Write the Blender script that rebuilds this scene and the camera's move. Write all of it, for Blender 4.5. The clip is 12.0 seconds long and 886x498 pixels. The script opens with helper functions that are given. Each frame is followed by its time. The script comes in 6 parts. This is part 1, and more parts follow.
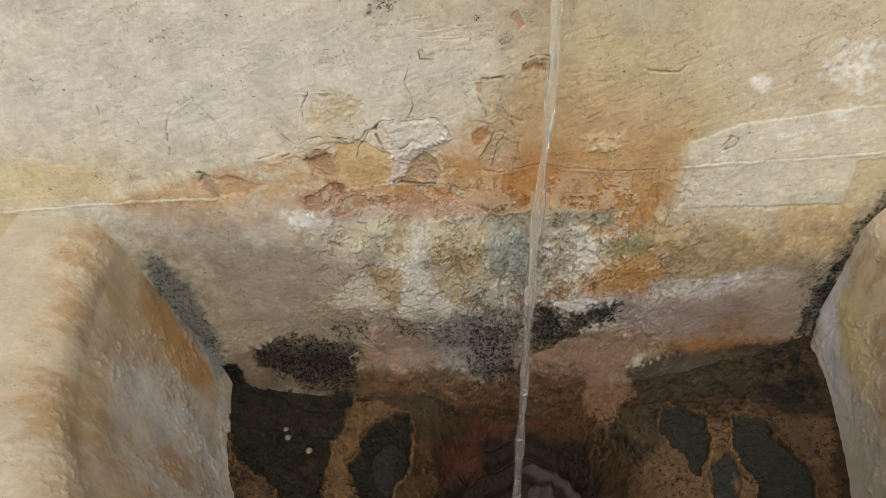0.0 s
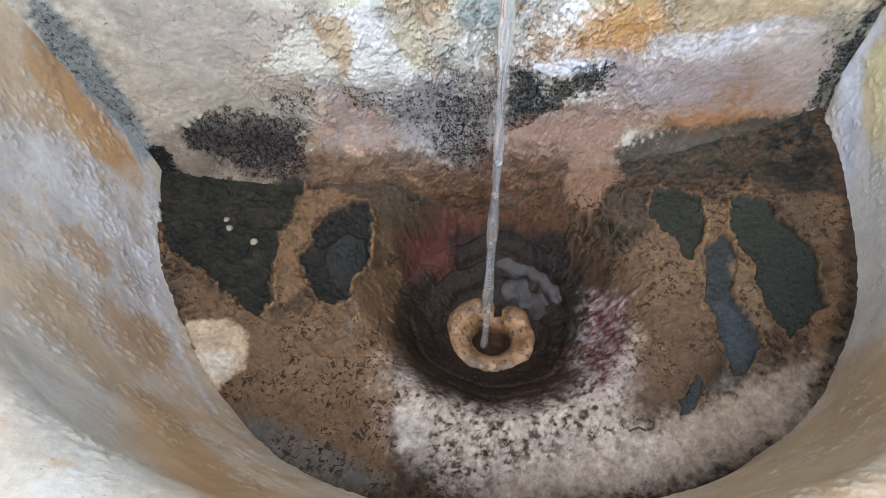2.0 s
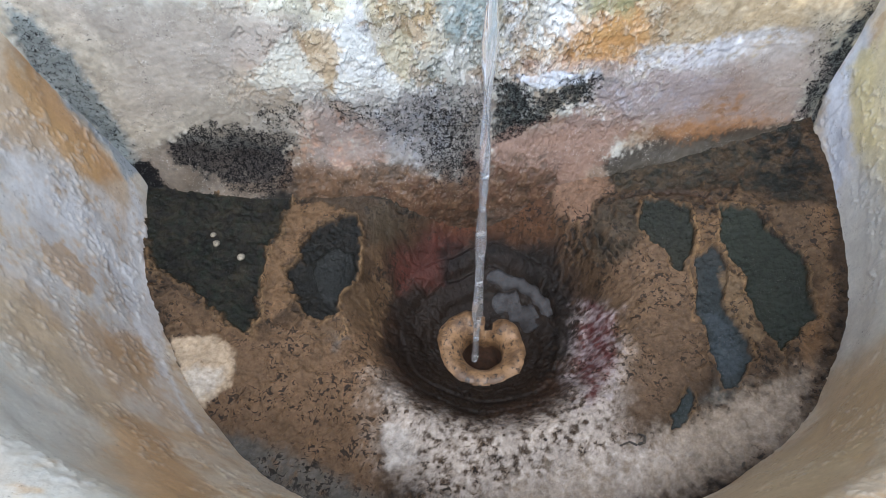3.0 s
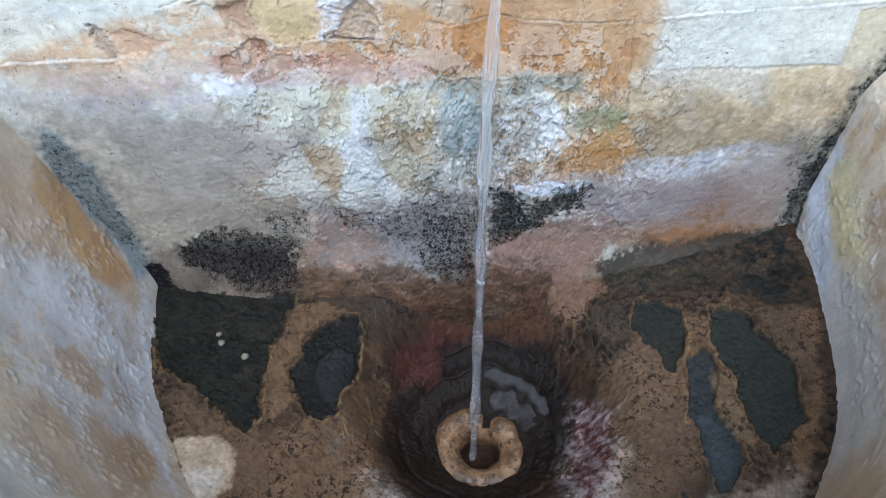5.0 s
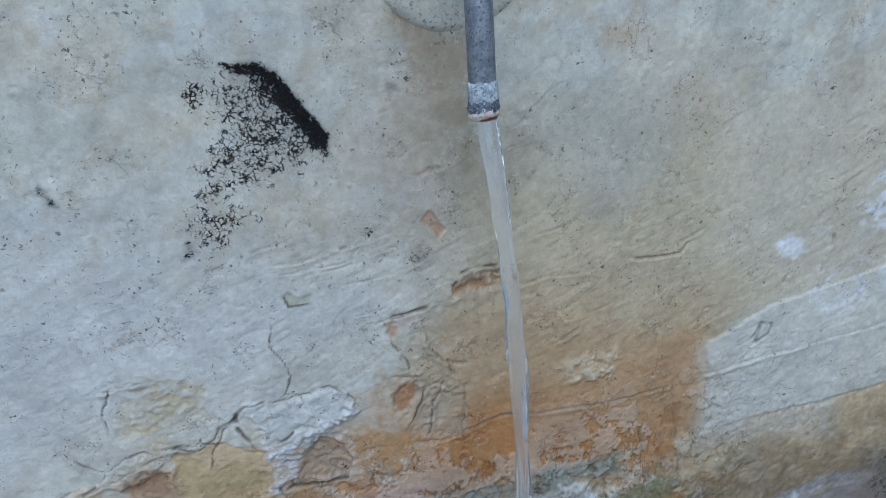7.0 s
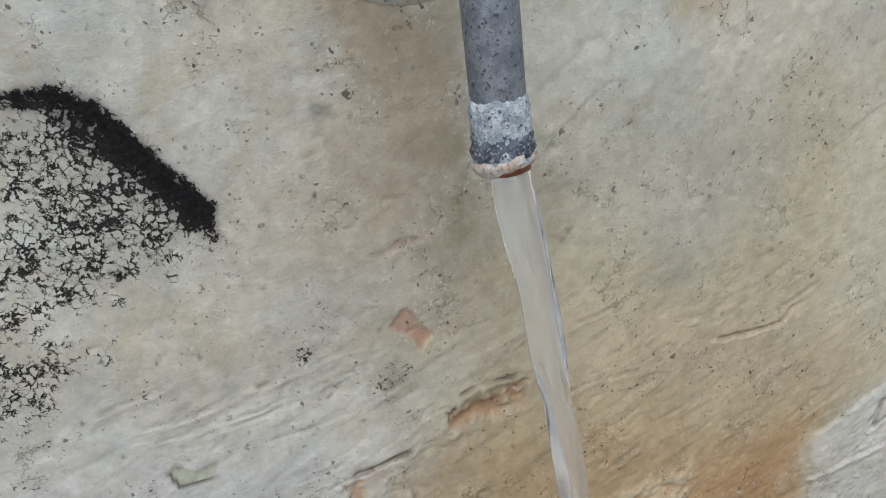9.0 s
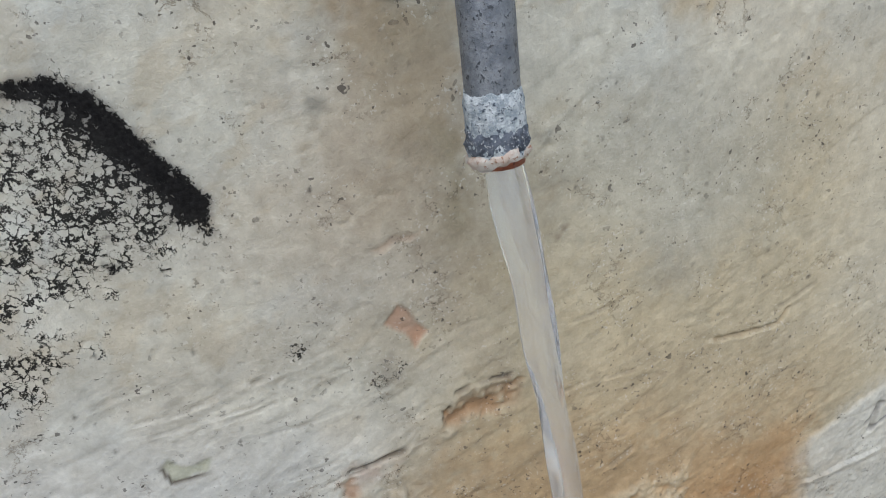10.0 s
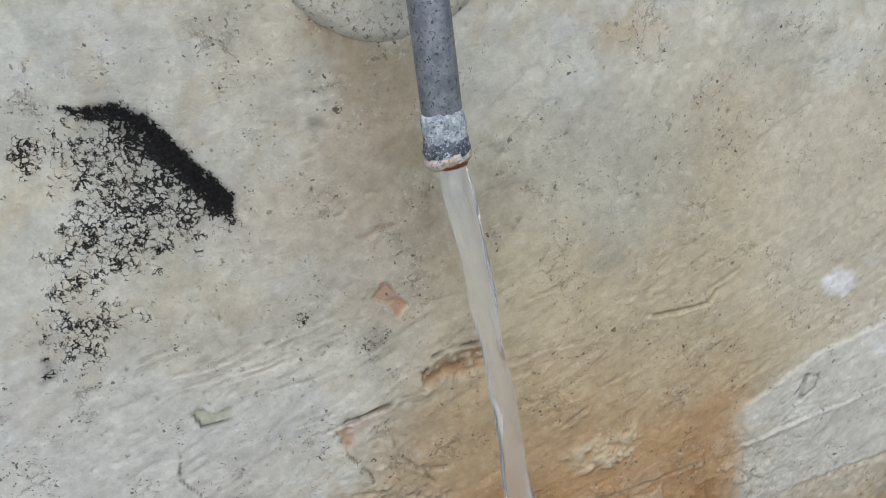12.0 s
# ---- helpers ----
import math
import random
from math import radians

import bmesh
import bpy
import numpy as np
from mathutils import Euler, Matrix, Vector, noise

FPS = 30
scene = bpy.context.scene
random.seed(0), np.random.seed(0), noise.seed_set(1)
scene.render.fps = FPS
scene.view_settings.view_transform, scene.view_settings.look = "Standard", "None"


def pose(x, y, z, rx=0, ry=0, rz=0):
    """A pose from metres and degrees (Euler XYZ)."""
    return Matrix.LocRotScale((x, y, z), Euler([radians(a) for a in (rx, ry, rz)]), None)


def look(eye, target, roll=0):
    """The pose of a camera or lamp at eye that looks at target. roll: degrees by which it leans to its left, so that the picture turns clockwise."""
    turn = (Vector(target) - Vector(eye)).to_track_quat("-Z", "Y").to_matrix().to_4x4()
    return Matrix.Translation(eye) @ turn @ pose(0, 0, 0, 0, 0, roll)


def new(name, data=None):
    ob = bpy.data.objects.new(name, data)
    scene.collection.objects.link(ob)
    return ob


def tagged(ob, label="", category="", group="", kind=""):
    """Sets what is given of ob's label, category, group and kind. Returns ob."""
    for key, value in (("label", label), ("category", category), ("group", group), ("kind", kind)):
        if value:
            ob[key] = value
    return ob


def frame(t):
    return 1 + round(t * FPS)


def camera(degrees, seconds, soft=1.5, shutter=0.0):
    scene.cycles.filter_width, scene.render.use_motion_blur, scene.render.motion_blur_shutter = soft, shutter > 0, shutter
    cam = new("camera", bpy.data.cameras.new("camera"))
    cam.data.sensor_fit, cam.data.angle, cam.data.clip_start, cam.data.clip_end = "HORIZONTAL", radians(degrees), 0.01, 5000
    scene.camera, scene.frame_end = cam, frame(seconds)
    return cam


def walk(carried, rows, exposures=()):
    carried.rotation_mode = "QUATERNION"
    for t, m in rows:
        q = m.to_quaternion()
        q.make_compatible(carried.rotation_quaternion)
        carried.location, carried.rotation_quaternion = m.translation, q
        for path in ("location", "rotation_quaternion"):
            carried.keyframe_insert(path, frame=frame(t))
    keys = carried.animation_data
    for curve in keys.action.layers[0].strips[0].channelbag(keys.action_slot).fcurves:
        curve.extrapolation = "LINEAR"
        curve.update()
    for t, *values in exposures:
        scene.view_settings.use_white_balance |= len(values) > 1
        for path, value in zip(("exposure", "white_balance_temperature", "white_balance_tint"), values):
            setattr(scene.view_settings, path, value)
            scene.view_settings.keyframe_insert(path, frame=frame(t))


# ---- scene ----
cam = camera(66.1, 12.0, soft=0.85)
PATH = [
    (0, (-0.135, -0.75, 0.854), (-0.074, 0.876, -0.308), -0.4),
    (0.5, (-0.117, -0.754, 0.755), (-0.016, 0.722, -0.59), 1.5),
    (1, (-0.11, -0.741, 0.712), (-0.005, 0.621, -0.749), 1.7),
    (1.5, (-0.114, -0.725, 0.696), (0.0, 0.6, -0.798), 1.5),
    (2, (-0.116, -0.71, 0.688), (-0.004, 0.616, -0.805), 0.7),
    (2.5, (-0.107, -0.703, 0.685), (0.015, 0.635, -0.796), 0.4),
    (4.5, (-0.101, -0.707, 0.713), (0.015, 0.727, -0.676), 0.4),
    (5, (-0.098, -0.706, 0.731), (0.025, 0.8, -0.578), 0.3),
    (5.5, (-0.101, -0.706, 0.751), (0.025, 0.856, -0.492), 0.2),
    (6, (-0.107, -0.666, 0.782), (0.034, 0.985, -0.338), -0.6),
    (6.5, (-0.11, -0.575, 0.79), (0.116, 1.152, -0.193), -2.3),
    (7, (-0.1, -0.429, 0.814), (0.238, 1.34, -0.056), -6.3),
    (7.2, (-0.094, -0.383, 0.815), (0.291, 1.388, -0.032), -7.6),
    (8.8, (-0.065, -0.24, 0.783), (0.367, 1.49, -0.123), -9.1),
    (9, (-0.064, -0.241, 0.782), (0.367, 1.488, -0.126), -9.3),
    (9.5, (-0.06, -0.239, 0.775), (0.369, 1.496, -0.121), -9.3),
    (10, (-0.063, -0.242, 0.779), (0.372, 1.49, -0.12), -8.8),
    (10.5, (-0.066, -0.247, 0.776), (0.368, 1.485, -0.123), -9.0),
    (11, (-0.068, -0.257, 0.782), (0.364, 1.475, -0.12), -9.3),
    (11.5, (-0.063, -0.276, 0.785), (0.382, 1.456, -0.111), -8.6),
    (12, (-0.065, -0.31, 0.796), (0.354, 1.444, -0.068), -9.3),
]
walk(cam, [(t, look(eye, target, roll)) for t, eye, target, roll in PATH],
     exposures=[(0, 0.38, 8100, 10), (0.5, 0.95, 7500, 10), (1.0, 1.35, 6700, 10), (2.5, 1.55, 5800, 8), (4.5, 1.4, 5400, 6), (5.0, 1.15, 5300, 6), (5.5, 0.85, 5300, 6),
                (6.0, 0.5, 5200, 6), (6.5, 0.4, 5100, 5), (7.2, 0.0, 5200, 5), (8.8, 0.20, 6200, 8), (12, 0.30, 6200, 8)])

# ---- light: an open, bright sky behind the camera, with a wide veiled sun ----
world = bpy.data.worlds.new("sky")
scene.world = world
world.use_nodes = True
wn, wl = world.node_tree.nodes, world.node_tree.links
sky = wn.new("ShaderNodeTexSky")
sky.sky_type, sky.sun_disc = "NISHITA", False
sky.sun_elevation, sky.sun_rotation = radians(48), radians(200)
wn["Background"].inputs["Strength"].default_value = 0.125
wl.new(sky.outputs["Color"], wn["Background"].inputs["Color"])
sun = new("sun", bpy.data.lights.new("sun", "SUN"))
sun.data.energy, sun.data.angle, sun.data.color = 1.6, radians(40), (1.0, 0.95, 0.88)
sun.matrix_world = look((-0.1, -1.45, 2.5), (0, 0, 0.3))

# ---- small tools ----


def smooth(a, b, x):
    t = np.clip((x - a) / (b - a), 0, 1)
    return t * t * (3 - 2 * t)


def lattice(ix, iy, seed):
    n = (ix.astype(np.int64) * 374761393 + iy.astype(np.int64) * 668265263 + seed * 1442695041) & 0xFFFFFFFF
    n = ((n ^ (n >> 13)) * 1274126177) & 0xFFFFFFFF
    return ((n ^ (n >> 16)) & 0xFFFF) / 65535.0


def vnoise(x, y, size, seed=0):
    """Smooth noise in 0..1 with cells of that size in metres."""
    u, v = x / size, y / size
    iu, iv = np.floor(u), np.floor(v)
    fu, fv = u - iu, v - iv
    fu, fv = fu * fu * (3 - 2 * fu), fv * fv * (3 - 2 * fv)
    a, b = lattice(iu, iv, seed), lattice(iu + 1, iv, seed)
    c, d = lattice(iu, iv + 1, seed), lattice(iu + 1, iv + 1, seed)
    return (a * (1 - fu) + b * fu) * (1 - fv) + (c * (1 - fu) + d * fu) * fv


def fbm(x, y, size, octaves=4, seed=0, gain=0.55):
    out, amp, total = 0.0, 1.0, 0.0
    for i in range(octaves):
        ca, sa = math.cos(0.6 + i), math.sin(0.6 + i)
        out = out + amp * vnoise(x * ca - y * sa + 7.1 * i, x * sa + y * ca, size * 0.5 ** i, seed + 17 * i)
        total, amp = total + amp, amp * gain
    return out / total


def ridge(x, y, size, octaves=3, seed=0):
    return 1 - np.abs(2 * fbm(x, y, size, octaves, seed) - 1)


class Sheet:
    """A fine grid of points with two coordinates (u, v) in metres, a relief along its normal and stains in its colour."""

    def __init__(self, u, v, colour):
        self.u, self.v = u, v
        self.relief = np.zeros_like(u)
        self.mould = np.zeros_like(u)
        self.wet = np.zeros_like(u)
        self.rgb = np.empty(u.shape + (3,))
        self.rgb[:] = colour
        w = 0.018
        self.wu = w * (fbm(u, v, 0.035, 5, 3) - 0.5)
        self.wv = w * (fbm(u, v, 0.035, 5, 91) - 0.5)
        self.fine = fbm(u, v, 0.012, 4, 55, 0.75)
        self.grain = fbm(u, v, 0.006, 2, 77, 0.8)

    def inside(self, poly, soft, wob, ragged):
        """Where the outline lies, the cover there (1 inside, 0 outside) and the distance to its wandering, ragged edge."""
        p = np.array(poly, float)
        lo, hi = p.min(0) - 0.03 - soft, p.max(0) + 0.03 + soft
        sel = np.nonzero((self.u > lo[0]) & (self.u < hi[0]) & (self.v > lo[1]) & (self.v < hi[1]))
        x = self.u[sel] + wob * self.wu[sel]
        y = self.v[sel] + wob * self.wv[sel]
        dist, odd = np.full(x.shape, 9.0), np.zeros(x.shape, bool)
        for (ax, ay), (bx, by) in zip(p, np.roll(p, -1, 0)):
            ex, ey = bx - ax, by - ay
            k = np.clip(((x - ax) * ex + (y - ay) * ey) / (ex * ex + ey * ey + 1e-12), 0, 1)
            dist = np.minimum(dist, np.hypot(x - ax - k * ex, y - ay - k * ey))
            odd ^= ((ay > y) != (by > y)) & (x < (bx - ax) * (y - ay) / (by - ay + 1e-12) + ax)
        d = np.where(odd, -dist, dist) + ragged * (0.6 * self.fine[sel] + 0.4 * self.grain[sel] - 0.5) * 2
        return sel, 1 - smooth(-soft, soft, d), d

    def tint(self, sel, k, colour):
        k = k[:, None]
        self.rgb[sel] = self.rgb[sel] * (1 - k) + np.array(colour) * k

    def stain(self, poly, colour, amount=1.0, soft=0.006, patchy=0.0, wob=1.0, ragged=0.01, lift=0.0, mould=0.0, wet=None, size=0.02, seed=5, rim=0.0, even=0.0):
        """A stain in that outline. patchy breaks it up; rim: the width of a raised crust round it; even: how far its relief is smoothed out."""
        sel, m, d = self.inside(poly, soft, wob, ragged)
        if rim:
            edge = smooth(rim, 0, np.abs(d - rim * 0.6)) * smooth(0.25, 0.55, self.fine[sel] + 0.1)
            self.tint(sel, 0.55 * edge, (0.20, 0.125, 0.062))
            self.relief[sel] += 0.0025 * edge
        if patchy:
            m = m * smooth(patchy - 0.16, patchy + 0.16, 0.6 * fbm(self.u[sel], self.v[sel], size, 4, seed, 0.75) + 0.4 * self.grain[sel])
        self.tint(sel, m * amount, colour)
        self.relief[sel] = self.relief[sel] * (1 - even * m) + lift * m
        self.mould[sel] = np.maximum(self.mould[sel], mould * m)
        if wet is not None:
            self.wet[sel] = self.wet[sel] * (1 - m) + wet * m

    def crack(self, line, width=0.0012, depth=0.0015, colour=(0.09, 0.07, 0.05), amount=0.9, lip=0.0012, wob=0.4):
        """A wandering crack, with one edge standing a little proud."""
        p = np.array(line, float)
        lo, hi = p.min(0) - 0.03, p.max(0) + 0.03
        sel = (self.u > lo[0]) & (self.u < hi[0]) & (self.v > lo[1]) & (self.v < hi[1])
        x, y = self.u[sel] + wob * self.wu[sel], self.v[sel] + wob * self.wv[sel]
        dist, side = np.full(x.shape, 9.0), np.zeros(x.shape)
        for (ax, ay), (bx, by) in zip(p[:-1], p[1:]):
            ex, ey = bx - ax, by - ay
            k = np.clip(((x - ax) * ex + (y - ay) * ey) / (ex * ex + ey * ey + 1e-12), 0, 1)
            d = np.hypot(x - ax - k * ex, y - ay - k * ey)
            side = np.where(d < dist, (x - ax) * ey - (y - ay) * ex, side)
            dist = np.minimum(dist, d)
        w = width * (0.35 + 1.3 * fbm(x, y, 0.02, 2, 31))
        m = (1 - smooth(w * 0.4, w * 1.6, dist)) * smooth(0.28, 0.5, fbm(x, y, 0.014, 3, 37, 0.7))
        k = (m * amount)[:, None]
        self.rgb[sel] = self.rgb[sel] * (1 - k) + np.array(colour) * k
        self.relief[sel] += -depth * m + np.where(side > 0, lip * (1 - smooth(0, 0.007, dist)) * smooth(0.25, 0.6, fbm(x, y, 0.02, 3, 39)), 0)

    def mesh(self, name, place):
        """place(u, v, relief) gives the three coordinates of the points."""
        rows, cols = self.u.shape
        me = bpy.data.meshes.new(name)
        co = np.stack(place(self.u, self.v, self.relief), -1).reshape(-1, 3)
        i = np.arange(rows * cols).reshape(rows, cols)
        quads = np.stack([i[:-1, :-1], i[:-1, 1:], i[1:, 1:], i[1:, :-1]], -1).reshape(-1, 4)
        me.vertices.add(len(co))
        me.vertices.foreach_set("co", co.ravel())
        me.loops.add(quads.size)
        me.loops.foreach_set("vertex_index", quads.ravel().astype(np.int32))
        me.polygons.add(len(quads))
        me.polygons.foreach_set("loop_start", np.arange(0, quads.size, 4, dtype=np.int32))
        me.polygons.foreach_set("use_smooth", np.ones(len(quads), bool))
        me.update(calc_edges=True)
        a = me.attributes.new("stain", "FLOAT_COLOR", "POINT")
        rgba = np.ones((len(co), 4))
        rgba[:, :3] = np.clip(self.rgb.reshape(-1, 3), 0, 1)
        a.data.foreach_set("color", rgba.ravel())
        for key, field in (("mould", self.mould), ("wet", self.wet)):
            a = me.attributes.new(key, "FLOAT", "POINT")
            a.data.foreach_set("value", field.ravel())
        return me


def part(name, bm, material, parent, label=""):
    me = bpy.data.meshes.new(name)
    bm.to_mesh(me)
    bm.free()
    for f in me.polygons:
        f.use_smooth = True
    me.materials.append(material)
    ob = new(name, me)
    ob.parent = parent
    if label:
        tagged(ob, label)
    return ob


def tube(points, radii, sides=24, squash=None):
    """A tube along points, open at both ends."""
    bm = bmesh.new()
    rings = []
    pts = [Vector(p) for p in points]
    for i, p in enumerate(pts):
        d = (pts[min(i + 1, len(pts) - 1)] - pts[max(i - 1, 0)]).normalized()
        a = Vector((1, 0, 0))
        a = (a - d * a.dot(d)).normalized()
        b = d.cross(a)
        ring = []
        for k in range(sides):
            w = 2 * math.pi * k / sides
            r = radii[i] if not squash else radii[i] * squash(i, w)
            ring.append(bm.verts.new(p + a * math.cos(w) * r + b * math.sin(w) * r))
        rings.append(ring)
    for q, r in zip(rings[:-1], rings[1:]):
        for k in range(sides):
            bm.faces.new((q[k], q[(k + 1) % sides], r[(k + 1) % sides], r[k]))
    return bm, rings


# ---- materials ----


def nodes_of(name):
    mat = bpy.data.materials.new(name)
    mat.use_nodes = True
    n, l = mat.node_tree.nodes, mat.node_tree.links
    return mat, n, l, n["Principled BSDF"]


def add(n, kind, **inputs):
    node = n.new(kind)
    for key, value in inputs.items():
        node.inputs[key.replace("_", " ")].default_value = value
    return node


def maths(n, l, op, a, b, c=None):
    node = n.new("ShaderNodeMath")
    node.operation = op
    for i, v in enumerate((a, b, c)):
        if v is None:
            continue
        if isinstance(v, (int, float)):
            node.inputs[i].default_value = v
        else:
            l.new(v, node.inputs[i])
    return node.outputs[0]


def blend(n, l, mode, fac, a, b):
    node = n.new("ShaderNodeMix")
    node.data_type, node.blend_type = "RGBA", mode
    for i, v in ((0, fac), (6, a), (7, b)):
        if isinstance(v, (int, float)):
            node.inputs[i].default_value = v
        elif isinstance(v, tuple):
            node.inputs[i].default_value = (*v, 1)
        else:
            l.new(v, node.inputs[i])
    return node.outputs[2]


def ramp(n, l, fac, a, b):
    node = n.new("ShaderNodeMapRange")
    node.inputs["From Min"].default_value, node.inputs["From Max"].default_value = a, b
    l.new(fac, node.inputs["Value"])
    return node.outputs["Result"]


def stained_plaster(name, dry, damp, bump=0.0012, grain=0.18, scale=1.0, gleam=0.45, holes=0.0, specks=0.8):
    """Old lime plaster: its stains come with the mesh, its grain, pits and speckles from noise."""
    mat, n, l, bsdf = nodes_of(name)
    where = n.new("ShaderNodeTexCoord").outputs["Object"]
    stain = n.new("ShaderNodeAttribute")
    stain.attribute_name = "stain"
    mould = n.new("ShaderNodeAttribute")
    mould.attribute_name = "mould"
    wet = n.new("ShaderNodeAttribute")
    wet.attribute_name = "wet"
    tex = []
    for size, detail, rough in ((22, 5, 0.6), (160, 5, 0.7), (700, 3, 0.6)):
        t = add(n, "ShaderNodeTexNoise", Scale=size * scale, Detail=detail, Roughness=rough)
        l.new(where, t.inputs["Vector"])
        tex.append(t)
    broad, mid, fine = (t.outputs["Fac"] for t in tex)
    colour = blend(n, l, "MULTIPLY", 0.45, stain.outputs["Color"], blend(n, l, "MIX", ramp(n, l, broad, 0.3, 0.7), (0.66, 0.65, 0.64), (1.20, 1.19, 1.16)))
    colour = blend(n, l, "MULTIPLY", grain * 2.2, colour, blend(n, l, "MIX", ramp(n, l, mid, 0.30, 0.68), (0.50, 0.46, 0.41), (1.2, 1.2, 1.2)))
    colour = blend(n, l, "MULTIPLY", grain, colour, blend(n, l, "MIX", ramp(n, l, fine, 0.25, 0.75), (0.62, 0.62, 0.62), (1.25, 1.25, 1.25)))
    # sharp specks of dirt and pale crumbs, in drifts
    drift = add(n, "ShaderNodeTexNoise", Scale=35 * scale, Detail=3, Roughness=0.6)
    l.new(where, drift.inputs["Vector"])
    for size, low, high, amount, paint in ((420, 0.66, 0.68, specks, (0.05, 0.038, 0.03)), (170, 0.70, 0.715, specks, (0.045, 0.035, 0.028)), (560, 0.63, 0.66, 0.4 * specks, (0.72, 0.69, 0.62))):
        dots = add(n, "ShaderNodeTexNoise", Scale=size * scale, Detail=2, Roughness=0.55)
        shift = n.new("ShaderNodeVectorMath")
        shift.operation, shift.inputs[1].default_value = "ADD", (size * 0.01, 3.7, 1.1)
        l.new(where, shift.inputs[0]), l.new(shift.outputs[0], dots.inputs["Vector"])
        dot = maths(n, l, "MULTIPLY", ramp(n, l, dots.outputs["Fac"], low, high), ramp(n, l, drift.outputs["Fac"], 0.44, 0.6))
        colour = blend(n, l, "MIX", maths(n, l, "MULTIPLY", dot, amount), colour, paint)
    # a net of hair cracks where the coat has crazed
    craze = add(n, "ShaderNodeTexVoronoi", Scale=70 * scale, Randomness=1.0)
    craze.feature = "DISTANCE_TO_EDGE"
    l.new(blend(n, l, "ADD", 0.02, where, tex[1].outputs["Color"]), craze.inputs["Vector"])
    hair = maths(n, l, "MULTIPLY", ramp(n, l, craze.outputs["Distance"], 0.035, 0.0), ramp(n, l, drift.outputs["Fac"], 0.56, 0.64))
    colour = blend(n, l, "MULTIPLY", maths(n, l, "MULTIPLY", hair, 0.7), colour, (0.45, 0.38, 0.32))
    if holes:
        # wormy holes in the crust, painted black without relief, each with a paler painted highlight lip
        eaten = add(n, "ShaderNodeTexNoise", Scale=150, Detail=4, Roughness=0.6, Distortion=1.0)
        l.new(where, eaten.inputs["Vector"])
        zone = maths(n, l, "MULTIPLY", ramp(n, l, broad, 0.40, 0.52), ramp(n, l, wet.outputs["Fac"], 0.72, 0.55))
        lip = maths(n, l, "MULTIPLY", maths(n, l, "MULTIPLY", ramp(n, l, eaten.outputs["Fac"], 0.50, 0.535), zone), 0.6)
        colour = blend(n, l, "MULTIPLY", lip, colour, (1.75, 1.6, 1.45))
        hole = maths(n, l, "MULTIPLY", maths(n, l, "MULTIPLY", ramp(n, l, eaten.outputs["Fac"], 0.54, 0.562), zone), holes)
        colour = blend(n, l, "MIX", hole, colour, (0.012, 0.010, 0.008))
    # fine net of mould, closing to solid black where the growth is thick
    cells = add(n, "ShaderNodeTexVoronoi", Scale=300 * scale, Randomness=1.0)
    cells.feature = "DISTANCE_TO_EDGE"
    bend = blend(n, l, "ADD", 0.012, where, tex[1].outputs["Color"])
    l.new(bend, cells.inputs["Vector"])
    net = ramp(n, l, cells.outputs["Distance"], 0.26, 0.0)
    growth = maths(n, l, "ADD", mould.outputs["Fac"], maths(n, l, "MULTIPLY_ADD", net, 0.42, maths(n, l, "MULTIPLY_ADD", mid, 1.5, -0.95)))
    black = ramp(n, l, growth, 0.5, 0.62)
    on = ramp(n, l, mould.outputs["Fac"], 0.02, 0.12)
    black = maths(n, l, "MULTIPLY", black, on)
    colour = blend(n, l, "MIX", maths(n, l, "MULTIPLY", black, 0.96), colour, blend(n, l, "MIX", ramp(n, l, fine, 0.35, 0.7), (0.004, 0.004, 0.0045), (0.016, 0.015, 0.015)))
    l.new(colour, bsdf.inputs["Base Color"])
    gloss = maths(n, l, "MULTIPLY_ADD", wet.outputs["Fac"], damp - dry, maths(n, l, "MULTIPLY_ADD", mid, 0.25, dry - 0.12))
    l.new(gloss, bsdf.inputs["Roughness"])
    l.new(maths(n, l, "MULTIPLY_ADD", black, 0.04 - gleam, gleam), bsdf.inputs["Specular IOR Level"])
    height = maths(n, l, "ADD", maths(n, l, "MULTIPLY", mid, 0.8), maths(n, l, "MULTIPLY", fine, 0.12))
    height = maths(n, l, "SUBTRACT", height, maths(n, l, "MULTIPLY", hair, 0.15))
    height = maths(n, l, "ADD", height, maths(n, l, "MULTIPLY", black, 0.25))
    b = n.new("ShaderNodeBump")
    b.inputs["Strength"].default_value, b.inputs["Distance"].default_value = 0.8, bump
    l.new(height, b.inputs["Height"])
    l.new(b.outputs["Normal"], bsdf.inputs["Normal"])
    return mat


PLASTER = stained_plaster("lime_plaster", 0.72, 0.32, bump=0.0013, grain=0.17)
CRUST = stained_plaster("wet_stone_crust", 0.6, 0.14, bump=0.004, grain=0.26, gleam=0.12, holes=0.9, specks=0.12)
COAT = stained_plaster("basin_plaster", 0.5, 0.22, bump=0.0009, grain=0.13, specks=0.45)

WATER, n, l, bsdf = nodes_of("clear_water")
bsdf.inputs["Base Color"].default_value = (0.93, 0.94, 0.95, 1)
bsdf.inputs["Transmission Weight"].default_value, bsdf.inputs["IOR"].default_value = 0.91, 1.33
bsdf.inputs["Roughness"].default_value = 0.0


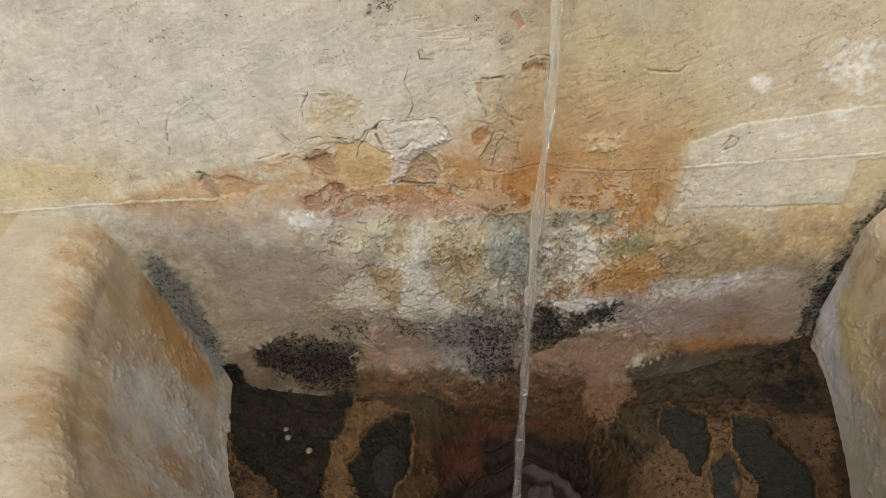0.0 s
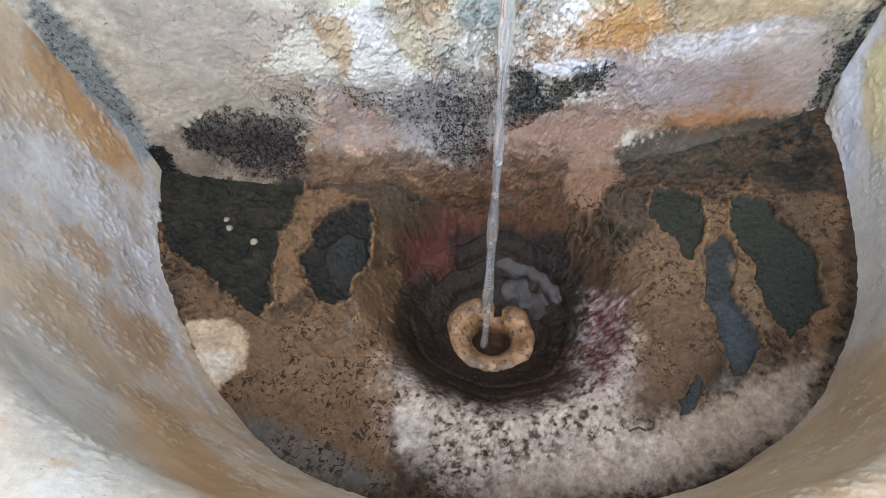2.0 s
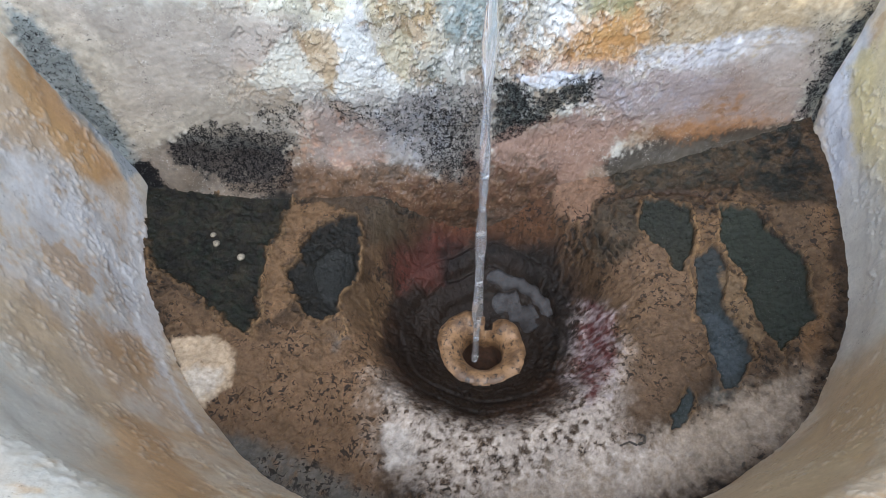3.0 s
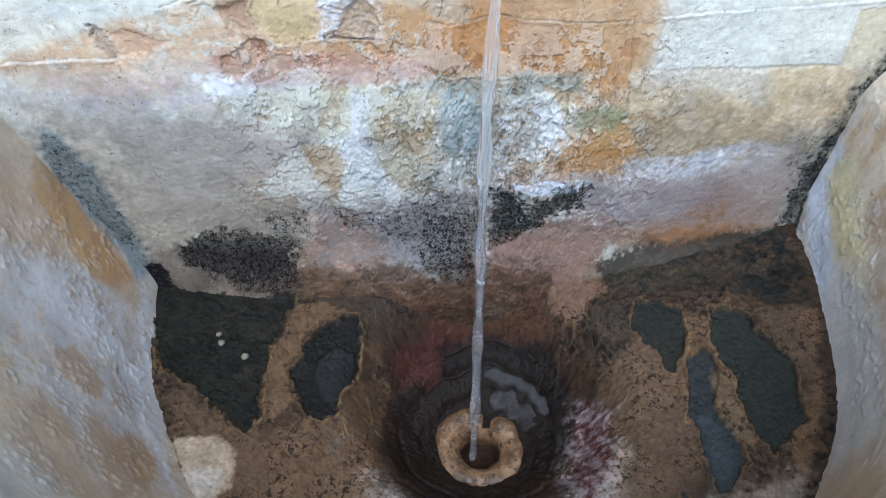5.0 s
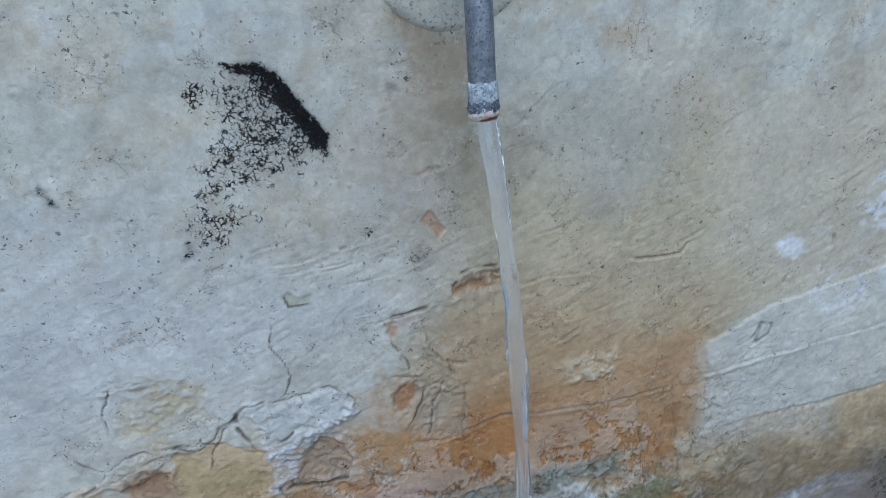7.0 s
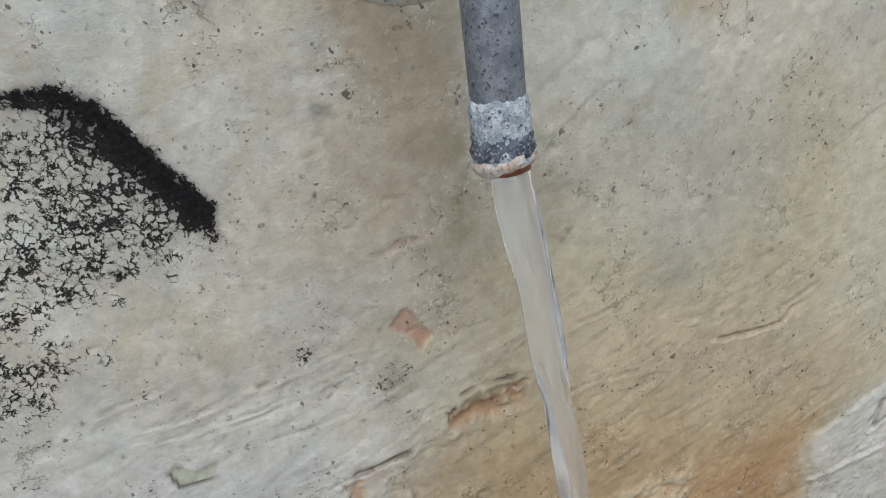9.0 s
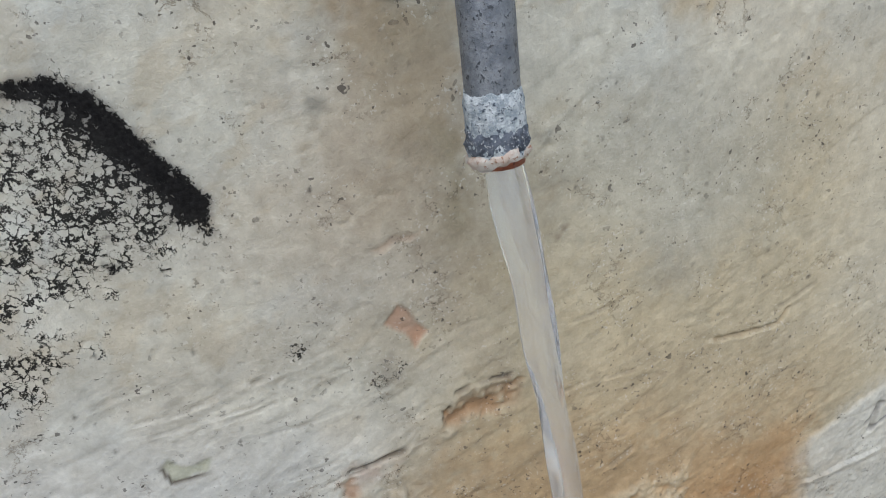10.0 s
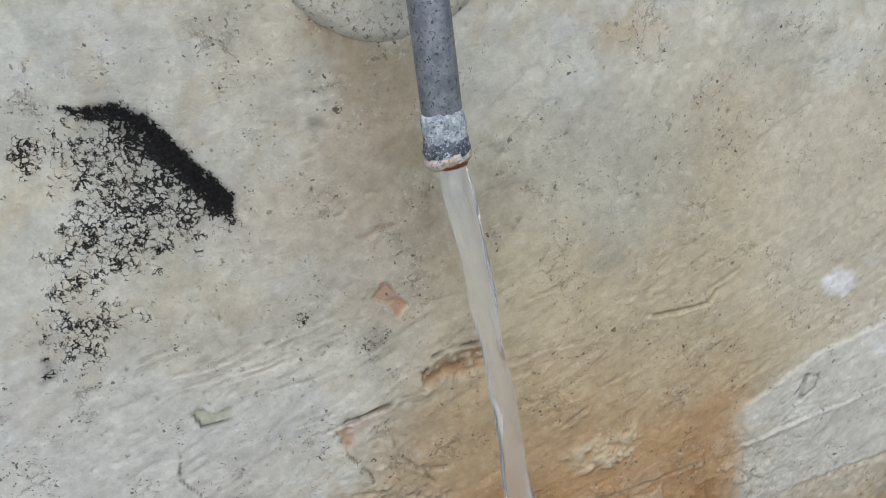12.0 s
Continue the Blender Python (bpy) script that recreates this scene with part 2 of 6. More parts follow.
def spotted(name, a, b, c, size, metal, rough, bump=0.0005):
    mat, n, l, bsdf = nodes_of(name)
    where = n.new("ShaderNodeTexCoord").outputs["Object"]
    t = add(n, "ShaderNodeTexNoise", Scale=size, Detail=6, Roughness=0.7)
    u = add(n, "ShaderNodeTexNoise", Scale=size * 3.3, Detail=4, Roughness=0.65)
    l.new(where, t.inputs["Vector"]), l.new(where, u.inputs["Vector"])
    colour = blend(n, l, "MIX", ramp(n, l, t.outputs["Fac"], 0.42, 0.58), a, b)
    spots = ramp(n, l, u.outputs["Fac"], 0.56, 0.64)
    colour = blend(n, l, "MIX", spots, colour, c)
    l.new(colour, bsdf.inputs["Base Color"])
    bsdf.inputs["Metallic"].default_value = metal
    l.new(maths(n, l, "MULTIPLY_ADD", t.outputs["Fac"], 0.3, rough - 0.15), bsdf.inputs["Roughness"])
    k = n.new("ShaderNodeBump")
    k.inputs["Strength"].default_value, k.inputs["Distance"].default_value = 0.8, bump
    l.new(u.outputs["Fac"], k.inputs["Height"])
    l.new(k.outputs["Normal"], bsdf.inputs["Normal"])
    return mat


LEAD = spotted("tarnished_pipe", (0.15, 0.16, 0.18), (0.24, 0.25, 0.265), (0.06, 0.064, 0.072), 210, 0.35, 0.5)
SCALE = spotted("limescale", (0.30, 0.34, 0.37), (0.62, 0.65, 0.66), (0.06, 0.075, 0.10), 260, 0.0, 0.75, 0.0015)
CRUSTED = spotted("blue_black_deposit", (0.05, 0.06, 0.08), (0.16, 0.18, 0.22), (0.55, 0.56, 0.56), 330, 0.0, 0.7, 0.0015)
PINK = spotted("pinkish_scale", (0.58, 0.46, 0.38), (0.68, 0.62, 0.55), (0.40, 0.22, 0.14), 260, 0.0, 0.7, 0.0012)
COPPER = spotted("raw_copper", (0.30, 0.09, 0.05), (0.45, 0.16, 0.09), (0.12, 0.05, 0.04), 300, 0.3, 0.4)
CLAY = spotted("clay_ring", (0.10, 0.055, 0.026), (0.25, 0.145, 0.07), (0.015, 0.010, 0.008), 48, 0.0, 0.45, 0.002)
THROAT_SHADE = spotted("throat_shade", (0.030, 0.016, 0.010), (0.07, 0.035, 0.02), (0.015, 0.012, 0.01), 70, 0.0, 0.5, 0.002)
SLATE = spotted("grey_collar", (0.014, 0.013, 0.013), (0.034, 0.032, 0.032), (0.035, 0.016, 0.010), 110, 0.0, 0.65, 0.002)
EARTH = spotted("pale_earth", (0.30, 0.27, 0.22), (0.38, 0.34, 0.28), (0.22, 0.2, 0.16), 4, 0.0, 0.9, 0.01)
DARK = spotted("dark_twig", (0.03, 0.025, 0.02), (0.06, 0.045, 0.03), (0.02, 0.02, 0.02), 200, 0.0, 0.6)
GRIT = spotted("pale_grit", (0.14, 0.12, 0.085), (0.22, 0.19, 0.14), (0.09, 0.075, 0.05), 200, 0.0, 0.8)

# ---- the shape of the basin ----
DX, DY, DZ = -0.002, -0.176, -0.1  # the drain


def plan(z):
    """Middle, half width and depth of the basin's inside at height z."""
    k = np.clip((z - 0.03) / 0.37, -0.5, 1.2)
    return 0.015 - 0.055 * k, 0.425 + 0.09 * k, 0.475 + 0.125 * k


def rr(x, y, z=0.03, n=2.45):
    c, a, b = plan(z)
    return (np.abs((x - c) / a) ** n + np.abs(np.minimum(y, 0) / b) ** n) ** (1 / n)


def floor_z(x, y):
    """The dished floor, with a funnel to the drain."""
    z = 0.061 + 0.058 * x + 0.2655 * y + 0.0533 * np.minimum(rr(x, y), 1.1) ** 2
    d = np.hypot(x - DX, (y - DY) / 1.05)
    f = smooth(0.205, 0.12, d)
    bowl = DZ + np.interp(d, (0, 0.05, 0.065, 0.095, 0.135, 0.2), (0, 0, 0.010, 0.030, 0.066, 0.12))
    z = z * (1 - f) + np.minimum(bowl, z) * f
    # worn rings of old mortar step down towards the hole, highest at the back
    a = np.arctan2(y - DY, x - DX)
    e = np.hypot(x - DX, y - DY) + 0.006 * np.sin(3 * a + 1.0) + 0.003 * np.sin(8 * a)
    back = 0.45 + 0.55 * np.clip(np.sin(a + 0.35), 0, 1)
    z = z + back * (0.008 * smooth(0.106, 0.100, e) * smooth(0.074, 0.082, e) + 0.007 * smooth(0.132, 0.126, e) * smooth(0.106, 0.114, e))
    return z - 0.14 * smooth(0.036, 0.029, np.hypot(x - DX, y - DY))


# ---- the wall, in one sheet from the basin's floor to over the spout ----
xs = np.concatenate([np.arange(-1.1, -0.56, 0.006), np.arange(-0.56, -0.3, 0.0017), np.arange(-0.3, 0.3, 0.0011), np.arange(0.3, 0.54, 0.0017), np.arange(0.54, 1.11, 0.006)])
zs = np.concatenate([np.arange(-0.06, 0.4, 0.0015), np.arange(0.4, 0.8, 0.0011), np.arange(0.8, 1.4, 0.008)])
W = Sheet(*np.meshgrid(xs, zs), (0.56, 0.54, 0.46))
# slow swells of hand-trowelled plaster, slanting ripples and pits
slant = W.v - 0.3 * W.u
calm = 0.38 + 0.57 * smooth(0.54, 0.44, W.v) + 0.3 * smooth(0.38, 0.3, W.v)
W.relief += 0.006 * fbm(W.u, W.v, 0.22, 3, 8) + 0.0030 * calm * fbm(W.u, W.v, 0.03, 5, 9, 0.65)
rough = smooth(0.30, 0.45, fbm(W.u, W.v, 0.12, 3, 40)) * (0.35 + 0.65 * smooth(0.62, 0.5, W.v))
W.relief += 0.0006 * calm * rough * ridge(W.u + 0.02 * fbm(W.u, W.v, 0.03, 3, 44), slant * 2.4, 0.04, 5, 12)
W.relief -= 0.0005 * smooth(0.72, 0.82, fbm(W.u, W.v, 0.006, 3, 14))
wrinkle = fbm(W.u * 0.8 + 0.3 * W.v, (W.v - 0.42 * W.u) * 3.0, 0.02, 4, 47, 0.6)
W.relief += 0.0011 * (wrinkle - 0.5) * smooth(0.40, 0.5, W.v) * smooth(0.70, 0.6, W.v + 0.16 * (fbm(W.u, W.v, 0.08, 2, 48) - 0.5))
warm = smooth(0.35, 0.65, fbm(W.u, W.v, 0.09, 4, 21))[..., None]
W.rgb = W.rgb * (1 - 0.4 * warm) + np.array((0.55, 0.47, 0.34)) * 0.4 * warm
cool = smooth(0.48, 0.68, fbm(W.u, slant * 1.6, 0.05, 4, 27))[..., None]
W.rgb = W.rgb * (1 - 0.45 * cool) + np.array((0.60, 0.61, 0.57)) * 0.45 * cool
cloud = fbm(W.u, slant, 0.028, 5, 28, 0.7)
W.rgb *= (0.70 + 0.60 * cloud)[..., None]
ochre = smooth(0.55, 0.68, fbm(W.u, slant * 1.3, 0.022, 4, 29, 0.7))[..., None]
W.rgb = W.rgb * (1 - 0.3 * ochre) + np.array((0.46, 0.36, 0.22)) * 0.3 * ochre
# pale, bluish upper left; ochre wash to the right
W.stain([(-0.712, 0.712), (-0.312, 0.684), (-0.030, 0.570), (-0.162, 0.518), (-0.366, 0.486), (-0.830, 0.484)], (0.63, 0.62, 0.59), 0.7, soft=0.05)
W.stain([(-0.024, 0.680), (0.370, 0.674), (0.565, 0.421), (0.562, 0.169), (0.192, 0.228), (0.011, 0.235), (-0.039, 0.470)], (0.54, 0.44, 0.27), 0.7, soft=0.05)
W.stain([(0.205, 0.677), (0.370, 0.674), (0.464, 0.487), (0.274, 0.485), (0.193, 0.565)], (0.58, 0.53, 0.42), 0.6, soft=0.03)
W.stain([(-0.765, 0.482), (-0.521, 0.460), (-0.515, 0.410), (-0.804, 0.400)], (0.6, 0.49, 0.28), 0.6, soft=0.012)
# rust under the spout
W.stain([(-0.522, 0.410), (-0.387, 0.448), (-0.260, 0.474), (-0.150, 0.471), (-0.053, 0.455), (-0.050, 0.379), (-0.285, 0.377), (-0.397, 0.364), (-0.503, 0.376)], (0.5, 0.31, 0.16), 0.75, soft=0.008, patchy=0.42)
W.stain([(-0.109, 0.472), (-0.003, 0.549), (0.072, 0.533), (0.195, 0.490), (0.193, 0.432), (0.191, 0.403), (0.176, 0.318), (0.198, 0.236), (0.066, 0.249), (0.107, 0.311), (0.119, 0.362), (0.016, 0.376), (-0.168, 0.377), (-0.181, 0.418)], (0.44, 0.22, 0.06), 0.6, soft=0.03, ragged=0.03, patchy=0.3)
W.stain([(-0.059, 0.439), (0.015, 0.484), (0.114, 0.474), (0.194, 0.479), (0.193, 0.403), (0.179, 0.346), (0.119, 0.362), (0.016, 0.376), (-0.058, 0.381)], (0.42, 0.175, 0.036), 0.72, soft=0.02, ragged=0.02)
W.stain([(-0.295, 0.417), (-0.051, 0.402), (-0.058, 0.374), (-0.286, 0.372)], (0.46, 0.25, 0.19), 0.65, soft=0.006, patchy=0.4)
W.stain([(0.199, 0.474), (0.270, 0.497), (0.431, 0.517), (0.511, 0.446), (0.418, 0.441), (0.421, 0.378), (0.198, 0.379), (0.200, 0.429)], (0.62, 0.59, 0.5), 0.95, soft=0.0015, ragged=0.003, wob=0.4, lift=0.0012)
W.stain([(0.176, 0.376), (0.444, 0.374), (0.469, 0.289), (0.414, 0.253), (0.197, 0.240), (0.177, 0.303)], (0.56, 0.42, 0.24), 0.9, soft=0.003, ragged=0.008, lift=0.0008)
W.stain([(0.176, 0.376), (0.444, 0.374), (0.469, 0.289), (0.414, 0.253), (0.197, 0.240), (0.177, 0.303)], (0.64, 0.55, 0.4), 0.45, soft=0.02, patchy=0.55)
# lilac and white salts
W.stain([(-0.566, 0.398), (-0.440, 0.398), (-0.286, 0.406), (-0.099, 0.393), (-0.093, 0.373), (-0.191, 0.365), (-0.283, 0.353), (-0.422, 0.333), (-0.507, 0.362)], (0.5, 0.46, 0.47), 0.5, soft=0.01, patchy=0.5)
W.stain([(-0.333, 0.389), (-0.257, 0.393), (-0.250, 0.360), (-0.308, 0.357)], (0.72, 0.72, 0.72), 0.9, soft=0.004, patchy=0.5)
W.stain([(-0.462, 0.369), (-0.335, 0.378), (-0.216, 0.370), (-0.283, 0.353), (-0.426, 0.342)], (0.42, 0.34, 0.34), 0.5, soft=0.012, patchy=0.5)
W.stain([(-0.507, 0.362), (-0.405, 0.325), (-0.196, 0.320), (-0.150, 0.215), (-0.213, 0.171), (-0.386, 0.151), (-0.443, 0.116), (-0.513, 0.311)], (0.43, 0.37, 0.28), 0.85, soft=0.012)
W.stain([(-0.411, 0.329), (-0.288, 0.324), (-0.197, 0.312), (-0.259, 0.257), (-0.365, 0.245)], (0.4, 0.36, 0.31), 0.5, soft=0.03)
W.stain([(-0.249, 0.364), (-0.100, 0.369), (-0.102, 0.315), (-0.157, 0.302), (-0.249, 0.322)], (0.56, 0.53, 0.4), 0.8, soft=0.008, patchy=0.35)
W.stain([(-0.286, 0.300), (-0.238, 0.310), (-0.209, 0.296), (-0.232, 0.251), (-0.288, 0.248)], (0.36, 0.26, 0.19), 0.8, soft=0.004, patchy=0.4)
W.stain([(-0.267, 0.247), (-0.212, 0.296), (-0.144, 0.303), (-0.108, 0.244), (-0.103, 0.203), (-0.210, 0.194), (-0.264, 0.222)], (0.6, 0.57, 0.48), 0.9, soft=0.002, ragged=0.008)
W.stain([(-0.209, 0.296), (-0.159, 0.295), (-0.157, 0.258), (-0.177, 0.207), (-0.184, 0.235), (-0.204, 0.249)], (0.39, 0.3, 0.18), 0.95, soft=0.0015, ragged=0.006)
W.stain([(-0.148, 0.317), (-0.128, 0.317), (-0.113, 0.231), (-0.148, 0.238)], (0.64, 0.62, 0.58), 0.85, soft=0.002, ragged=0.007)
W.stain([(-0.122, 0.346), (-0.060, 0.366), (-0.033, 0.312), (-0.062, 0.237), (-0.106, 0.222), (-0.123, 0.284)], (0.47, 0.38, 0.23), 0.8, soft=0.004, patchy=0.3)
# grey-green film in the splash
W.stain([(-0.100, 0.370), (0.019, 0.376), (0.126, 0.373), (0.115, 0.356), (0.034, 0.348), (0.024, 0.285), (0.014, 0.206), (-0.091, 0.212), (-0.109, 0.316)], (0.3, 0.32, 0.27), 0.8, soft=0.006, patchy=0.45, seed=9)
W.stain([(-0.047, 0.359), (0.009, 0.368), (0.016, 0.268), (-0.033, 0.262)], (0.3, 0.33, 0.3), 0.7, soft=0.008, patchy=0.46, size=0.01)
W.stain([(0.019, 0.370), (0.113, 0.372), (0.123, 0.355), (0.037, 0.351)], (0.2, 0.21, 0.15), 0.85, soft=0.004, patchy=0.38)
W.stain([(0.104, 0.332), (0.173, 0.333), (0.177, 0.311), (0.114, 0.307)], (0.25, 0.22, 0.12), 0.8, soft=0.004, patchy=0.4)
W.stain([(0.095, 0.314), (0.181, 0.311), (0.201, 0.240), (0.124, 0.226), (0.040, 0.244), (0.066, 0.291)], (0.45, 0.26, 0.09), 0.6, soft=0.006, ragged=0.02, patchy=0.35)
W.stain([(0.027, 0.349), (0.089, 0.354), (0.106, 0.316), (0.071, 0.272), (0.030, 0.266)], (0.66, 0.63, 0.55), 0.85, soft=0.003, patchy=0.46, size=0.015)
W.stain([(-0.199, 0.199), (-0.102, 0.223), (-0.047, 0.200), (-0.047, 0.082), (-0.111, 0.092), (-0.184, 0.160)], (0.46, 0.45, 0.44), 0.85, soft=0.01, patchy=0.38)
W.stain([(-0.235, 0.173), (-0.166, 0.193), (-0.108, 0.165), (-0.119, 0.091), (-0.221, 0.095)], (0.5, 0.31, 0.2), 0.75, soft=0.008, patchy=0.4)
W.stain([(-0.018, 0.226), (0.017, 0.242), (0.023, 0.157), (0.011, 0.062), (-0.014, 0.063)], (0.33, 0.2, 0.11), 0.7, soft=0.006, patchy=0.35)
W.stain([(0.029, 0.246), (0.173, 0.245), (0.261, 0.256), (0.254, 0.218), (0.148, 0.215), (0.042, 0.212)], (0.5, 0.36, 0.3), 0.7, soft=0.005, patchy=0.42)
W.stain([(0.186, 0.238), (0.325, 0.272), (0.408, 0.270), (0.428, 0.201), (0.333, 0.214), (0.272, 0.171), (0.189, 0.144), (0.136, 0.189)], (0.47, 0.45, 0.46), 0.75, soft=0.01, patchy=0.42)
W.stain([(0.224, 0.256), (0.331, 0.277), (0.409, 0.266), (0.411, 0.240), (0.267, 0.229)], (0.7, 0.69, 0.68), 0.8, soft=0.004, patchy=0.52, size=0.012)
W.stain([(0.160, 0.125), (0.256, 0.172), (0.330, 0.225), (0.383, 0.204), (0.432, 0.129), (0.293, 0.115)], (0.27, 0.14, 0.06), 0.85, soft=0.012, patchy=0.25)
W.stain([(0.023, 0.121), (0.125, 0.150), (0.185, 0.147), (0.177, 0.121), (0.131, 0.095), (0.108, -0.005), (0.028, 0.001)], (0.36, 0.26, 0.2), 0.85, soft=0.008)
W.stain([(-0.259, 0.103), (-0.111, 0.098), (-0.039, 0.070), (0.011, 0.062), (0.023, -0.036), (-0.267, -0.012)], (0.17, 0.09, 0.045), 0.9, soft=0.006, patchy=0.2)
# a soft brownish patch on the left, then washed patches, drips and crusts in the splash zone
W.stain([(-0.510, 0.371), (-0.397, 0.336), (-0.250, 0.292), (-0.297, 0.248), (-0.448, 0.311)], (0.42, 0.36, 0.31), 0.45, soft=0.025)
W.stain([(-0.112, 0.351), (-0.046, 0.362), (-0.038, 0.262), (-0.096, 0.247), (-0.116, 0.294)], (0.5, 0.41, 0.25), 0.8, soft=0.003, ragged=0.012, patchy=0.25)
W.stain([(-0.176, 0.306), (-0.122, 0.297), (-0.109, 0.250), (-0.095, 0.229), (-0.154, 0.230), (-0.174, 0.256)], (0.6, 0.59, 0.57), 0.9, soft=0.0015, ragged=0.01)
W.stain([(-0.144, 0.365), (-0.124, 0.354), (-0.131, 0.302), (-0.153, 0.296)], (0.66, 0.65, 0.62), 0.85, soft=0.002, ragged=0.01)
W.stain([(-0.210, 0.286), (-0.161, 0.289), (-0.160, 0.254), (-0.188, 0.228), (-0.210, 0.254)], (0.4, 0.3, 0.19), 0.9, soft=0.0015, ragged=0.01)
W.stain([(-0.282, 0.299), (-0.243, 0.297), (-0.263, 0.249), (-0.296, 0.255)], (0.36, 0.29, 0.26), 0.8, soft=0.006, patchy=0.35)
W.stain([(-0.250, 0.244), (-0.181, 0.238), (-0.185, 0.201), (-0.242, 0.197)], (0.56, 0.52, 0.44), 0.8, soft=0.004, ragged=0.012, patchy=0.3)
W.stain([(-0.029, 0.363), (0.008, 0.363), (0.013, 0.274), (-0.029, 0.281)], (0.33, 0.36, 0.32), 0.8, soft=0.005, ragged=0.016, patchy=0.42, size=0.01, lift=0.0012)
W.stain([(0.023, 0.350), (0.050, 0.342), (0.050, 0.251), (0.027, 0.248)], (0.7, 0.69, 0.66), 0.85, soft=0.003, ragged=0.012, patchy=0.44, size=0.012)
W.stain([(0.064, 0.357), (0.085, 0.347), (0.101, 0.297), (0.082, 0.260), (0.064, 0.262), (0.071, 0.323)], (0.7, 0.67, 0.6), 0.9, soft=0.0015, ragged=0.01, lift=0.0008)
W.stain([(0.097, 0.334), (0.176, 0.323), (0.174, 0.302), (0.107, 0.302)], (0.25, 0.23, 0.12), 0.8, soft=0.003, patchy=0.36, ragged=0.012)
W.stain([(0.114, 0.303), (0.179, 0.298), (0.190, 0.244), (0.105, 0.240), (0.091, 0.279)], (0.46, 0.27, 0.10), 0.5, soft=0.006, ragged=0.02, patchy=0.35)
W.stain([(0.183, 0.261), (0.316, 0.264), (0.327, 0.234), (0.221, 0.212), (0.187, 0.226)], (0.7, 0.69, 0.68), 0.8, soft=0.004, patchy=0.46, size=0.012)
W.stain([(0.314, 0.273), (0.388, 0.264), (0.413, 0.188), (0.364, 0.192)], (0.6, 0.58, 0.56), 0.75, soft=0.006, patchy=0.42)
W.stain([(0.131, 0.210), (0.258, 0.216), (0.284, 0.169), (0.193, 0.145), (0.115, 0.142)], (0.42, 0.4, 0.43), 0.7, soft=0.008, patchy=0.38)
W.stain([(0.205, 0.112), (0.255, 0.150), (0.321, 0.210), (0.427, 0.144), (0.357, 0.123)], (0.25, 0.13, 0.055), 0.8, soft=0.012, patchy=0.3)
W.stain([(-0.214, 0.194), (-0.170, 0.200), (-0.161, 0.139), (-0.117, 0.103), (-0.194, 0.100), (-0.237, 0.126)], (0.5, 0.3, 0.2), 0.65, soft=0.008, patchy=0.4)
# black growth
W.stain([(-0.389, 0.148), (-0.331, 0.169), (-0.280, 0.170), (-0.224, 0.150), (-0.239, 0.080), (-0.273, 0.060), (-0.334, 0.073), (-0.344, 0.104), (-0.382, 0.122)], (0.06, 0.06, 0.055), 0.55, soft=0.014, ragged=0.02, mould=0.55)
W.stain([(-0.274, 0.204), (-0.209, 0.200), (-0.215, 0.152), (-0.274, 0.156)], (0.2, 0.2, 0.2), 0.3, soft=0.01, mould=0.42)
W.stain([(-0.453, 0.122), (-0.416, 0.119), (-0.400, 0.075), (-0.408, 0.000), (-0.476, 0.006)], (0.04, 0.04, 0.04), 0.7, soft=0.008, mould=0.8)
W.stain([(0.018, 0.226), (0.063, 0.220), (0.080, 0.190), (0.106, 0.217), (0.152, 0.215), (0.145, 0.179), (0.091, 0.170), (0.071, 0.137), (0.023, 0.120)], (0.06, 0.065, 0.06), 0.7, soft=0.006, ragged=0.02, mould=0.52)
W.stain([(0.086, 0.228), (0.146, 0.228), (0.149, 0.207), (0.088, 0.209)], (0.45, 0.48, 0.52), 0.8, soft=0.003, patchy=0.4)
W.stain([(-0.194, 0.208), (-0.107, 0.194), (-0.040, 0.227), (0.017, 0.206), (0.024, 0.061), (-0.055, 0.066), (-0.109, 0.145), (-0.183, 0.170)], (0.24, 0.25, 0.25), 0.3, soft=0.012, mould=0.42)
W.stain([(-0.077, 0.202), (0.013, 0.187), (0.010, 0.084), (-0.039, 0.070), (-0.078, 0.133)], (0.12, 0.13, 0.12), 0.5, soft=0.02, mould=0.55)
W.stain([(0.492, 0.426), (0.524, 0.356), (0.465, 0.329), (0.467, 0.270), (0.462, 0.138), (0.448, 0.113), (0.425, 0.140), (0.434, 0.265), (0.453, 0.351)], (0.07, 0.08, 0.07), 0.7, soft=0.014, ragged=0.025, patchy=0.25, mould=0.5)
W.stain([(0.386, 0.293), (0.436, 0.299), (0.457, 0.219), (0.444, 0.161), (0.419, 0.163)], (0.3, 0.3, 0.26), 0.6, soft=0.02, mould=0.36)
# dark brown to black strips along the foot of the wall
W.stain([(0.080, 0.042), (0.109, 0.091), (0.176, 0.110), (0.194, 0.061), (0.120, 0.018)], (0.22, 0.14, 0.09), 0.85, soft=0.006, ragged=0.014)
W.stain([(-0.236, 0.110), (-0.122, 0.089), (-0.021, 0.053), (0.003, 0.052), (0.006, 0.002), (-0.249, 0.019)], (0.15, 0.085, 0.045), 0.85, soft=0.006, ragged=0.016, patchy=0.22)
W.stain([(-0.452, 0.126), (-0.381, 0.154), (-0.323, 0.133), (-0.233, 0.129), (-0.231, 0.065), (-0.246, 0.035), (-0.356, 0.047), (-0.405, 0.065)], (0.13, 0.09, 0.06), 0.85, soft=0.008, patchy=0.25)
W.stain([(-0.454, 0.131), (-0.421, 0.113), (-0.402, 0.075), (-0.353, 0.060), (-0.242, 0.068), (-0.239, 0.001), (-0.491, 0.018)], (0.018, 0.018, 0.016), 0.95, soft=0.005)
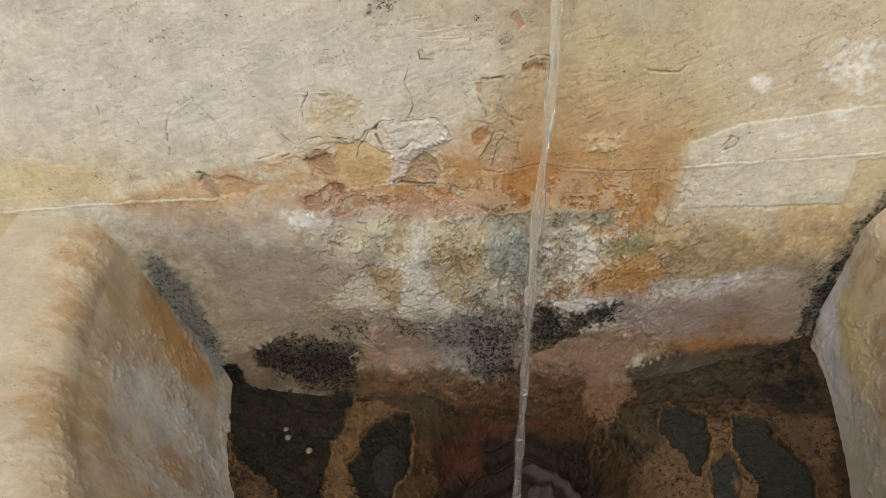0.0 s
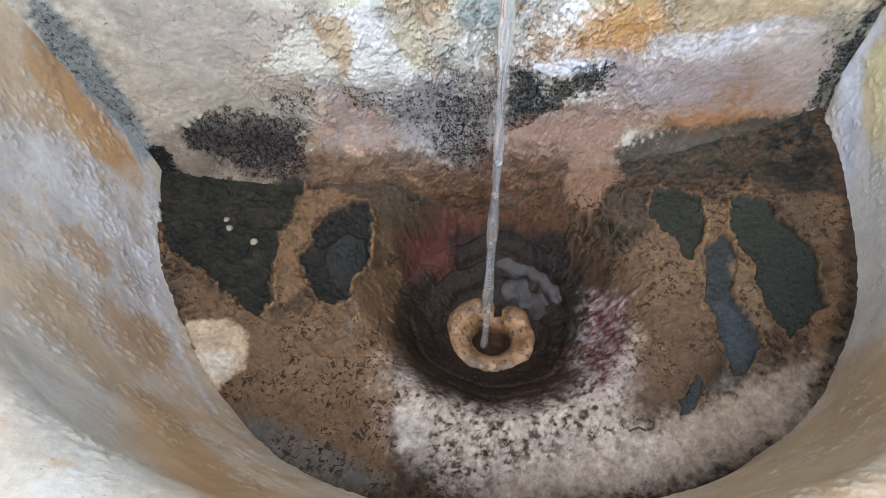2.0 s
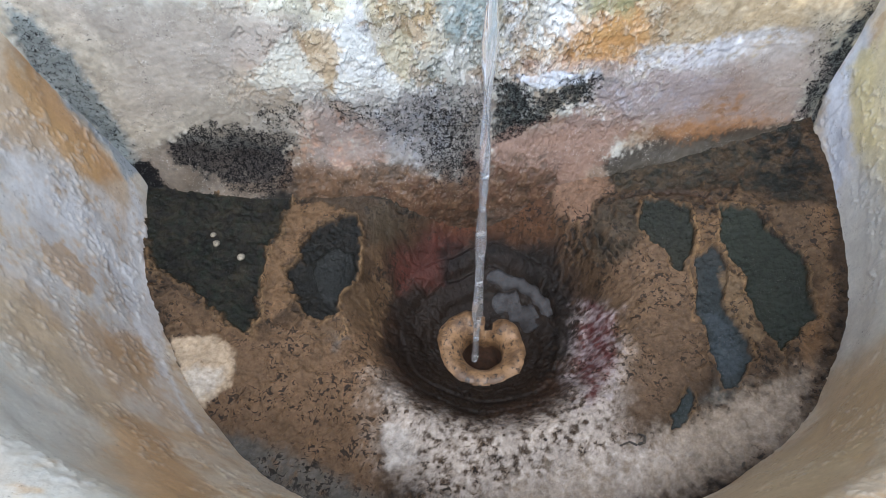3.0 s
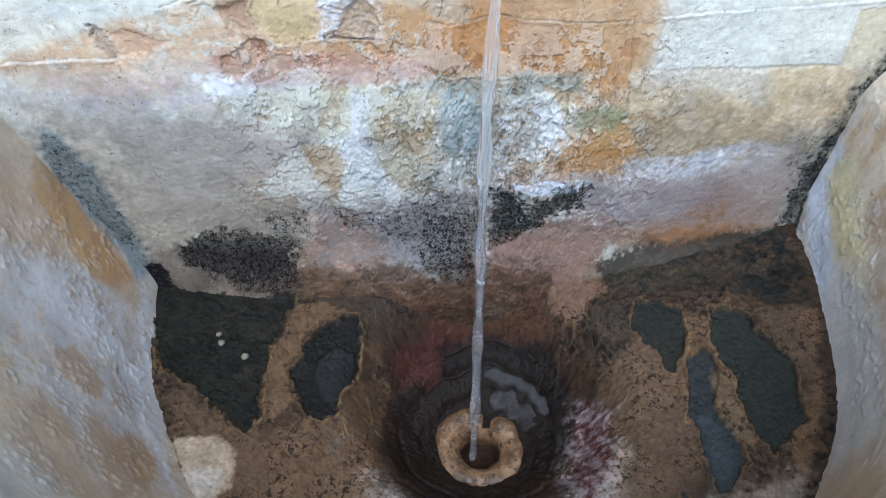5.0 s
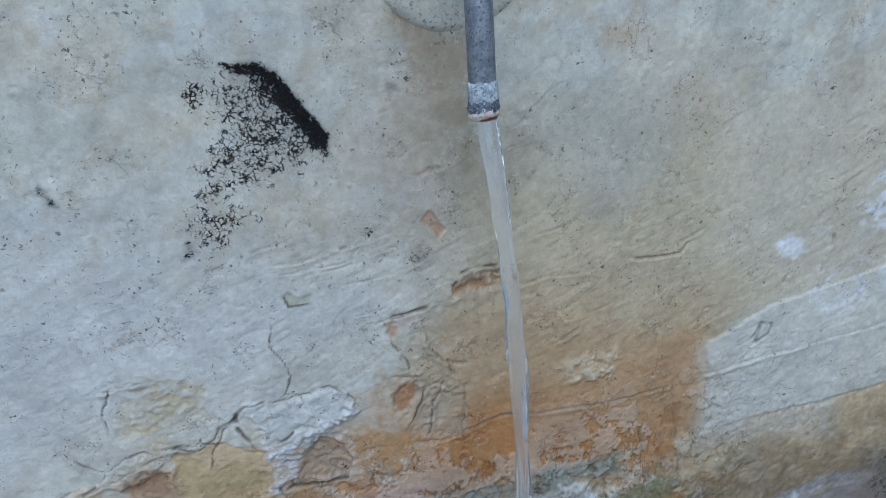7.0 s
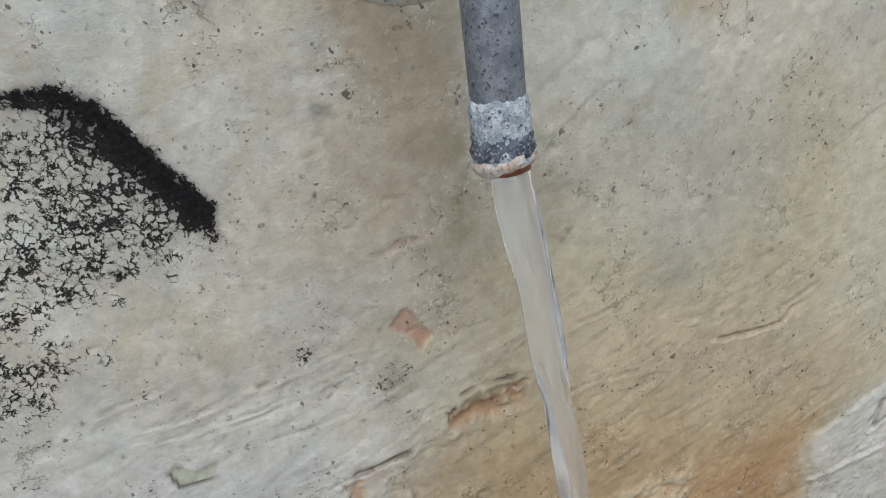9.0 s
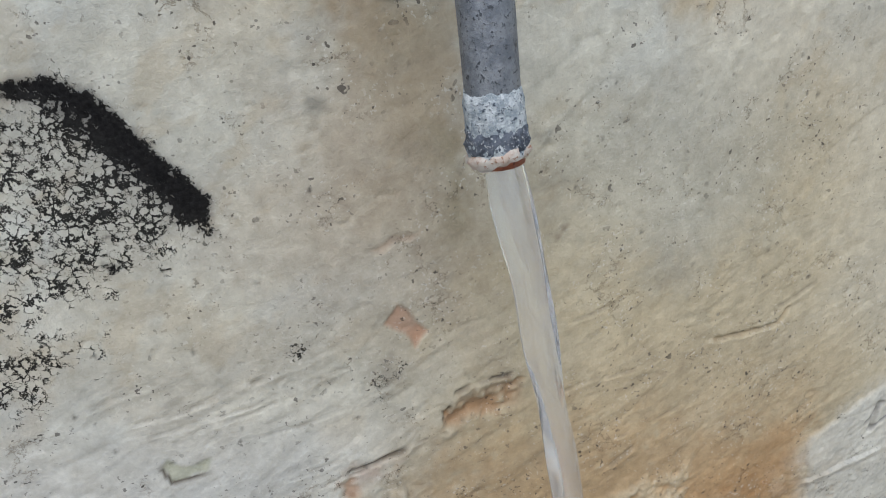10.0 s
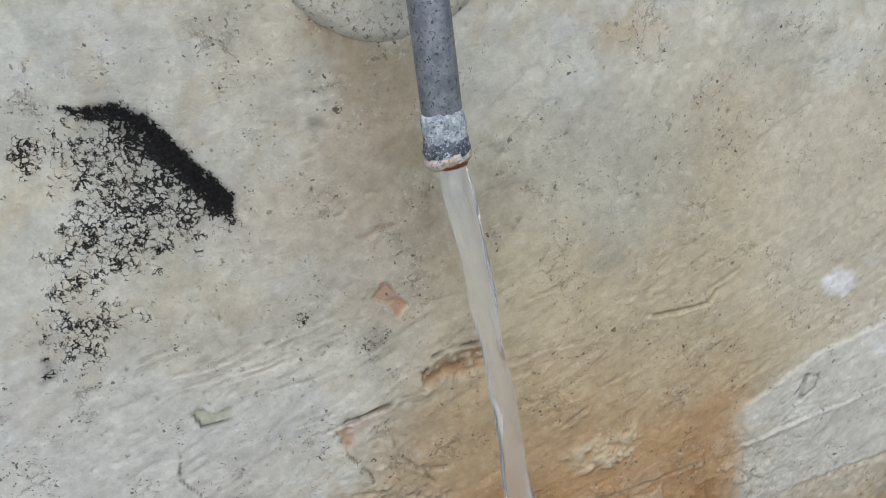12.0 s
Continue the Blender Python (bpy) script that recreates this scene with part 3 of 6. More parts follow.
W.stain([(0.175, 0.098), (0.287, 0.130), (0.425, 0.138), (0.462, 0.088), (0.186, 0.062)], (0.035, 0.024, 0.014), 0.9, soft=0.006, ragged=0.02)
# grey-blue band with mould up the left corner
W.stain([(-0.505, 0.339), (-0.476, 0.320), (-0.459, 0.279), (-0.434, 0.152), (-0.435, 0.114), (-0.454, 0.110), (-0.467, 0.167), (-0.498, 0.241), (-0.510, 0.294)], (0.24, 0.28, 0.28), 0.85, soft=0.006, ragged=0.012, patchy=0.22, mould=0.38, lift=0.002)
W.crack([(-0.513, 0.295), (-0.499, 0.239), (-0.467, 0.165), (-0.453, 0.108)], width=0.0022, depth=-0.001, lip=0, colour=(0.6, 0.56, 0.48), wob=0.3)
# flaked patches and cracks above the basin
W.stain([(-0.238, 0.483), (-0.204, 0.486), (-0.171, 0.464), (-0.173, 0.428), (-0.220, 0.418), (-0.241, 0.444)], (0.56, 0.42, 0.24), 0.9, soft=0.0012, ragged=0.003, lift=-0.001)
W.stain([(-0.279, 0.459), (-0.240, 0.469), (-0.243, 0.427), (-0.264, 0.435)], (0.44, 0.28, 0.16), 0.75, soft=0.002, ragged=0.008, lift=-0.003)
W.stain([(-0.278, 0.409), (-0.237, 0.426), (-0.230, 0.411), (-0.259, 0.385), (-0.281, 0.386)], (0.44, 0.28, 0.17), 0.75, soft=0.002, ragged=0.006, lift=-0.003)
W.stain([(-0.245, 0.420), (-0.229, 0.424), (-0.230, 0.407), (-0.242, 0.405)], (0.3, 0.12, 0.06), 0.7, soft=0.003, lift=-0.002)
W.stain([(-0.184, 0.507), (-0.115, 0.509), (-0.102, 0.479), (-0.150, 0.469), (-0.171, 0.477)], (0.58, 0.57, 0.53), 0.6, soft=0.004, ragged=0.012, patchy=0.3, lift=0.0008)
W.stain([(-0.169, 0.472), (-0.116, 0.470), (-0.112, 0.426), (-0.166, 0.430)], (0.46, 0.44, 0.42), 0.7, soft=0.006, patchy=0.5, ragged=0.02, size=0.012, mould=0.3)
W.stain([(-0.413, 0.441), (-0.401, 0.444), (-0.389, 0.420), (-0.387, 0.406), (-0.400, 0.412)], (0.26, 0.19, 0.14), 0.6, soft=0.003, lift=-0.003)
W.stain([(-0.387, 0.434), (-0.362, 0.438), (-0.328, 0.429), (-0.352, 0.411), (-0.384, 0.412)], (0.5, 0.3, 0.18), 0.7, soft=0.003, lift=-0.001)
W.stain([(-0.258, 0.548), (-0.200, 0.540), (-0.203, 0.508), (-0.262, 0.504)], (0.55, 0.47, 0.33), 0.6, soft=0.004, patchy=0.42, lift=-0.0012)
W.stain([(-0.069, 0.551), (-0.039, 0.543), (-0.022, 0.477), (-0.053, 0.447), (-0.064, 0.493)], (0.42, 0.36, 0.27), 0.6, soft=0.004, patchy=0.4, lift=-0.001)
W.crack([(-0.420, 0.527), (-0.432, 0.503), (-0.436, 0.473)], width=0.0007, depth=0.0010, lip=0.0010, amount=0.65, wob=0.8)
W.crack([(-0.417, 0.527), (-0.391, 0.543), (-0.373, 0.514), (-0.386, 0.523)], width=0.0007, depth=0.0010, lip=0.0010, amount=0.65, wob=0.8)
W.crack([(-0.411, 0.449), (-0.402, 0.429), (-0.390, 0.408), (-0.388, 0.389)], width=0.0007, depth=0.0010, lip=0.0010, amount=0.65, wob=0.8)
W.crack([(-0.302, 0.466), (-0.270, 0.475), (-0.241, 0.487), (-0.214, 0.490), (-0.201, 0.482)], width=0.0007, depth=0.0010, lip=0.0010, amount=0.65, wob=0.8)
W.crack([(-0.275, 0.459), (-0.263, 0.445), (-0.244, 0.427)], width=0.0007, depth=0.0010, lip=0.0010, amount=0.65, wob=0.8)
W.crack([(-0.231, 0.416), (-0.209, 0.421), (-0.173, 0.428), (-0.113, 0.424)], width=0.0007, depth=0.0010, lip=0.0010, amount=0.65, wob=0.8)
W.crack([(-0.027, 0.511), (-0.017, 0.477), (-0.020, 0.438)], width=0.0007, depth=0.0010, lip=0.0010, amount=0.65, wob=0.8)
W.crack([(-0.204, 0.482), (-0.197, 0.495), (-0.184, 0.507)], width=0.0007, depth=0.0010, lip=0.0010, amount=0.65, wob=0.8)
W.crack([(-0.018, 0.576), (-0.007, 0.563), (0.001, 0.583)], width=0.0007, depth=0.0010, lip=0.0010, amount=0.65, wob=0.8)
W.crack([(0.073, 0.463), (0.088, 0.482), (0.108, 0.470)], width=0.0007, depth=0.0010, lip=0.0010, amount=0.65, wob=0.8)
W.crack([(0.077, 0.490), (0.098, 0.462), (0.110, 0.500)], width=0.0007, depth=0.0010, lip=0.0010, amount=0.65, wob=0.8)
W.crack([(-0.298, 0.496), (-0.273, 0.475)], width=0.0007, depth=0.0010, lip=0.0010, amount=0.65, wob=0.8)
W.crack([(-0.333, 0.466), (-0.301, 0.471)], width=0.0007, depth=0.0010, lip=0.0010, amount=0.65, wob=0.8)
W.crack([(-0.502, 0.526), (-0.504, 0.534)], width=0.0007, depth=0.0010, lip=0.0010, amount=0.65, wob=0.8)
# pale lines along two ledges: their highlight painted in, with a raised lip
W.crack([(0.200, 0.440), (0.262, 0.445), (0.349, 0.447), (0.455, 0.453)], width=0.0012, depth=0.0006, lip=0.0015, colour=(0.6, 0.58, 0.52), wob=0.2)
W.crack([(-0.666, 0.397), (-0.623, 0.400), (-0.558, 0.405), (-0.452, 0.408), (-0.381, 0.411)], width=0.0014, depth=0.0004, lip=0.0014, colour=(0.60, 0.57, 0.5), amount=0.45, wob=0.6)
W.crack([(-0.223, 0.419), (-0.230, 0.407), (-0.259, 0.385)], width=0.0012, depth=-0.001, colour=(0.72, 0.7, 0.66), lip=0)
W.crack([(-0.038, 0.438), (0.018, 0.445), (0.091, 0.435), (0.163, 0.436)], width=0.001, depth=0.001, amount=0.6)
W.crack([(0.166, 0.441), (0.176, 0.364), (0.176, 0.318)], width=0.001, depth=0.001, amount=0.5)
W.crack([(0.136, 0.400), (0.143, 0.329)], width=0.001, depth=0.001, amount=0.5)
W.crack([(0.244, 0.461), (0.247, 0.478), (0.259, 0.476)], width=0.0012, depth=0.0012, amount=0.7)
W.crack([(0.002, 0.370), (0.114, 0.370)], width=0.0012, depth=0.0012, amount=0.7)
W.crack([(0.189, 0.374), (0.206, 0.365)], width=0.0012, depth=0.0012, amount=0.7)
W.crack([(0.068, 0.505), (0.081, 0.513)], width=0.0012, depth=0.0012, amount=0.7)
W.crack([(-0.050, 0.379), (0.002, 0.372)], width=0.0012, depth=0.0012, amount=0.7)
# crescent of black mould beside the spout
W.stain([(-0.138, 0.751), (-0.120, 0.749), (-0.109, 0.742), (-0.102, 0.731), (-0.095, 0.718), (-0.083, 0.698), (-0.087, 0.687), (-0.096, 0.693), (-0.104, 0.711), (-0.115, 0.729), (-0.124, 0.741)], (0.02, 0.02, 0.02), 0.5, soft=0.003, ragged=0.003, wob=0.3, mould=0.8)
W.stain([(-0.137, 0.751), (-0.120, 0.749), (-0.109, 0.742), (-0.102, 0.731), (-0.095, 0.718), (-0.083, 0.698), (-0.086, 0.691), (-0.092, 0.695), (-0.101, 0.714), (-0.112, 0.734), (-0.121, 0.745)], (0.02, 0.02, 0.02), 0.8, soft=0.003, ragged=0.003, wob=0.3, mould=1.1)
W.stain([(-0.125, 0.682), (-0.120, 0.681), (-0.122, 0.676), (-0.125, 0.676)], (0.02, 0.02, 0.02), 0.8, soft=0.002, mould=0.9)
W.stain([(-0.180, 0.655), (-0.177, 0.654), (-0.184, 0.637), (-0.189, 0.636)], (0.1, 0.1, 0.1), 0.4, soft=0.004, mould=0.6)
W.stain([(-0.041, 0.610), (-0.033, 0.616), (-0.034, 0.602), (-0.041, 0.597)], (0.2, 0.2, 0.2), 0.2, soft=0.006, mould=0.4)
W.stain([(-0.074, 0.634), (-0.063, 0.639), (-0.048, 0.647), (-0.047, 0.641), (-0.066, 0.632)], (0.2, 0.2, 0.2), 0.1, soft=0.006, mould=0.4)
# soft brown patches below the boss and beside the pipe
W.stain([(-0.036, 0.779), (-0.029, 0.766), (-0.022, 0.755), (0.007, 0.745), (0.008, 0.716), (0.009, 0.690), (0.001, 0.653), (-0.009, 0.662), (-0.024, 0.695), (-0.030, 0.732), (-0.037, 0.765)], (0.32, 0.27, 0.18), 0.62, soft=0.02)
W.stain([(-0.031, 0.776), (-0.023, 0.763), (-0.012, 0.754), (-0.021, 0.746), (-0.031, 0.760)], (0.22, 0.15, 0.09), 0.6, soft=0.006, patchy=0.3)
W.stain([(0.033, 0.702), (0.052, 0.695), (0.050, 0.668), (0.036, 0.643), (0.034, 0.672)], (0.33, 0.28, 0.19), 0.5, soft=0.012, patchy=0.4)
W.stain([(0.042, 0.691), (0.050, 0.692), (0.048, 0.687)], (0.1, 0.11, 0.12), 0.8, soft=0.003, patchy=0.4)
W.stain([(0.045, 0.649), (0.050, 0.654), (0.051, 0.651), (0.046, 0.646)], (0.15, 0.08, 0.05), 0.8, soft=0.002)
W.stain([(-0.043, 0.723), (-0.039, 0.722), (-0.040, 0.717), (-0.044, 0.718)], (0.16, 0.19, 0.17), 0.8, soft=0.003, patchy=0.35)
W.stain([(0.105, 0.742), (0.120, 0.742), (0.121, 0.729), (0.107, 0.731)], (0.52, 0.38, 0.18), 0.5, soft=0.008)
W.stain([(0.112, 0.738), (0.116, 0.737), (0.115, 0.733), (0.113, 0.735)], (0.3, 0.12, 0.04), 0.9, soft=0.002)
# small flakes that bare the coat beneath
W.stain([(-0.033, 0.629), (-0.026, 0.637), (-0.022, 0.633), (-0.020, 0.626), (-0.015, 0.620), (-0.022, 0.614), (-0.025, 0.622)], (0.5, 0.27, 0.16), 0.95, soft=0.0008, ragged=0.0015, wob=0.15, lift=-0.0012)
W.stain([(-0.031, 0.663), (-0.024, 0.667), (-0.011, 0.666), (-0.016, 0.663), (-0.021, 0.664), (-0.028, 0.659)], (0.52, 0.36, 0.25), 0.7, soft=0.0012, ragged=0.002, wob=0.2, lift=-0.0006)
W.stain([(-0.133, 0.591), (-0.130, 0.595), (-0.124, 0.590), (-0.114, 0.589), (-0.116, 0.584), (-0.125, 0.583), (-0.131, 0.583)], (0.44, 0.44, 0.33), 0.8, soft=0.0008, ragged=0.003, wob=0.3, lift=-0.0006)
W.crack([(-0.133, 0.591), (-0.131, 0.583), (-0.125, 0.583), (-0.116, 0.583)], width=0.0007, depth=0.0004, lip=0.0, wob=0.15)
W.stain([(-0.016, 0.573), (-0.005, 0.583), (0.015, 0.585), (0.019, 0.568), (0.003, 0.566), (-0.011, 0.563)], (0.36, 0.22, 0.12), 0.85, soft=0.003, ragged=0.008, wob=0.6, lift=-0.002, patchy=0.46, size=0.01)
W.crack([(-0.016, 0.570), (-0.007, 0.583), (0.005, 0.586), (0.016, 0.585)], width=0.001, depth=0.002, lip=0.001, wob=0.3)
W.stain([(-0.064, 0.560), (-0.051, 0.562), (-0.035, 0.560), (-0.050, 0.551), (-0.064, 0.546)], (0.46, 0.33, 0.26), 0.6, soft=0.003, patchy=0.35)
W.crack([(-0.067, 0.556), (-0.061, 0.560), (-0.048, 0.560), (-0.035, 0.561)], width=0.0008, depth=0.001, wob=0.3)
W.crack([(0.130, 0.565), (0.149, 0.562), (0.169, 0.564), (0.174, 0.571)], width=0.001, depth=0.002, amount=0.6, colour=(0.3, 0.22, 0.12))
W.stain([(0.059, 0.484), (0.087, 0.487), (0.098, 0.463), (0.086, 0.460), (0.066, 0.472)], (0.55, 0.42, 0.27), 0.7, soft=0.003, patchy=0.35, lift=0.001)
W.stain([(-0.034, 0.564), (0.060, 0.585), (0.204, 0.538), (0.214, 0.363), (-0.065, 0.492)], (0.46, 0.35, 0.21), 0.5, soft=0.03, patchy=0.3)
# a soft grey sheen right of the pipe, put into the colour
W.stain([(0.097, 0.725), (0.129, 0.704), (0.135, 0.646), (0.112, 0.610), (0.079, 0.637), (0.070, 0.688)], (0.54, 0.53, 0.47), 0.5, soft=0.03)
# white patches further right
W.stain([(0.251, 0.549), (0.260, 0.558), (0.278, 0.552), (0.282, 0.537), (0.270, 0.531), (0.256, 0.538)], (0.8, 0.8, 0.8), 0.85, soft=0.004, patchy=0.35, wet=0.5)
W.stain([(0.272, 0.564), (0.295, 0.561), (0.302, 0.547), (0.282, 0.552)], (0.75, 0.75, 0.74), 0.6, soft=0.006, patchy=0.5)
W.stain([(0.194, 0.468), (0.229, 0.494), (0.318, 0.501), (0.347, 0.327), (0.194, 0.372)], (0.58, 0.56, 0.5), 0.5, soft=0.01, patchy=0.3)
W.crack([(0.239, 0.466), (0.249, 0.478), (0.258, 0.476), (0.255, 0.467), (0.242, 0.461)], width=0.0009, depth=0.001, lip=0, wob=0.1, colour=(0.25, 0.24, 0.22))
# white glints of the wet wall at upper right, painted into its colour
W.stain([(0.325, 0.569), (0.340, 0.602), (0.393, 0.601), (0.435, 0.560), (0.424, 0.518), (0.354, 0.541)], (0.78, 0.79, 0.8), 0.8, soft=0.004, patchy=0.54, size=0.012, wet=0.7)
W.stain([(0.287, 0.514), (0.331, 0.527), (0.387, 0.504), (0.346, 0.479), (0.302, 0.484)], (0.7, 0.68, 0.66), 0.6, soft=0.006, patchy=0.54, size=0.012, wet=0.6)
# darker brown again on the wall round the pipe
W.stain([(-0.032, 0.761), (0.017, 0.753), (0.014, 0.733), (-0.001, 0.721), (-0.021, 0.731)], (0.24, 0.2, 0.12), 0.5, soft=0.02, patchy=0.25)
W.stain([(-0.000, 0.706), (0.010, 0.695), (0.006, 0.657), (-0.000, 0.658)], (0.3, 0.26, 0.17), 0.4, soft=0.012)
W.stain([(0.029, 0.683), (0.044, 0.677), (0.049, 0.650), (0.039, 0.644)], (0.3, 0.24, 0.15), 0.35, soft=0.01, patchy=0.45, size=0.01)
W.crack([(-0.135, 0.616), (-0.116, 0.616), (-0.089, 0.621), (-0.062, 0.624)], width=0.0008, depth=0.0005, lip=0.0005, amount=0.3)
W.crack([(-0.132, 0.608), (-0.107, 0.608), (-0.077, 0.613), (-0.053, 0.614)], width=0.0008, depth=0.0005, lip=0.0005, amount=0.3)
W.crack([(-0.125, 0.602), (-0.096, 0.606), (-0.065, 0.613)], width=0.0008, depth=0.0005, lip=0.0005, amount=0.3)
W.crack([(-0.094, 0.591), (-0.057, 0.595), (-0.031, 0.601)], width=0.0008, depth=0.0005, lip=0.0005, amount=0.3)
W.crack([(-0.088, 0.565), (-0.063, 0.567)], width=0.0008, depth=0.0005, lip=0.0005, amount=0.3)
W.crack([(-0.116, 0.616), (-0.100, 0.621), (-0.080, 0.621)], width=0.0008, depth=0.0005, lip=0.0005, amount=0.3)
W.crack([(-0.147, 0.628), (-0.124, 0.633)], width=0.0008, depth=0.0005, lip=0.0005, amount=0.3)
W.crack([(0.037, 0.562), (0.059, 0.566), (0.084, 0.562)], width=0.0008, depth=0.0005, lip=0.0005, amount=0.3)
W.crack([(0.074, 0.524), (0.109, 0.528)], width=0.0008, depth=0.0005, lip=0.0005, amount=0.3)
W.crack([(0.052, 0.603), (0.076, 0.605)], width=0.0008, depth=0.0005, lip=0.0005, amount=0.3)
W.crack([(0.169, 0.574), (0.189, 0.580)], width=0.0008, depth=0.0005, lip=0.0005, amount=0.3)
# two more patches of painted white glints on the right
W.stain([(0.324, 0.552), (0.337, 0.570), (0.351, 0.597), (0.373, 0.578), (0.358, 0.545), (0.332, 0.535)], (0.78, 0.79, 0.8), 0.85, soft=0.004, patchy=0.52, size=0.012, wet=0.5)
W.stain([(0.303, 0.481), (0.328, 0.498), (0.367, 0.522), (0.399, 0.516), (0.378, 0.475), (0.323, 0.465)], (0.74, 0.75, 0.76), 0.7, soft=0.004, patchy=0.55, size=0.012, wet=0.5)
W.stain([(-0.261, 0.692), (-0.253, 0.691), (-0.247, 0.675), (-0.253, 0.677)], (0.08, 0.08, 0.08), 0.6, soft=0.003, mould=0.5)
W.crack([(0.299, 0.504), (0.301, 0.526), (0.308, 0.548)], width=0.0012, depth=0.001, amount=0.5)
W.stain([(-0.179, 0.511), (-0.104, 0.504), (-0.099, 0.482), (-0.136, 0.471), (-0.161, 0.449), (-0.171, 0.476)], (0.58, 0.57, 0.53), 0.8, soft=0.002, ragged=0.014, patchy=0.36, size=0.015, lift=0.002)
W.stain([(-0.159, 0.470), (-0.106, 0.472), (-0.109, 0.422), (-0.163, 0.427)], (0.38, 0.34, 0.31), 0.75, soft=0.003, ragged=0.014, patchy=0.5, size=0.01, lift=-0.0018, mould=0.28)
W.stain([(-0.074, 0.509), (-0.021, 0.500), (-0.013, 0.441), (-0.058, 0.436), (-0.069, 0.471)], (0.4, 0.32, 0.22), 0.7, soft=0.003, ragged=0.014, patchy=0.49, size=0.014, lift=-0.0018)
W.stain([(-0.274, 0.462), (-0.237, 0.463), (-0.236, 0.426), (-0.273, 0.426)], (0.44, 0.31, 0.2), 0.75, soft=0.003, ragged=0.012, patchy=0.42, size=0.012, lift=-0.001)
W.stain([(0.064, 0.487), (0.119, 0.491), (0.113, 0.461), (0.072, 0.466)], (0.57, 0.47, 0.32), 0.75, soft=0.003, ragged=0.012, patchy=0.46, size=0.01, lift=0.0018)
W.stain([(-0.399, 0.442), (-0.355, 0.434), (-0.348, 0.410), (-0.391, 0.405)], (0.5, 0.33, 0.2), 0.7, soft=0.004, ragged=0.012, patchy=0.38, lift=-0.0015)
W.stain([(-0.337, 0.462), (-0.283, 0.469), (-0.262, 0.487), (-0.232, 0.495), (-0.253, 0.472), (-0.293, 0.449)], (0.56, 0.47, 0.35), 0.6, soft=0.003, ragged=0.012, patchy=0.45, lift=0.0015)
# rusty run below the boss
W.stain([(-0.037, 0.775), (-0.017, 0.769), (-0.013, 0.749), (-0.022, 0.717), (-0.028, 0.673), (-0.040, 0.673), (-0.033, 0.717), (-0.033, 0.753)], (0.34, 0.25, 0.16), 0.45, soft=0.014, ragged=0.012, patchy=0.5)
W.stain([(-0.034, 0.774), (-0.022, 0.769), (-0.021, 0.758), (-0.027, 0.761)], (0.16, 0.09, 0.05), 0.6, soft=0.006, ragged=0.006)
W.stain([(0.099, 0.746), (0.120, 0.746), (0.133, 0.735), (0.113, 0.731)], (0.48, 0.33, 0.16), 0.4, soft=0.012, ragged=0.01)
W.stain([(0.014, 0.701), (0.020, 0.685), (0.020, 0.654), (0.012, 0.649), (0.011, 0.675)], (0.36, 0.3, 0.2), 0.35, soft=0.01, ragged=0.01)
# soft, duller patches beside and below the pipe
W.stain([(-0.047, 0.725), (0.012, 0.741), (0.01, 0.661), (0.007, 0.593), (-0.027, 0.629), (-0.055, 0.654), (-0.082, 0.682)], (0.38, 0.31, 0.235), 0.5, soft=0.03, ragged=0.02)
W.stain([(0.042, 0.706), (0.095, 0.717), (0.167, 0.674), (0.157, 0.62), (0.095, 0.614), (0.042, 0.646)], (0.43, 0.41, 0.33), 0.5, soft=0.03, ragged=0.03, patchy=0.3, size=0.05)
W.stain([(-0.0, 0.706), (0.008, 0.702), (0.006, 0.657), (-0.0, 0.658)], (0.26, 0.22, 0.13), 0.5, soft=0.006, ragged=0.008, patchy=0.35)
W.stain([(-0.085, 0.671), (-0.033, 0.673), (-0.011, 0.635), (-0.063, 0.618), (-0.121, 0.623)], (0.44, 0.40, 0.33), 0.45, soft=0.03, ragged=0.03, patchy=0.3, size=0.04)
# specks of grit and black spots on the plaster
rng = random.Random(4)
for _ in range(60):
    px, pz, pr = rng.uniform(-0.16, 0.2), rng.uniform(0.57, 0.77), rng.uniform(0.0004, 0.0011)
    W.stain([(px - pr, pz), (px, pz + pr * 1.3), (px + pr, pz), (px, pz - pr)], (0.05, 0.042, 0.035), rng.uniform(0.4, 0.9), soft=0.0007, ragged=0.0008, lift=-0.0003)
# thin dark veins in the plaster
veins = 0.4 * smooth(0.93, 0.99, ridge(W.u, slant * 2.2, 0.05, 3, 71)) * smooth(0.55, 0.66, fbm(W.u, W.v, 0.07, 3, 72))
W.rgb *= (1 - 0.25 * veins)[..., None]
W.relief -= 0.0007 * veins
W.rgb *= (1 + 0.4 * smooth(0.45, 0.36, W.v) * (W.grain - 0.5))[..., None]
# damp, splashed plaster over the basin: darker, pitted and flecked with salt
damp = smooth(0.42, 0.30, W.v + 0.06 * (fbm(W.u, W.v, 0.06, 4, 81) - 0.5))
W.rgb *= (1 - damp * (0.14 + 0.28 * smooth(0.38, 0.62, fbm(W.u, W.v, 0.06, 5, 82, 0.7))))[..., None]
splash = damp * smooth(0.26, 0.06, np.abs(W.u - 0.02 - 0.1 * (fbm(W.u, W.v, 0.1, 3, 86) - 0.5)))
fleck = splash * smooth(0.10, 0.17, W.v) * smooth(0.56, 0.66, fbm(W.u * 1.7, W.v * 0.75, 0.012, 4, 83, 0.8))
W.rgb = W.rgb * (1 - 0.5 * fleck[..., None]) + np.array((0.66, 0.64, 0.60)) * 0.5 * fleck[..., None]
pit = (0.12 * damp + 0.6 * splash) * smooth(0.58, 0.66, fbm(W.u * 1.5, W.v * 0.8, 0.009, 4, 84, 0.8))
W.rgb *= (1 - 0.72 * pit)[..., None]
W.relief += 0.0018 * fleck - 0.0016 * pit
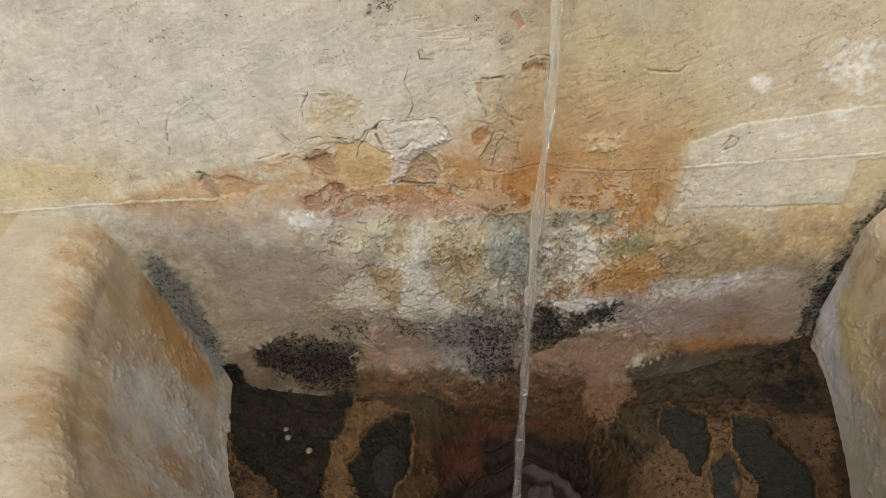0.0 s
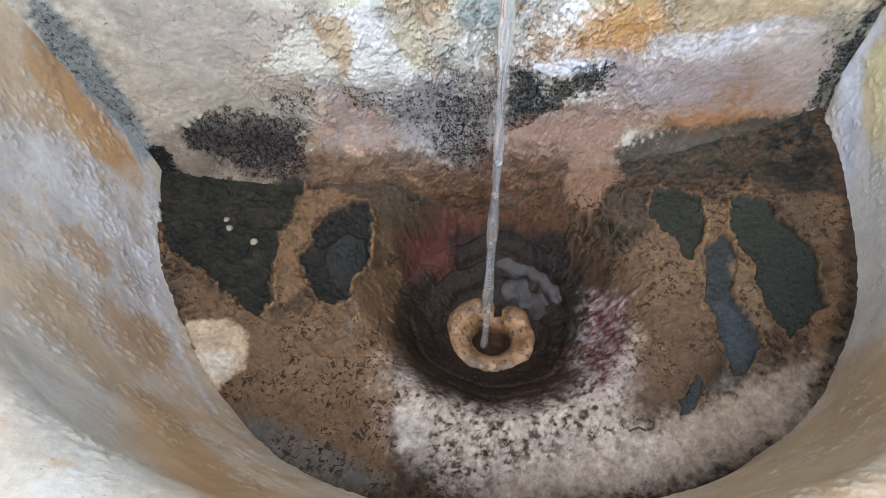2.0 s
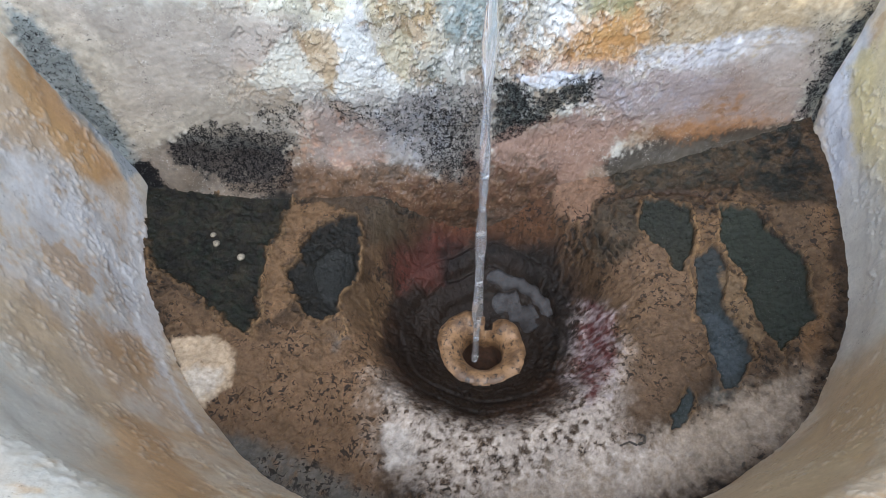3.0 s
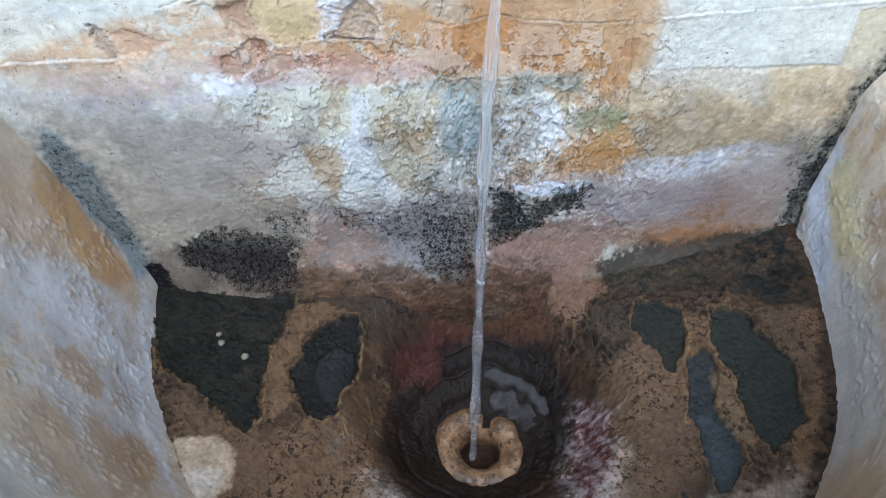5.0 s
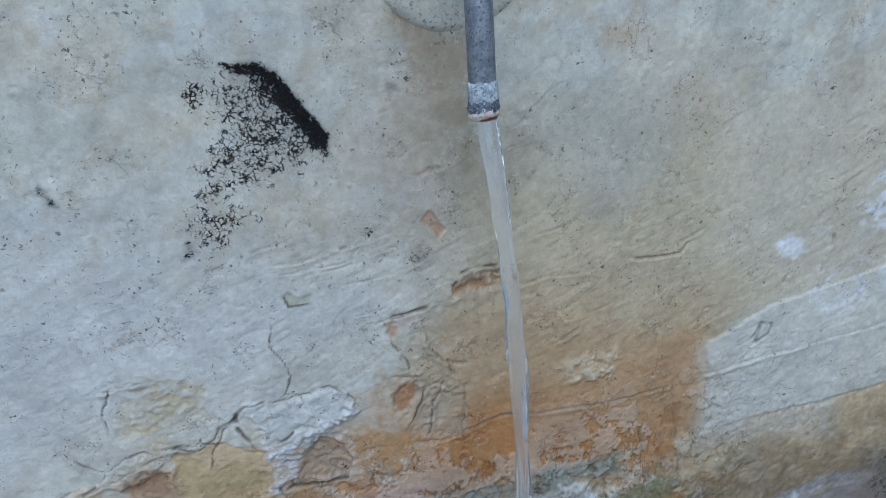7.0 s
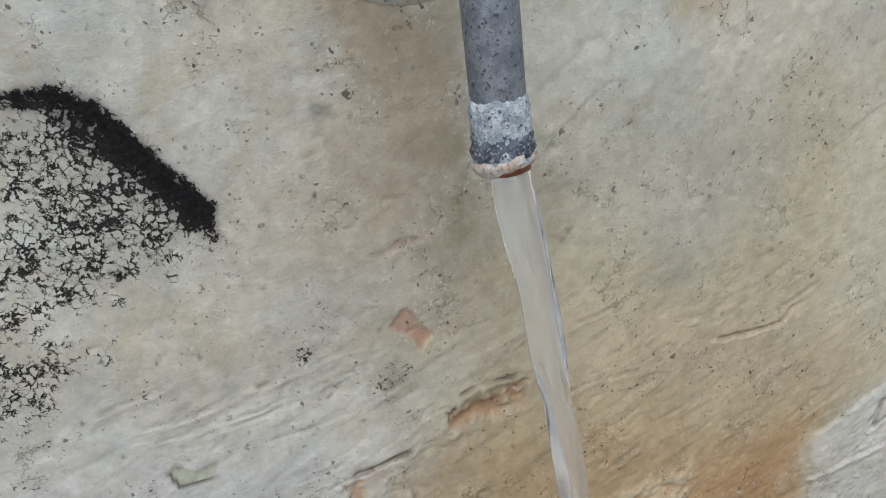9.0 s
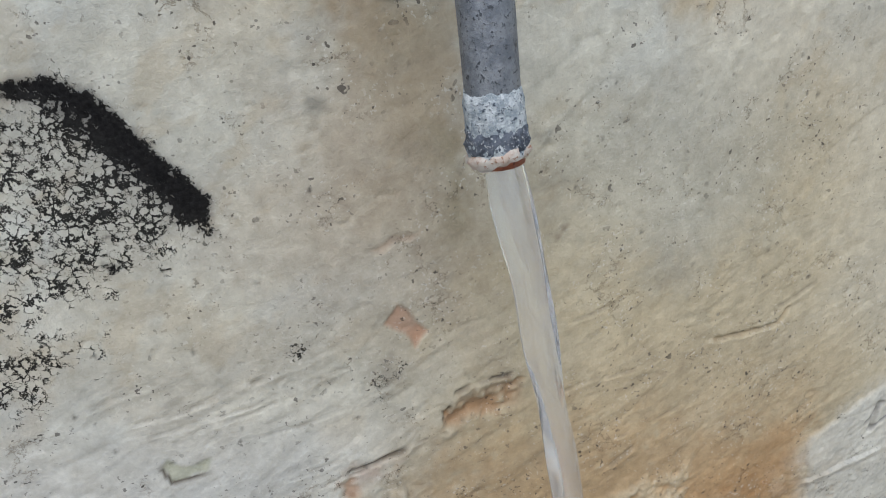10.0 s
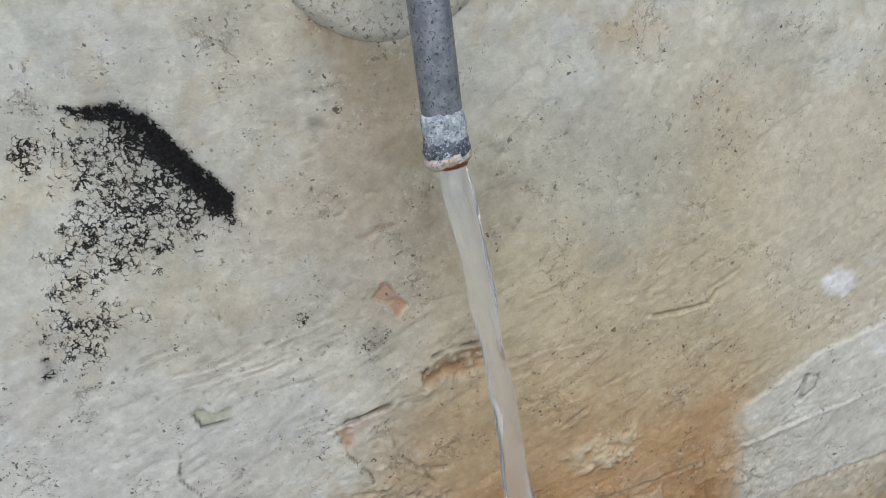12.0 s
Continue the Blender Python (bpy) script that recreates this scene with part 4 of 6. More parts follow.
# flaking coats of limewash, with thin broken edges
zone = smooth(0.47, 0.40, W.v) * smooth(0.10, 0.16, W.v) * smooth(0.34, 0.20, np.abs(W.u + 0.03))
coat = fbm(W.u * 1.2, W.v, 0.045, 6, 91, 0.72)
peel = zone * smooth(0.535, 0.55, coat)
edge = zone * smooth(0.515, 0.533, coat) * smooth(0.552, 0.538, coat)
W.rgb = W.rgb * (1 - 0.30 * peel[..., None]) + np.array((0.60, 0.57, 0.50)) * 0.30 * peel[..., None]
W.rgb *= (1 - 0.42 * edge)[..., None]
W.relief += 0.0014 * peel
bare = zone * smooth(0.57, 0.60, fbm(W.u, W.v * 1.1, 0.035, 6, 92, 0.72))
W.rgb *= 1 - bare[..., None] * np.array((0.18, 0.28, 0.38))
W.relief -= 0.0010 * bare
# crisp washed patches over the splash
W.stain([(-0.253, 0.26), (-0.235, 0.275), (-0.208, 0.278), (-0.205, 0.261), (-0.188, 0.241), (-0.179, 0.23), (-0.2, 0.227), (-0.228, 0.233), (-0.251, 0.217), (-0.273, 0.231)], (0.60, 0.58, 0.49), 0.66, soft=0.002, ragged=0.016, wob=1.0, patchy=0.22, lift=0.0008)
W.stain([(-0.153, 0.297), (-0.132, 0.298), (-0.126, 0.262), (-0.107, 0.244), (-0.093, 0.213), (-0.103, 0.181), (-0.141, 0.164), (-0.173, 0.212), (-0.161, 0.255)], (0.54, 0.54, 0.50), 0.66, soft=0.002, ragged=0.016, wob=1.0, patchy=0.22, lift=0.001)
W.stain([(-0.206, 0.294), (-0.162, 0.3), (-0.156, 0.267), (-0.175, 0.234), (-0.181, 0.204), (-0.184, 0.235), (-0.203, 0.253)], (0.40, 0.31, 0.19), 0.66, soft=0.002, ragged=0.016, wob=1.0, patchy=0.22)
W.stain([(-0.119, 0.278), (-0.085, 0.292), (-0.075, 0.259), (-0.09, 0.226), (-0.107, 0.244)], (0.42, 0.38, 0.26), 0.66, soft=0.002, ragged=0.016, wob=1.0, patchy=0.22)
W.stain([(-0.031, 0.365), (0.001, 0.371), (0.005, 0.28), (-0.016, 0.265), (-0.037, 0.274), (-0.05, 0.329)], (0.27, 0.32, 0.31), 0.66, soft=0.003, ragged=0.022, patchy=0.44, size=0.01, lift=0.001)
W.stain([(0.115, 0.326), (0.162, 0.328), (0.175, 0.316), (0.168, 0.293), (0.121, 0.303)], (0.27, 0.25, 0.13), 0.66, soft=0.002, ragged=0.016, wob=1.0, patchy=0.3)
W.stain([(0.07, 0.332), (0.093, 0.338), (0.099, 0.312), (0.116, 0.287), (0.105, 0.259), (0.081, 0.285)], (0.68, 0.68, 0.66), 0.66, soft=0.0015, ragged=0.01, patchy=0.36, size=0.012)
W.stain([(0.102, 0.292), (0.177, 0.301), (0.2, 0.275), (0.185, 0.238), (0.145, 0.236), (0.11, 0.255)], (0.44, 0.24, 0.08), 0.4, soft=0.003, ragged=0.022, patchy=0.3)
W.stain([(0.151, 0.195), (0.23, 0.218), (0.317, 0.205), (0.281, 0.159), (0.212, 0.153), (0.169, 0.175)], (0.28, 0.26, 0.29), 0.75, soft=0.004, ragged=0.022, patchy=0.3)
W.stain([(0.23, 0.142), (0.281, 0.159), (0.34, 0.203), (0.415, 0.19), (0.423, 0.141), (0.338, 0.126), (0.275, 0.119)], (0.26, 0.13, 0.055), 0.66, soft=0.006, ragged=0.022, patchy=0.34)
W.stain([(-0.206, 0.178), (-0.147, 0.179), (-0.113, 0.133), (-0.138, 0.099), (-0.185, 0.097), (-0.212, 0.129)], (0.28, 0.15, 0.10), 0.7, soft=0.005, ragged=0.022, patchy=0.4, size=0.012)
W.stain([(-0.132, 0.183), (-0.058, 0.215), (-0.036, 0.177), (-0.028, 0.118), (-0.075, 0.089), (-0.113, 0.123)], (0.25, 0.26, 0.29), 0.7, soft=0.005, ragged=0.022, patchy=0.42, size=0.012, mould=0.36)
W.stain([(0.033, 0.223), (0.048, 0.219), (0.055, 0.191), (0.074, 0.173), (0.082, 0.203), (0.125, 0.216), (0.143, 0.206), (0.115, 0.178), (0.079, 0.149), (0.05, 0.129), (0.025, 0.131)], (0.02, 0.03, 0.026), 0.66, soft=0.003, ragged=0.02, patchy=0.3, mould=0.54)
W.stain([(0.043, 0.226), (0.094, 0.229), (0.14, 0.221), (0.119, 0.21), (0.074, 0.206)], (0.62, 0.66, 0.72), 0.66, soft=0.002, ragged=0.006, patchy=0.4, size=0.01)
W.stain([(-0.387, 0.15), (-0.345, 0.172), (-0.31, 0.167), (-0.282, 0.158), (-0.232, 0.145), (-0.247, 0.09), (-0.31, 0.084), (-0.353, 0.097), (-0.386, 0.12)], (0.012, 0.012, 0.013), 0.66, soft=0.003, ragged=0.02, patchy=0.3, mould=0.54)
W.stain([(-0.234, 0.131), (-0.212, 0.124), (-0.17, 0.085), (-0.075, 0.084), (-0.06, 0.066), (-0.076, 0.045), (-0.22, 0.056), (-0.264, 0.081)], (0.12, 0.07, 0.038), 0.66, soft=0.005, ragged=0.022, patchy=0.28)
W.stain([(0.234, 0.236), (0.286, 0.263), (0.326, 0.253), (0.302, 0.232), (0.262, 0.207)], (0.46, 0.45, 0.47), 0.6, soft=0.003, ragged=0.022, patchy=0.42, size=0.012)
W.stain([(0.452, 0.285), (0.469, 0.233), (0.451, 0.198), (0.44, 0.15), (0.422, 0.18), (0.429, 0.217), (0.439, 0.252)], (0.03, 0.04, 0.038), 0.7, soft=0.004, ragged=0.022, mould=0.6)
W.stain([(-0.305, 0.381), (-0.277, 0.388), (-0.264, 0.373), (-0.285, 0.364), (-0.305, 0.368)], (0.74, 0.75, 0.78), 0.66, soft=0.002, ragged=0.008, patchy=0.35, size=0.012)
# grey and brown blotches that darken the wall low down
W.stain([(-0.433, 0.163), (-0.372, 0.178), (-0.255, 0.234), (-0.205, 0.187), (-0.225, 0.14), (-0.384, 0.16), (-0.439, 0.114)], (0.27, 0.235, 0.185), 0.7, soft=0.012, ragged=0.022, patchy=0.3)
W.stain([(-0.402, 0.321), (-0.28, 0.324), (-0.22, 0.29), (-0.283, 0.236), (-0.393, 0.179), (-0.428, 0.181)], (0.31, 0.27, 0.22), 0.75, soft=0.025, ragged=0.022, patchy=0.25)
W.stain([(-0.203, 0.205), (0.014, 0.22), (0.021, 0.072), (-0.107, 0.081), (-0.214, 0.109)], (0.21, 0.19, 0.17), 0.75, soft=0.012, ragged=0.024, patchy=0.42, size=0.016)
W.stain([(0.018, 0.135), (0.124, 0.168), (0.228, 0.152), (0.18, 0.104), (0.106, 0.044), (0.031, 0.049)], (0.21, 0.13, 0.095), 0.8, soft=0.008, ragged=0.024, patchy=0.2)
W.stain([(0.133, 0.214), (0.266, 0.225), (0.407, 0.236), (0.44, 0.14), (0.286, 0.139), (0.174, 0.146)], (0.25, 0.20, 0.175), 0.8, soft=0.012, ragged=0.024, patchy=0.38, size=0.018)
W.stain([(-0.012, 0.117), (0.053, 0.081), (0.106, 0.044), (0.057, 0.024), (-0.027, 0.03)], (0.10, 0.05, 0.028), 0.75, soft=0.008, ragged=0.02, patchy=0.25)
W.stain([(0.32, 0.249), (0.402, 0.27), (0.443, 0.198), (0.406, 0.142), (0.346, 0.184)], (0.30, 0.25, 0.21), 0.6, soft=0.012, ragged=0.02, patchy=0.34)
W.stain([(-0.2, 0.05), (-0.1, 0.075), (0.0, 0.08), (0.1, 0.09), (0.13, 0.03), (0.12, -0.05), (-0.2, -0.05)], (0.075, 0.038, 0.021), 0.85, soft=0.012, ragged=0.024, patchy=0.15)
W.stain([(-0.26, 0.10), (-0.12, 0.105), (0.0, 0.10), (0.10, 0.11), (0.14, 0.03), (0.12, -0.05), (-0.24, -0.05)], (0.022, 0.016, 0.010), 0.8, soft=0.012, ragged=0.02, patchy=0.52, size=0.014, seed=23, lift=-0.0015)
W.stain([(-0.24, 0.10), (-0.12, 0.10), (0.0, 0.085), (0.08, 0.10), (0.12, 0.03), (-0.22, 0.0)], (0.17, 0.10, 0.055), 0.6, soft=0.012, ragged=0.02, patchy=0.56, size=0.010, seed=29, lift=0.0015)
# broken edges where the limewash comes away in plates
W.crack([(-0.303, 0.464), (-0.29, 0.472), (-0.283, 0.481), (-0.269, 0.488), (-0.255, 0.491), (-0.234, 0.488), (-0.216, 0.484), (-0.206, 0.49), (-0.197, 0.5), (-0.188, 0.505), (-0.18, 0.511), (-0.163, 0.513), (-0.138, 0.511), (-0.115, 0.511), (-0.102, 0.502), (-0.098, 0.493)], width=0.0007, depth=0.0009, lip=0.0009, amount=0.75, wob=1.1)
W.crack([(-0.188, 0.505), (-0.188, 0.494), (-0.181, 0.481), (-0.175, 0.47), (-0.166, 0.471), (-0.15, 0.479)], width=0.0011, depth=0.0014, lip=0.001, amount=0.85, wob=1.0)
W.crack([(-0.205, 0.484), (-0.207, 0.466)], width=0.0007, depth=0.0009, lip=0.0009, amount=0.75, wob=1.1)
W.crack([(-0.266, 0.547), (-0.268, 0.528), (-0.268, 0.507)], width=0.0007, depth=0.0009, lip=0.0009, amount=0.75, wob=1.1)
W.crack([(-0.266, 0.547), (-0.249, 0.549), (-0.227, 0.545)], width=0.0009, depth=0.001, lip=0.0014, amount=0.4)
W.crack([(-0.147, 0.574), (-0.15, 0.555), (-0.145, 0.546), (-0.146, 0.531), (-0.15, 0.518)], width=0.0007, depth=0.0009, lip=0.0009, amount=0.75, wob=1.1)
W.crack([(-0.172, 0.428), (-0.142, 0.424), (-0.115, 0.423)], width=0.0015, depth=0.002, lip=0.0012, amount=0.85, colour=(0.03, 0.02, 0.014))
W.crack([(-0.115, 0.423), (-0.111, 0.438), (-0.118, 0.458)], width=0.0007, depth=0.0009, lip=0.0009, amount=0.75, wob=1.1)
W.crack([(-0.071, 0.482), (-0.066, 0.493), (-0.054, 0.506), (-0.049, 0.494), (-0.055, 0.477), (-0.066, 0.46)], width=0.0007, depth=0.0009, lip=0.0009, amount=0.75, wob=1.1)
W.crack([(-0.067, 0.556), (-0.068, 0.538), (-0.059, 0.515)], width=0.0007, depth=0.0009, lip=0.0009, amount=0.75, wob=1.1)
W.crack([(-0.067, 0.556), (-0.053, 0.559), (-0.033, 0.563), (-0.015, 0.562)], width=0.0009, depth=0.001, lip=0.0016, amount=0.5)
W.crack([(-0.041, 0.545), (-0.04, 0.524), (-0.029, 0.511), (-0.012, 0.506)], width=0.0009, depth=0.001, lip=0.0016, amount=0.5)
W.crack([(-0.049, 0.449), (-0.042, 0.481), (-0.034, 0.497)], width=0.0007, depth=0.0009, lip=0.0009, amount=0.75, wob=1.1)
W.stain([(-0.237, 0.479), (-0.207, 0.463), (-0.175, 0.453), (-0.177, 0.437), (-0.191, 0.422), (-0.242, 0.438), (-0.243, 0.459)], (0.50, 0.37, 0.18), 0.5, soft=0.004, ragged=0.014, patchy=0.3, lift=-0.0008)
W.stain([(-0.28, 0.456), (-0.263, 0.473), (-0.249, 0.472), (-0.243, 0.455), (-0.25, 0.441)], (0.36, 0.22, 0.13), 0.75, soft=0.003, ragged=0.008, patchy=0.25, lift=-0.0015)
W.stain([(-0.247, 0.518), (-0.232, 0.548), (-0.207, 0.534), (-0.21, 0.521), (-0.234, 0.5), (-0.258, 0.5)], (0.50, 0.40, 0.22), 0.6, soft=0.008, ragged=0.02, patchy=0.4)
W.stain([(-0.168, 0.458), (-0.145, 0.474), (-0.12, 0.481), (-0.1, 0.494), (-0.105, 0.481), (-0.135, 0.463), (-0.153, 0.433), (-0.171, 0.431)], (0.62, 0.60, 0.60), 0.75, soft=0.002, ragged=0.014, patchy=0.42, size=0.009, lift=0.0016)
W.stain([(-0.165, 0.429), (-0.142, 0.427), (-0.115, 0.425), (-0.111, 0.438), (-0.118, 0.458), (-0.129, 0.465), (-0.142, 0.45), (-0.15, 0.432)], (0.33, 0.23, 0.14), 0.75, soft=0.002, ragged=0.008, lift=-0.002)
W.stain([(-0.072, 0.482), (-0.066, 0.493), (-0.054, 0.505), (-0.057, 0.485), (-0.069, 0.474)], (0.40, 0.20, 0.09), 0.8, soft=0.002, ragged=0.006, lift=-0.0015)
W.stain([(-0.016, 0.572), (-0.002, 0.578), (0.016, 0.584), (0.018, 0.578), (0.009, 0.568), (-0.007, 0.561), (-0.014, 0.565)], (0.38, 0.22, 0.11), 0.7, soft=0.002, ragged=0.01, patchy=0.4, size=0.008, lift=-0.0016)
W.stain([(-0.067, 0.554), (-0.063, 0.553), (-0.064, 0.54), (-0.068, 0.541)], (0.42, 0.24, 0.14), 0.7, soft=0.002, ragged=0.004, lift=-0.001)
# the net of mould that spreads below the black crescent
W.stain([(-0.125, 0.75), (-0.11, 0.745), (-0.082, 0.697), (-0.089, 0.681), (-0.118, 0.673), (-0.144, 0.668), (-0.16, 0.658), (-0.171, 0.679), (-0.16, 0.703), (-0.149, 0.726), (-0.147, 0.743)], (0.3, 0.28, 0.27), 0.1, soft=0.014, mould=0.46)
W.stain([(-0.125, 0.75), (-0.11, 0.745), (-0.082, 0.697), (-0.086, 0.687), (-0.109, 0.679), (-0.132, 0.689), (-0.141, 0.711), (-0.144, 0.735)], (0.3, 0.28, 0.27), 0.1, soft=0.012, mould=0.50)
W.stain([(-0.122, 0.75), (-0.11, 0.745), (-0.082, 0.697), (-0.086, 0.689), (-0.1, 0.689), (-0.114, 0.71), (-0.123, 0.732)], (0.2, 0.19, 0.18), 0.2, soft=0.012, mould=0.60)
W.stain([(-0.164, 0.745), (-0.145, 0.751), (-0.148, 0.726), (-0.164, 0.727)], (0.4, 0.38, 0.36), 0.1, soft=0.01, mould=0.44)
W.stain([(-0.172, 0.675), (-0.134, 0.664), (-0.121, 0.654), (-0.163, 0.63), (-0.203, 0.628), (-0.182, 0.654)], (0.4, 0.38, 0.36), 0.1, soft=0.014, mould=0.41)
W.stain([(-0.258, 0.69), (-0.253, 0.691), (-0.246, 0.678), (-0.25, 0.675)], (0.3, 0.28, 0.26), 0.1, soft=0.004, mould=0.45)
# dark gap and rusty shade at the foot of the boss, with black specks round it
W.stain([(-0.031, 0.774), (-0.025, 0.772), (-0.02, 0.762), (-0.022, 0.761), (-0.029, 0.766), (-0.032, 0.77)], (0.07, 0.035, 0.02), 0.9, soft=0.002, ragged=0.004, lift=-0.004)
W.stain([(-0.035, 0.773), (-0.031, 0.772), (-0.028, 0.761), (-0.028, 0.746), (-0.033, 0.739), (-0.033, 0.753)], (0.32, 0.23, 0.13), 0.6, soft=0.006, ragged=0.01, patchy=0.4, size=0.012)
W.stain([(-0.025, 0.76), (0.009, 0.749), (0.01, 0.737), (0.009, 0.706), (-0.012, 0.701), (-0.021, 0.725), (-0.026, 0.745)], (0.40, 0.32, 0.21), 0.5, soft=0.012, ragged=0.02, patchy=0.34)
W.wet = np.maximum(W.wet, 0.6 * smooth(0.34, 0.2, W.v))

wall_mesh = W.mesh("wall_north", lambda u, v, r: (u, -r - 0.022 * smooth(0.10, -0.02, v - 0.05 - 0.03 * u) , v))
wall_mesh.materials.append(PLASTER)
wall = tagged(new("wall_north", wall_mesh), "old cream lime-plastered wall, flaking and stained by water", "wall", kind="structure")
# the body of the wall behind its plaster
bm = bmesh.new()
bmesh.ops.create_cube(bm, size=1, matrix=Matrix.Translation((0, 0.19, 0.8)) @ Matrix.Diagonal((6, 0.3, 2.6, 1)))
part("wall_body", bm, EARTH, wall)

# ---- the basin ----
basin = tagged(new("fountain_basin"), "rounded stone fountain basin, stained ochre and grey, against the wall", "fountain basin")
fx = np.arange(-0.47, 0.5, 0.0014)
fy = np.arange(-0.56, 0.006, 0.0014)
F = Sheet(*np.meshgrid(fx, fy), (0.062, 0.039, 0.022))
# lumpy lime and mud crust
F.wet[:] = 0.45
# wormy ridges of crust
worm = smooth(0.90, 0.985, ridge(F.u + 0.02 * F.wv, F.v, 0.03, 3, 64)) * smooth(0.42, 0.6, fbm(F.u, F.v, 0.07, 3, 65))
F.relief += 0.0022 * worm
F.rgb = F.rgb * (1 - 0.35 * worm[..., None]) + np.array((0.22, 0.14, 0.075)) * 0.35 * worm[..., None]
F.relief += 0.008 * fbm(F.u, F.v, 0.09, 3, 8) + 0.007 * fbm(F.u, F.v, 0.02, 5, 9, 0.7) - 0.007
F.rgb *= (0.7 + 0.6 * fbm(F.u, F.v, 0.05, 4, 33))[..., None]
F.rgb *= (0.75 + 0.5 * fbm(F.u, F.v, 0.012, 4, 66, 0.75))[..., None]
pits = smooth(0.57, 0.66, fbm(F.u, F.v, 0.006, 3, 61)) * smooth(0.35, 0.6, fbm(F.u, F.v, 0.05, 3, 62))
F.rgb *= (1 - 0.75 * pits)[..., None]
# grey bare stone, brown crust and white lime
F.stain([(0.169, -0.089), (0.263, -0.136), (0.236, -0.285), (0.177, -0.359), (0.125, -0.369), (0.14, -0.262)], (0.135, 0.087, 0.052), 0.85, soft=0.015)
F.stain([(-0.388, -0.17), (-0.28, -0.212), (-0.132, -0.18), (-0.135, -0.315), (-0.144, -0.416), (-0.221, -0.412), (-0.322, -0.323)], (0.175, 0.108, 0.06), 0.85, soft=0.02)
F.stain([(-0.322, -0.325), (-0.223, -0.363), (-0.138, -0.415), (-0.221, -0.417), (-0.299, -0.373)], (0.13, 0.125, 0.11), 0.8, soft=0.01, patchy=0.3)
F.stain([(-0.261, 0.013), (-0.06, 0.015), (-0.046, -0.019), (-0.163, -0.055), (-0.245, -0.039)], (0.06, 0.042, 0.027), 0.85, soft=0.008, patchy=0.3)
F.stain([(-0.465, 0.027), (-0.398, -0.006), (-0.348, -0.013), (-0.242, 0.002), (-0.244, -0.035), (-0.273, -0.086), (-0.276, -0.15), (-0.287, -0.211), (-0.314, -0.197), (-0.37, -0.154), (-0.409, -0.127), (-0.433, -0.04)], (0.012, 0.016, 0.011), 0.95, soft=0.004, ragged=0.012, wob=1.5, lift=-0.004, even=0.4, wet=0.2, rim=0.006)
F.crack([(-0.341, -0.016), (-0.276, 0.002)], width=0.005, depth=-0.003, lip=0, colour=(0.25, 0.15, 0.07), amount=0.8)
# the funnel turns dark brown, then near black, towards the drain
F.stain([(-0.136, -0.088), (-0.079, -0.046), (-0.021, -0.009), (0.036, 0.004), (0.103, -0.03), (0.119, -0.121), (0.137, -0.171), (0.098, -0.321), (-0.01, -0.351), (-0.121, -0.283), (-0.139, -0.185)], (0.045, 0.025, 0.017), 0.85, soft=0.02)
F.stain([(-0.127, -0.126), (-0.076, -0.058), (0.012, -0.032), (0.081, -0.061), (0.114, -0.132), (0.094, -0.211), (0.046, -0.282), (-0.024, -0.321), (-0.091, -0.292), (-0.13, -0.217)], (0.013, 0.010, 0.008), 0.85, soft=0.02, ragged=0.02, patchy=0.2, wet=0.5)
F.stain([(-0.117, -0.082), (-0.054, -0.032), (-0.012, -0.012), (-0.005, -0.025), (-0.05, -0.076), (-0.115, -0.109)], (0.085, 0.028, 0.02), 0.75, soft=0.012, patchy=0.25)
F.stain([(-0.06, 0.006), (0.097, -0.002), (0.102, -0.063), (0.011, -0.035), (-0.063, -0.027)], (0.1, 0.042, 0.019), 0.7, soft=0.012, patchy=0.3)
F.stain([(0.18, 0.027), (0.303, 0.031), (0.427, 0.006), (0.418, -0.083), (0.431, -0.134), (0.38, -0.11), (0.321, -0.075), (0.216, -0.061), (0.18, -0.032)], (0.015, 0.016, 0.012), 0.92, soft=0.006, ragged=0.02, patchy=0.42, size=0.015, lift=-0.001, wet=0.25)
F.stain([(0.345, 0.019), (0.43, 0.001), (0.408, -0.106), (0.375, -0.104), (0.352, -0.037)], (0.012, 0.014, 0.012), 0.95, soft=0.006, patchy=0.2, wet=0.2)
F.stain([(0.106, 0.007), (0.165, 0.03), (0.185, 0.007), (0.166, -0.052), (0.145, -0.076), (0.116, -0.039)], (0.19, 0.115, 0.078), 0.85, soft=0.006)
F.stain([(0.246, -0.315), (0.278, -0.293), (0.248, -0.349), (0.213, -0.344)], (0.1, 0.1, 0.09), 0.7, soft=0.008, wet=0.8)
F.stain([(-0.018, -0.411), (0.121, -0.386), (0.242, -0.348), (0.342, -0.322), (0.303, -0.388), (0.194, -0.427), (0.042, -0.446), (-0.051, -0.438)], (0.46, 0.37, 0.28), 0.85, wet=0.8, soft=0.02, ragged=0.024, patchy=0.2)
F.stain([(-0.14, -0.269), (-0.096, -0.305), (-0.027, -0.334), (0.06, -0.325), (0.144, -0.266), (0.123, -0.366), (0.181, -0.392), (0.116, -0.433), (-0.079, -0.424), (-0.143, -0.361)], (0.66, 0.57, 0.49), 0.85, wet=0.8, soft=0.03, ragged=0.03, patchy=0.45, size=0.006)
F.stain([(-0.142, -0.328), (-0.11, -0.337), (-0.1, -0.377), (-0.131, -0.381)], (0.6, 0.54, 0.48), 0.85, wet=0.8, soft=0.005, patchy=0.3)
F.stain([(0.107, -0.16), (0.157, -0.187), (0.129, -0.333), (0.07, -0.335)], (0.44, 0.38, 0.36), 0.7, soft=0.012, patchy=0.55, size=0.008)
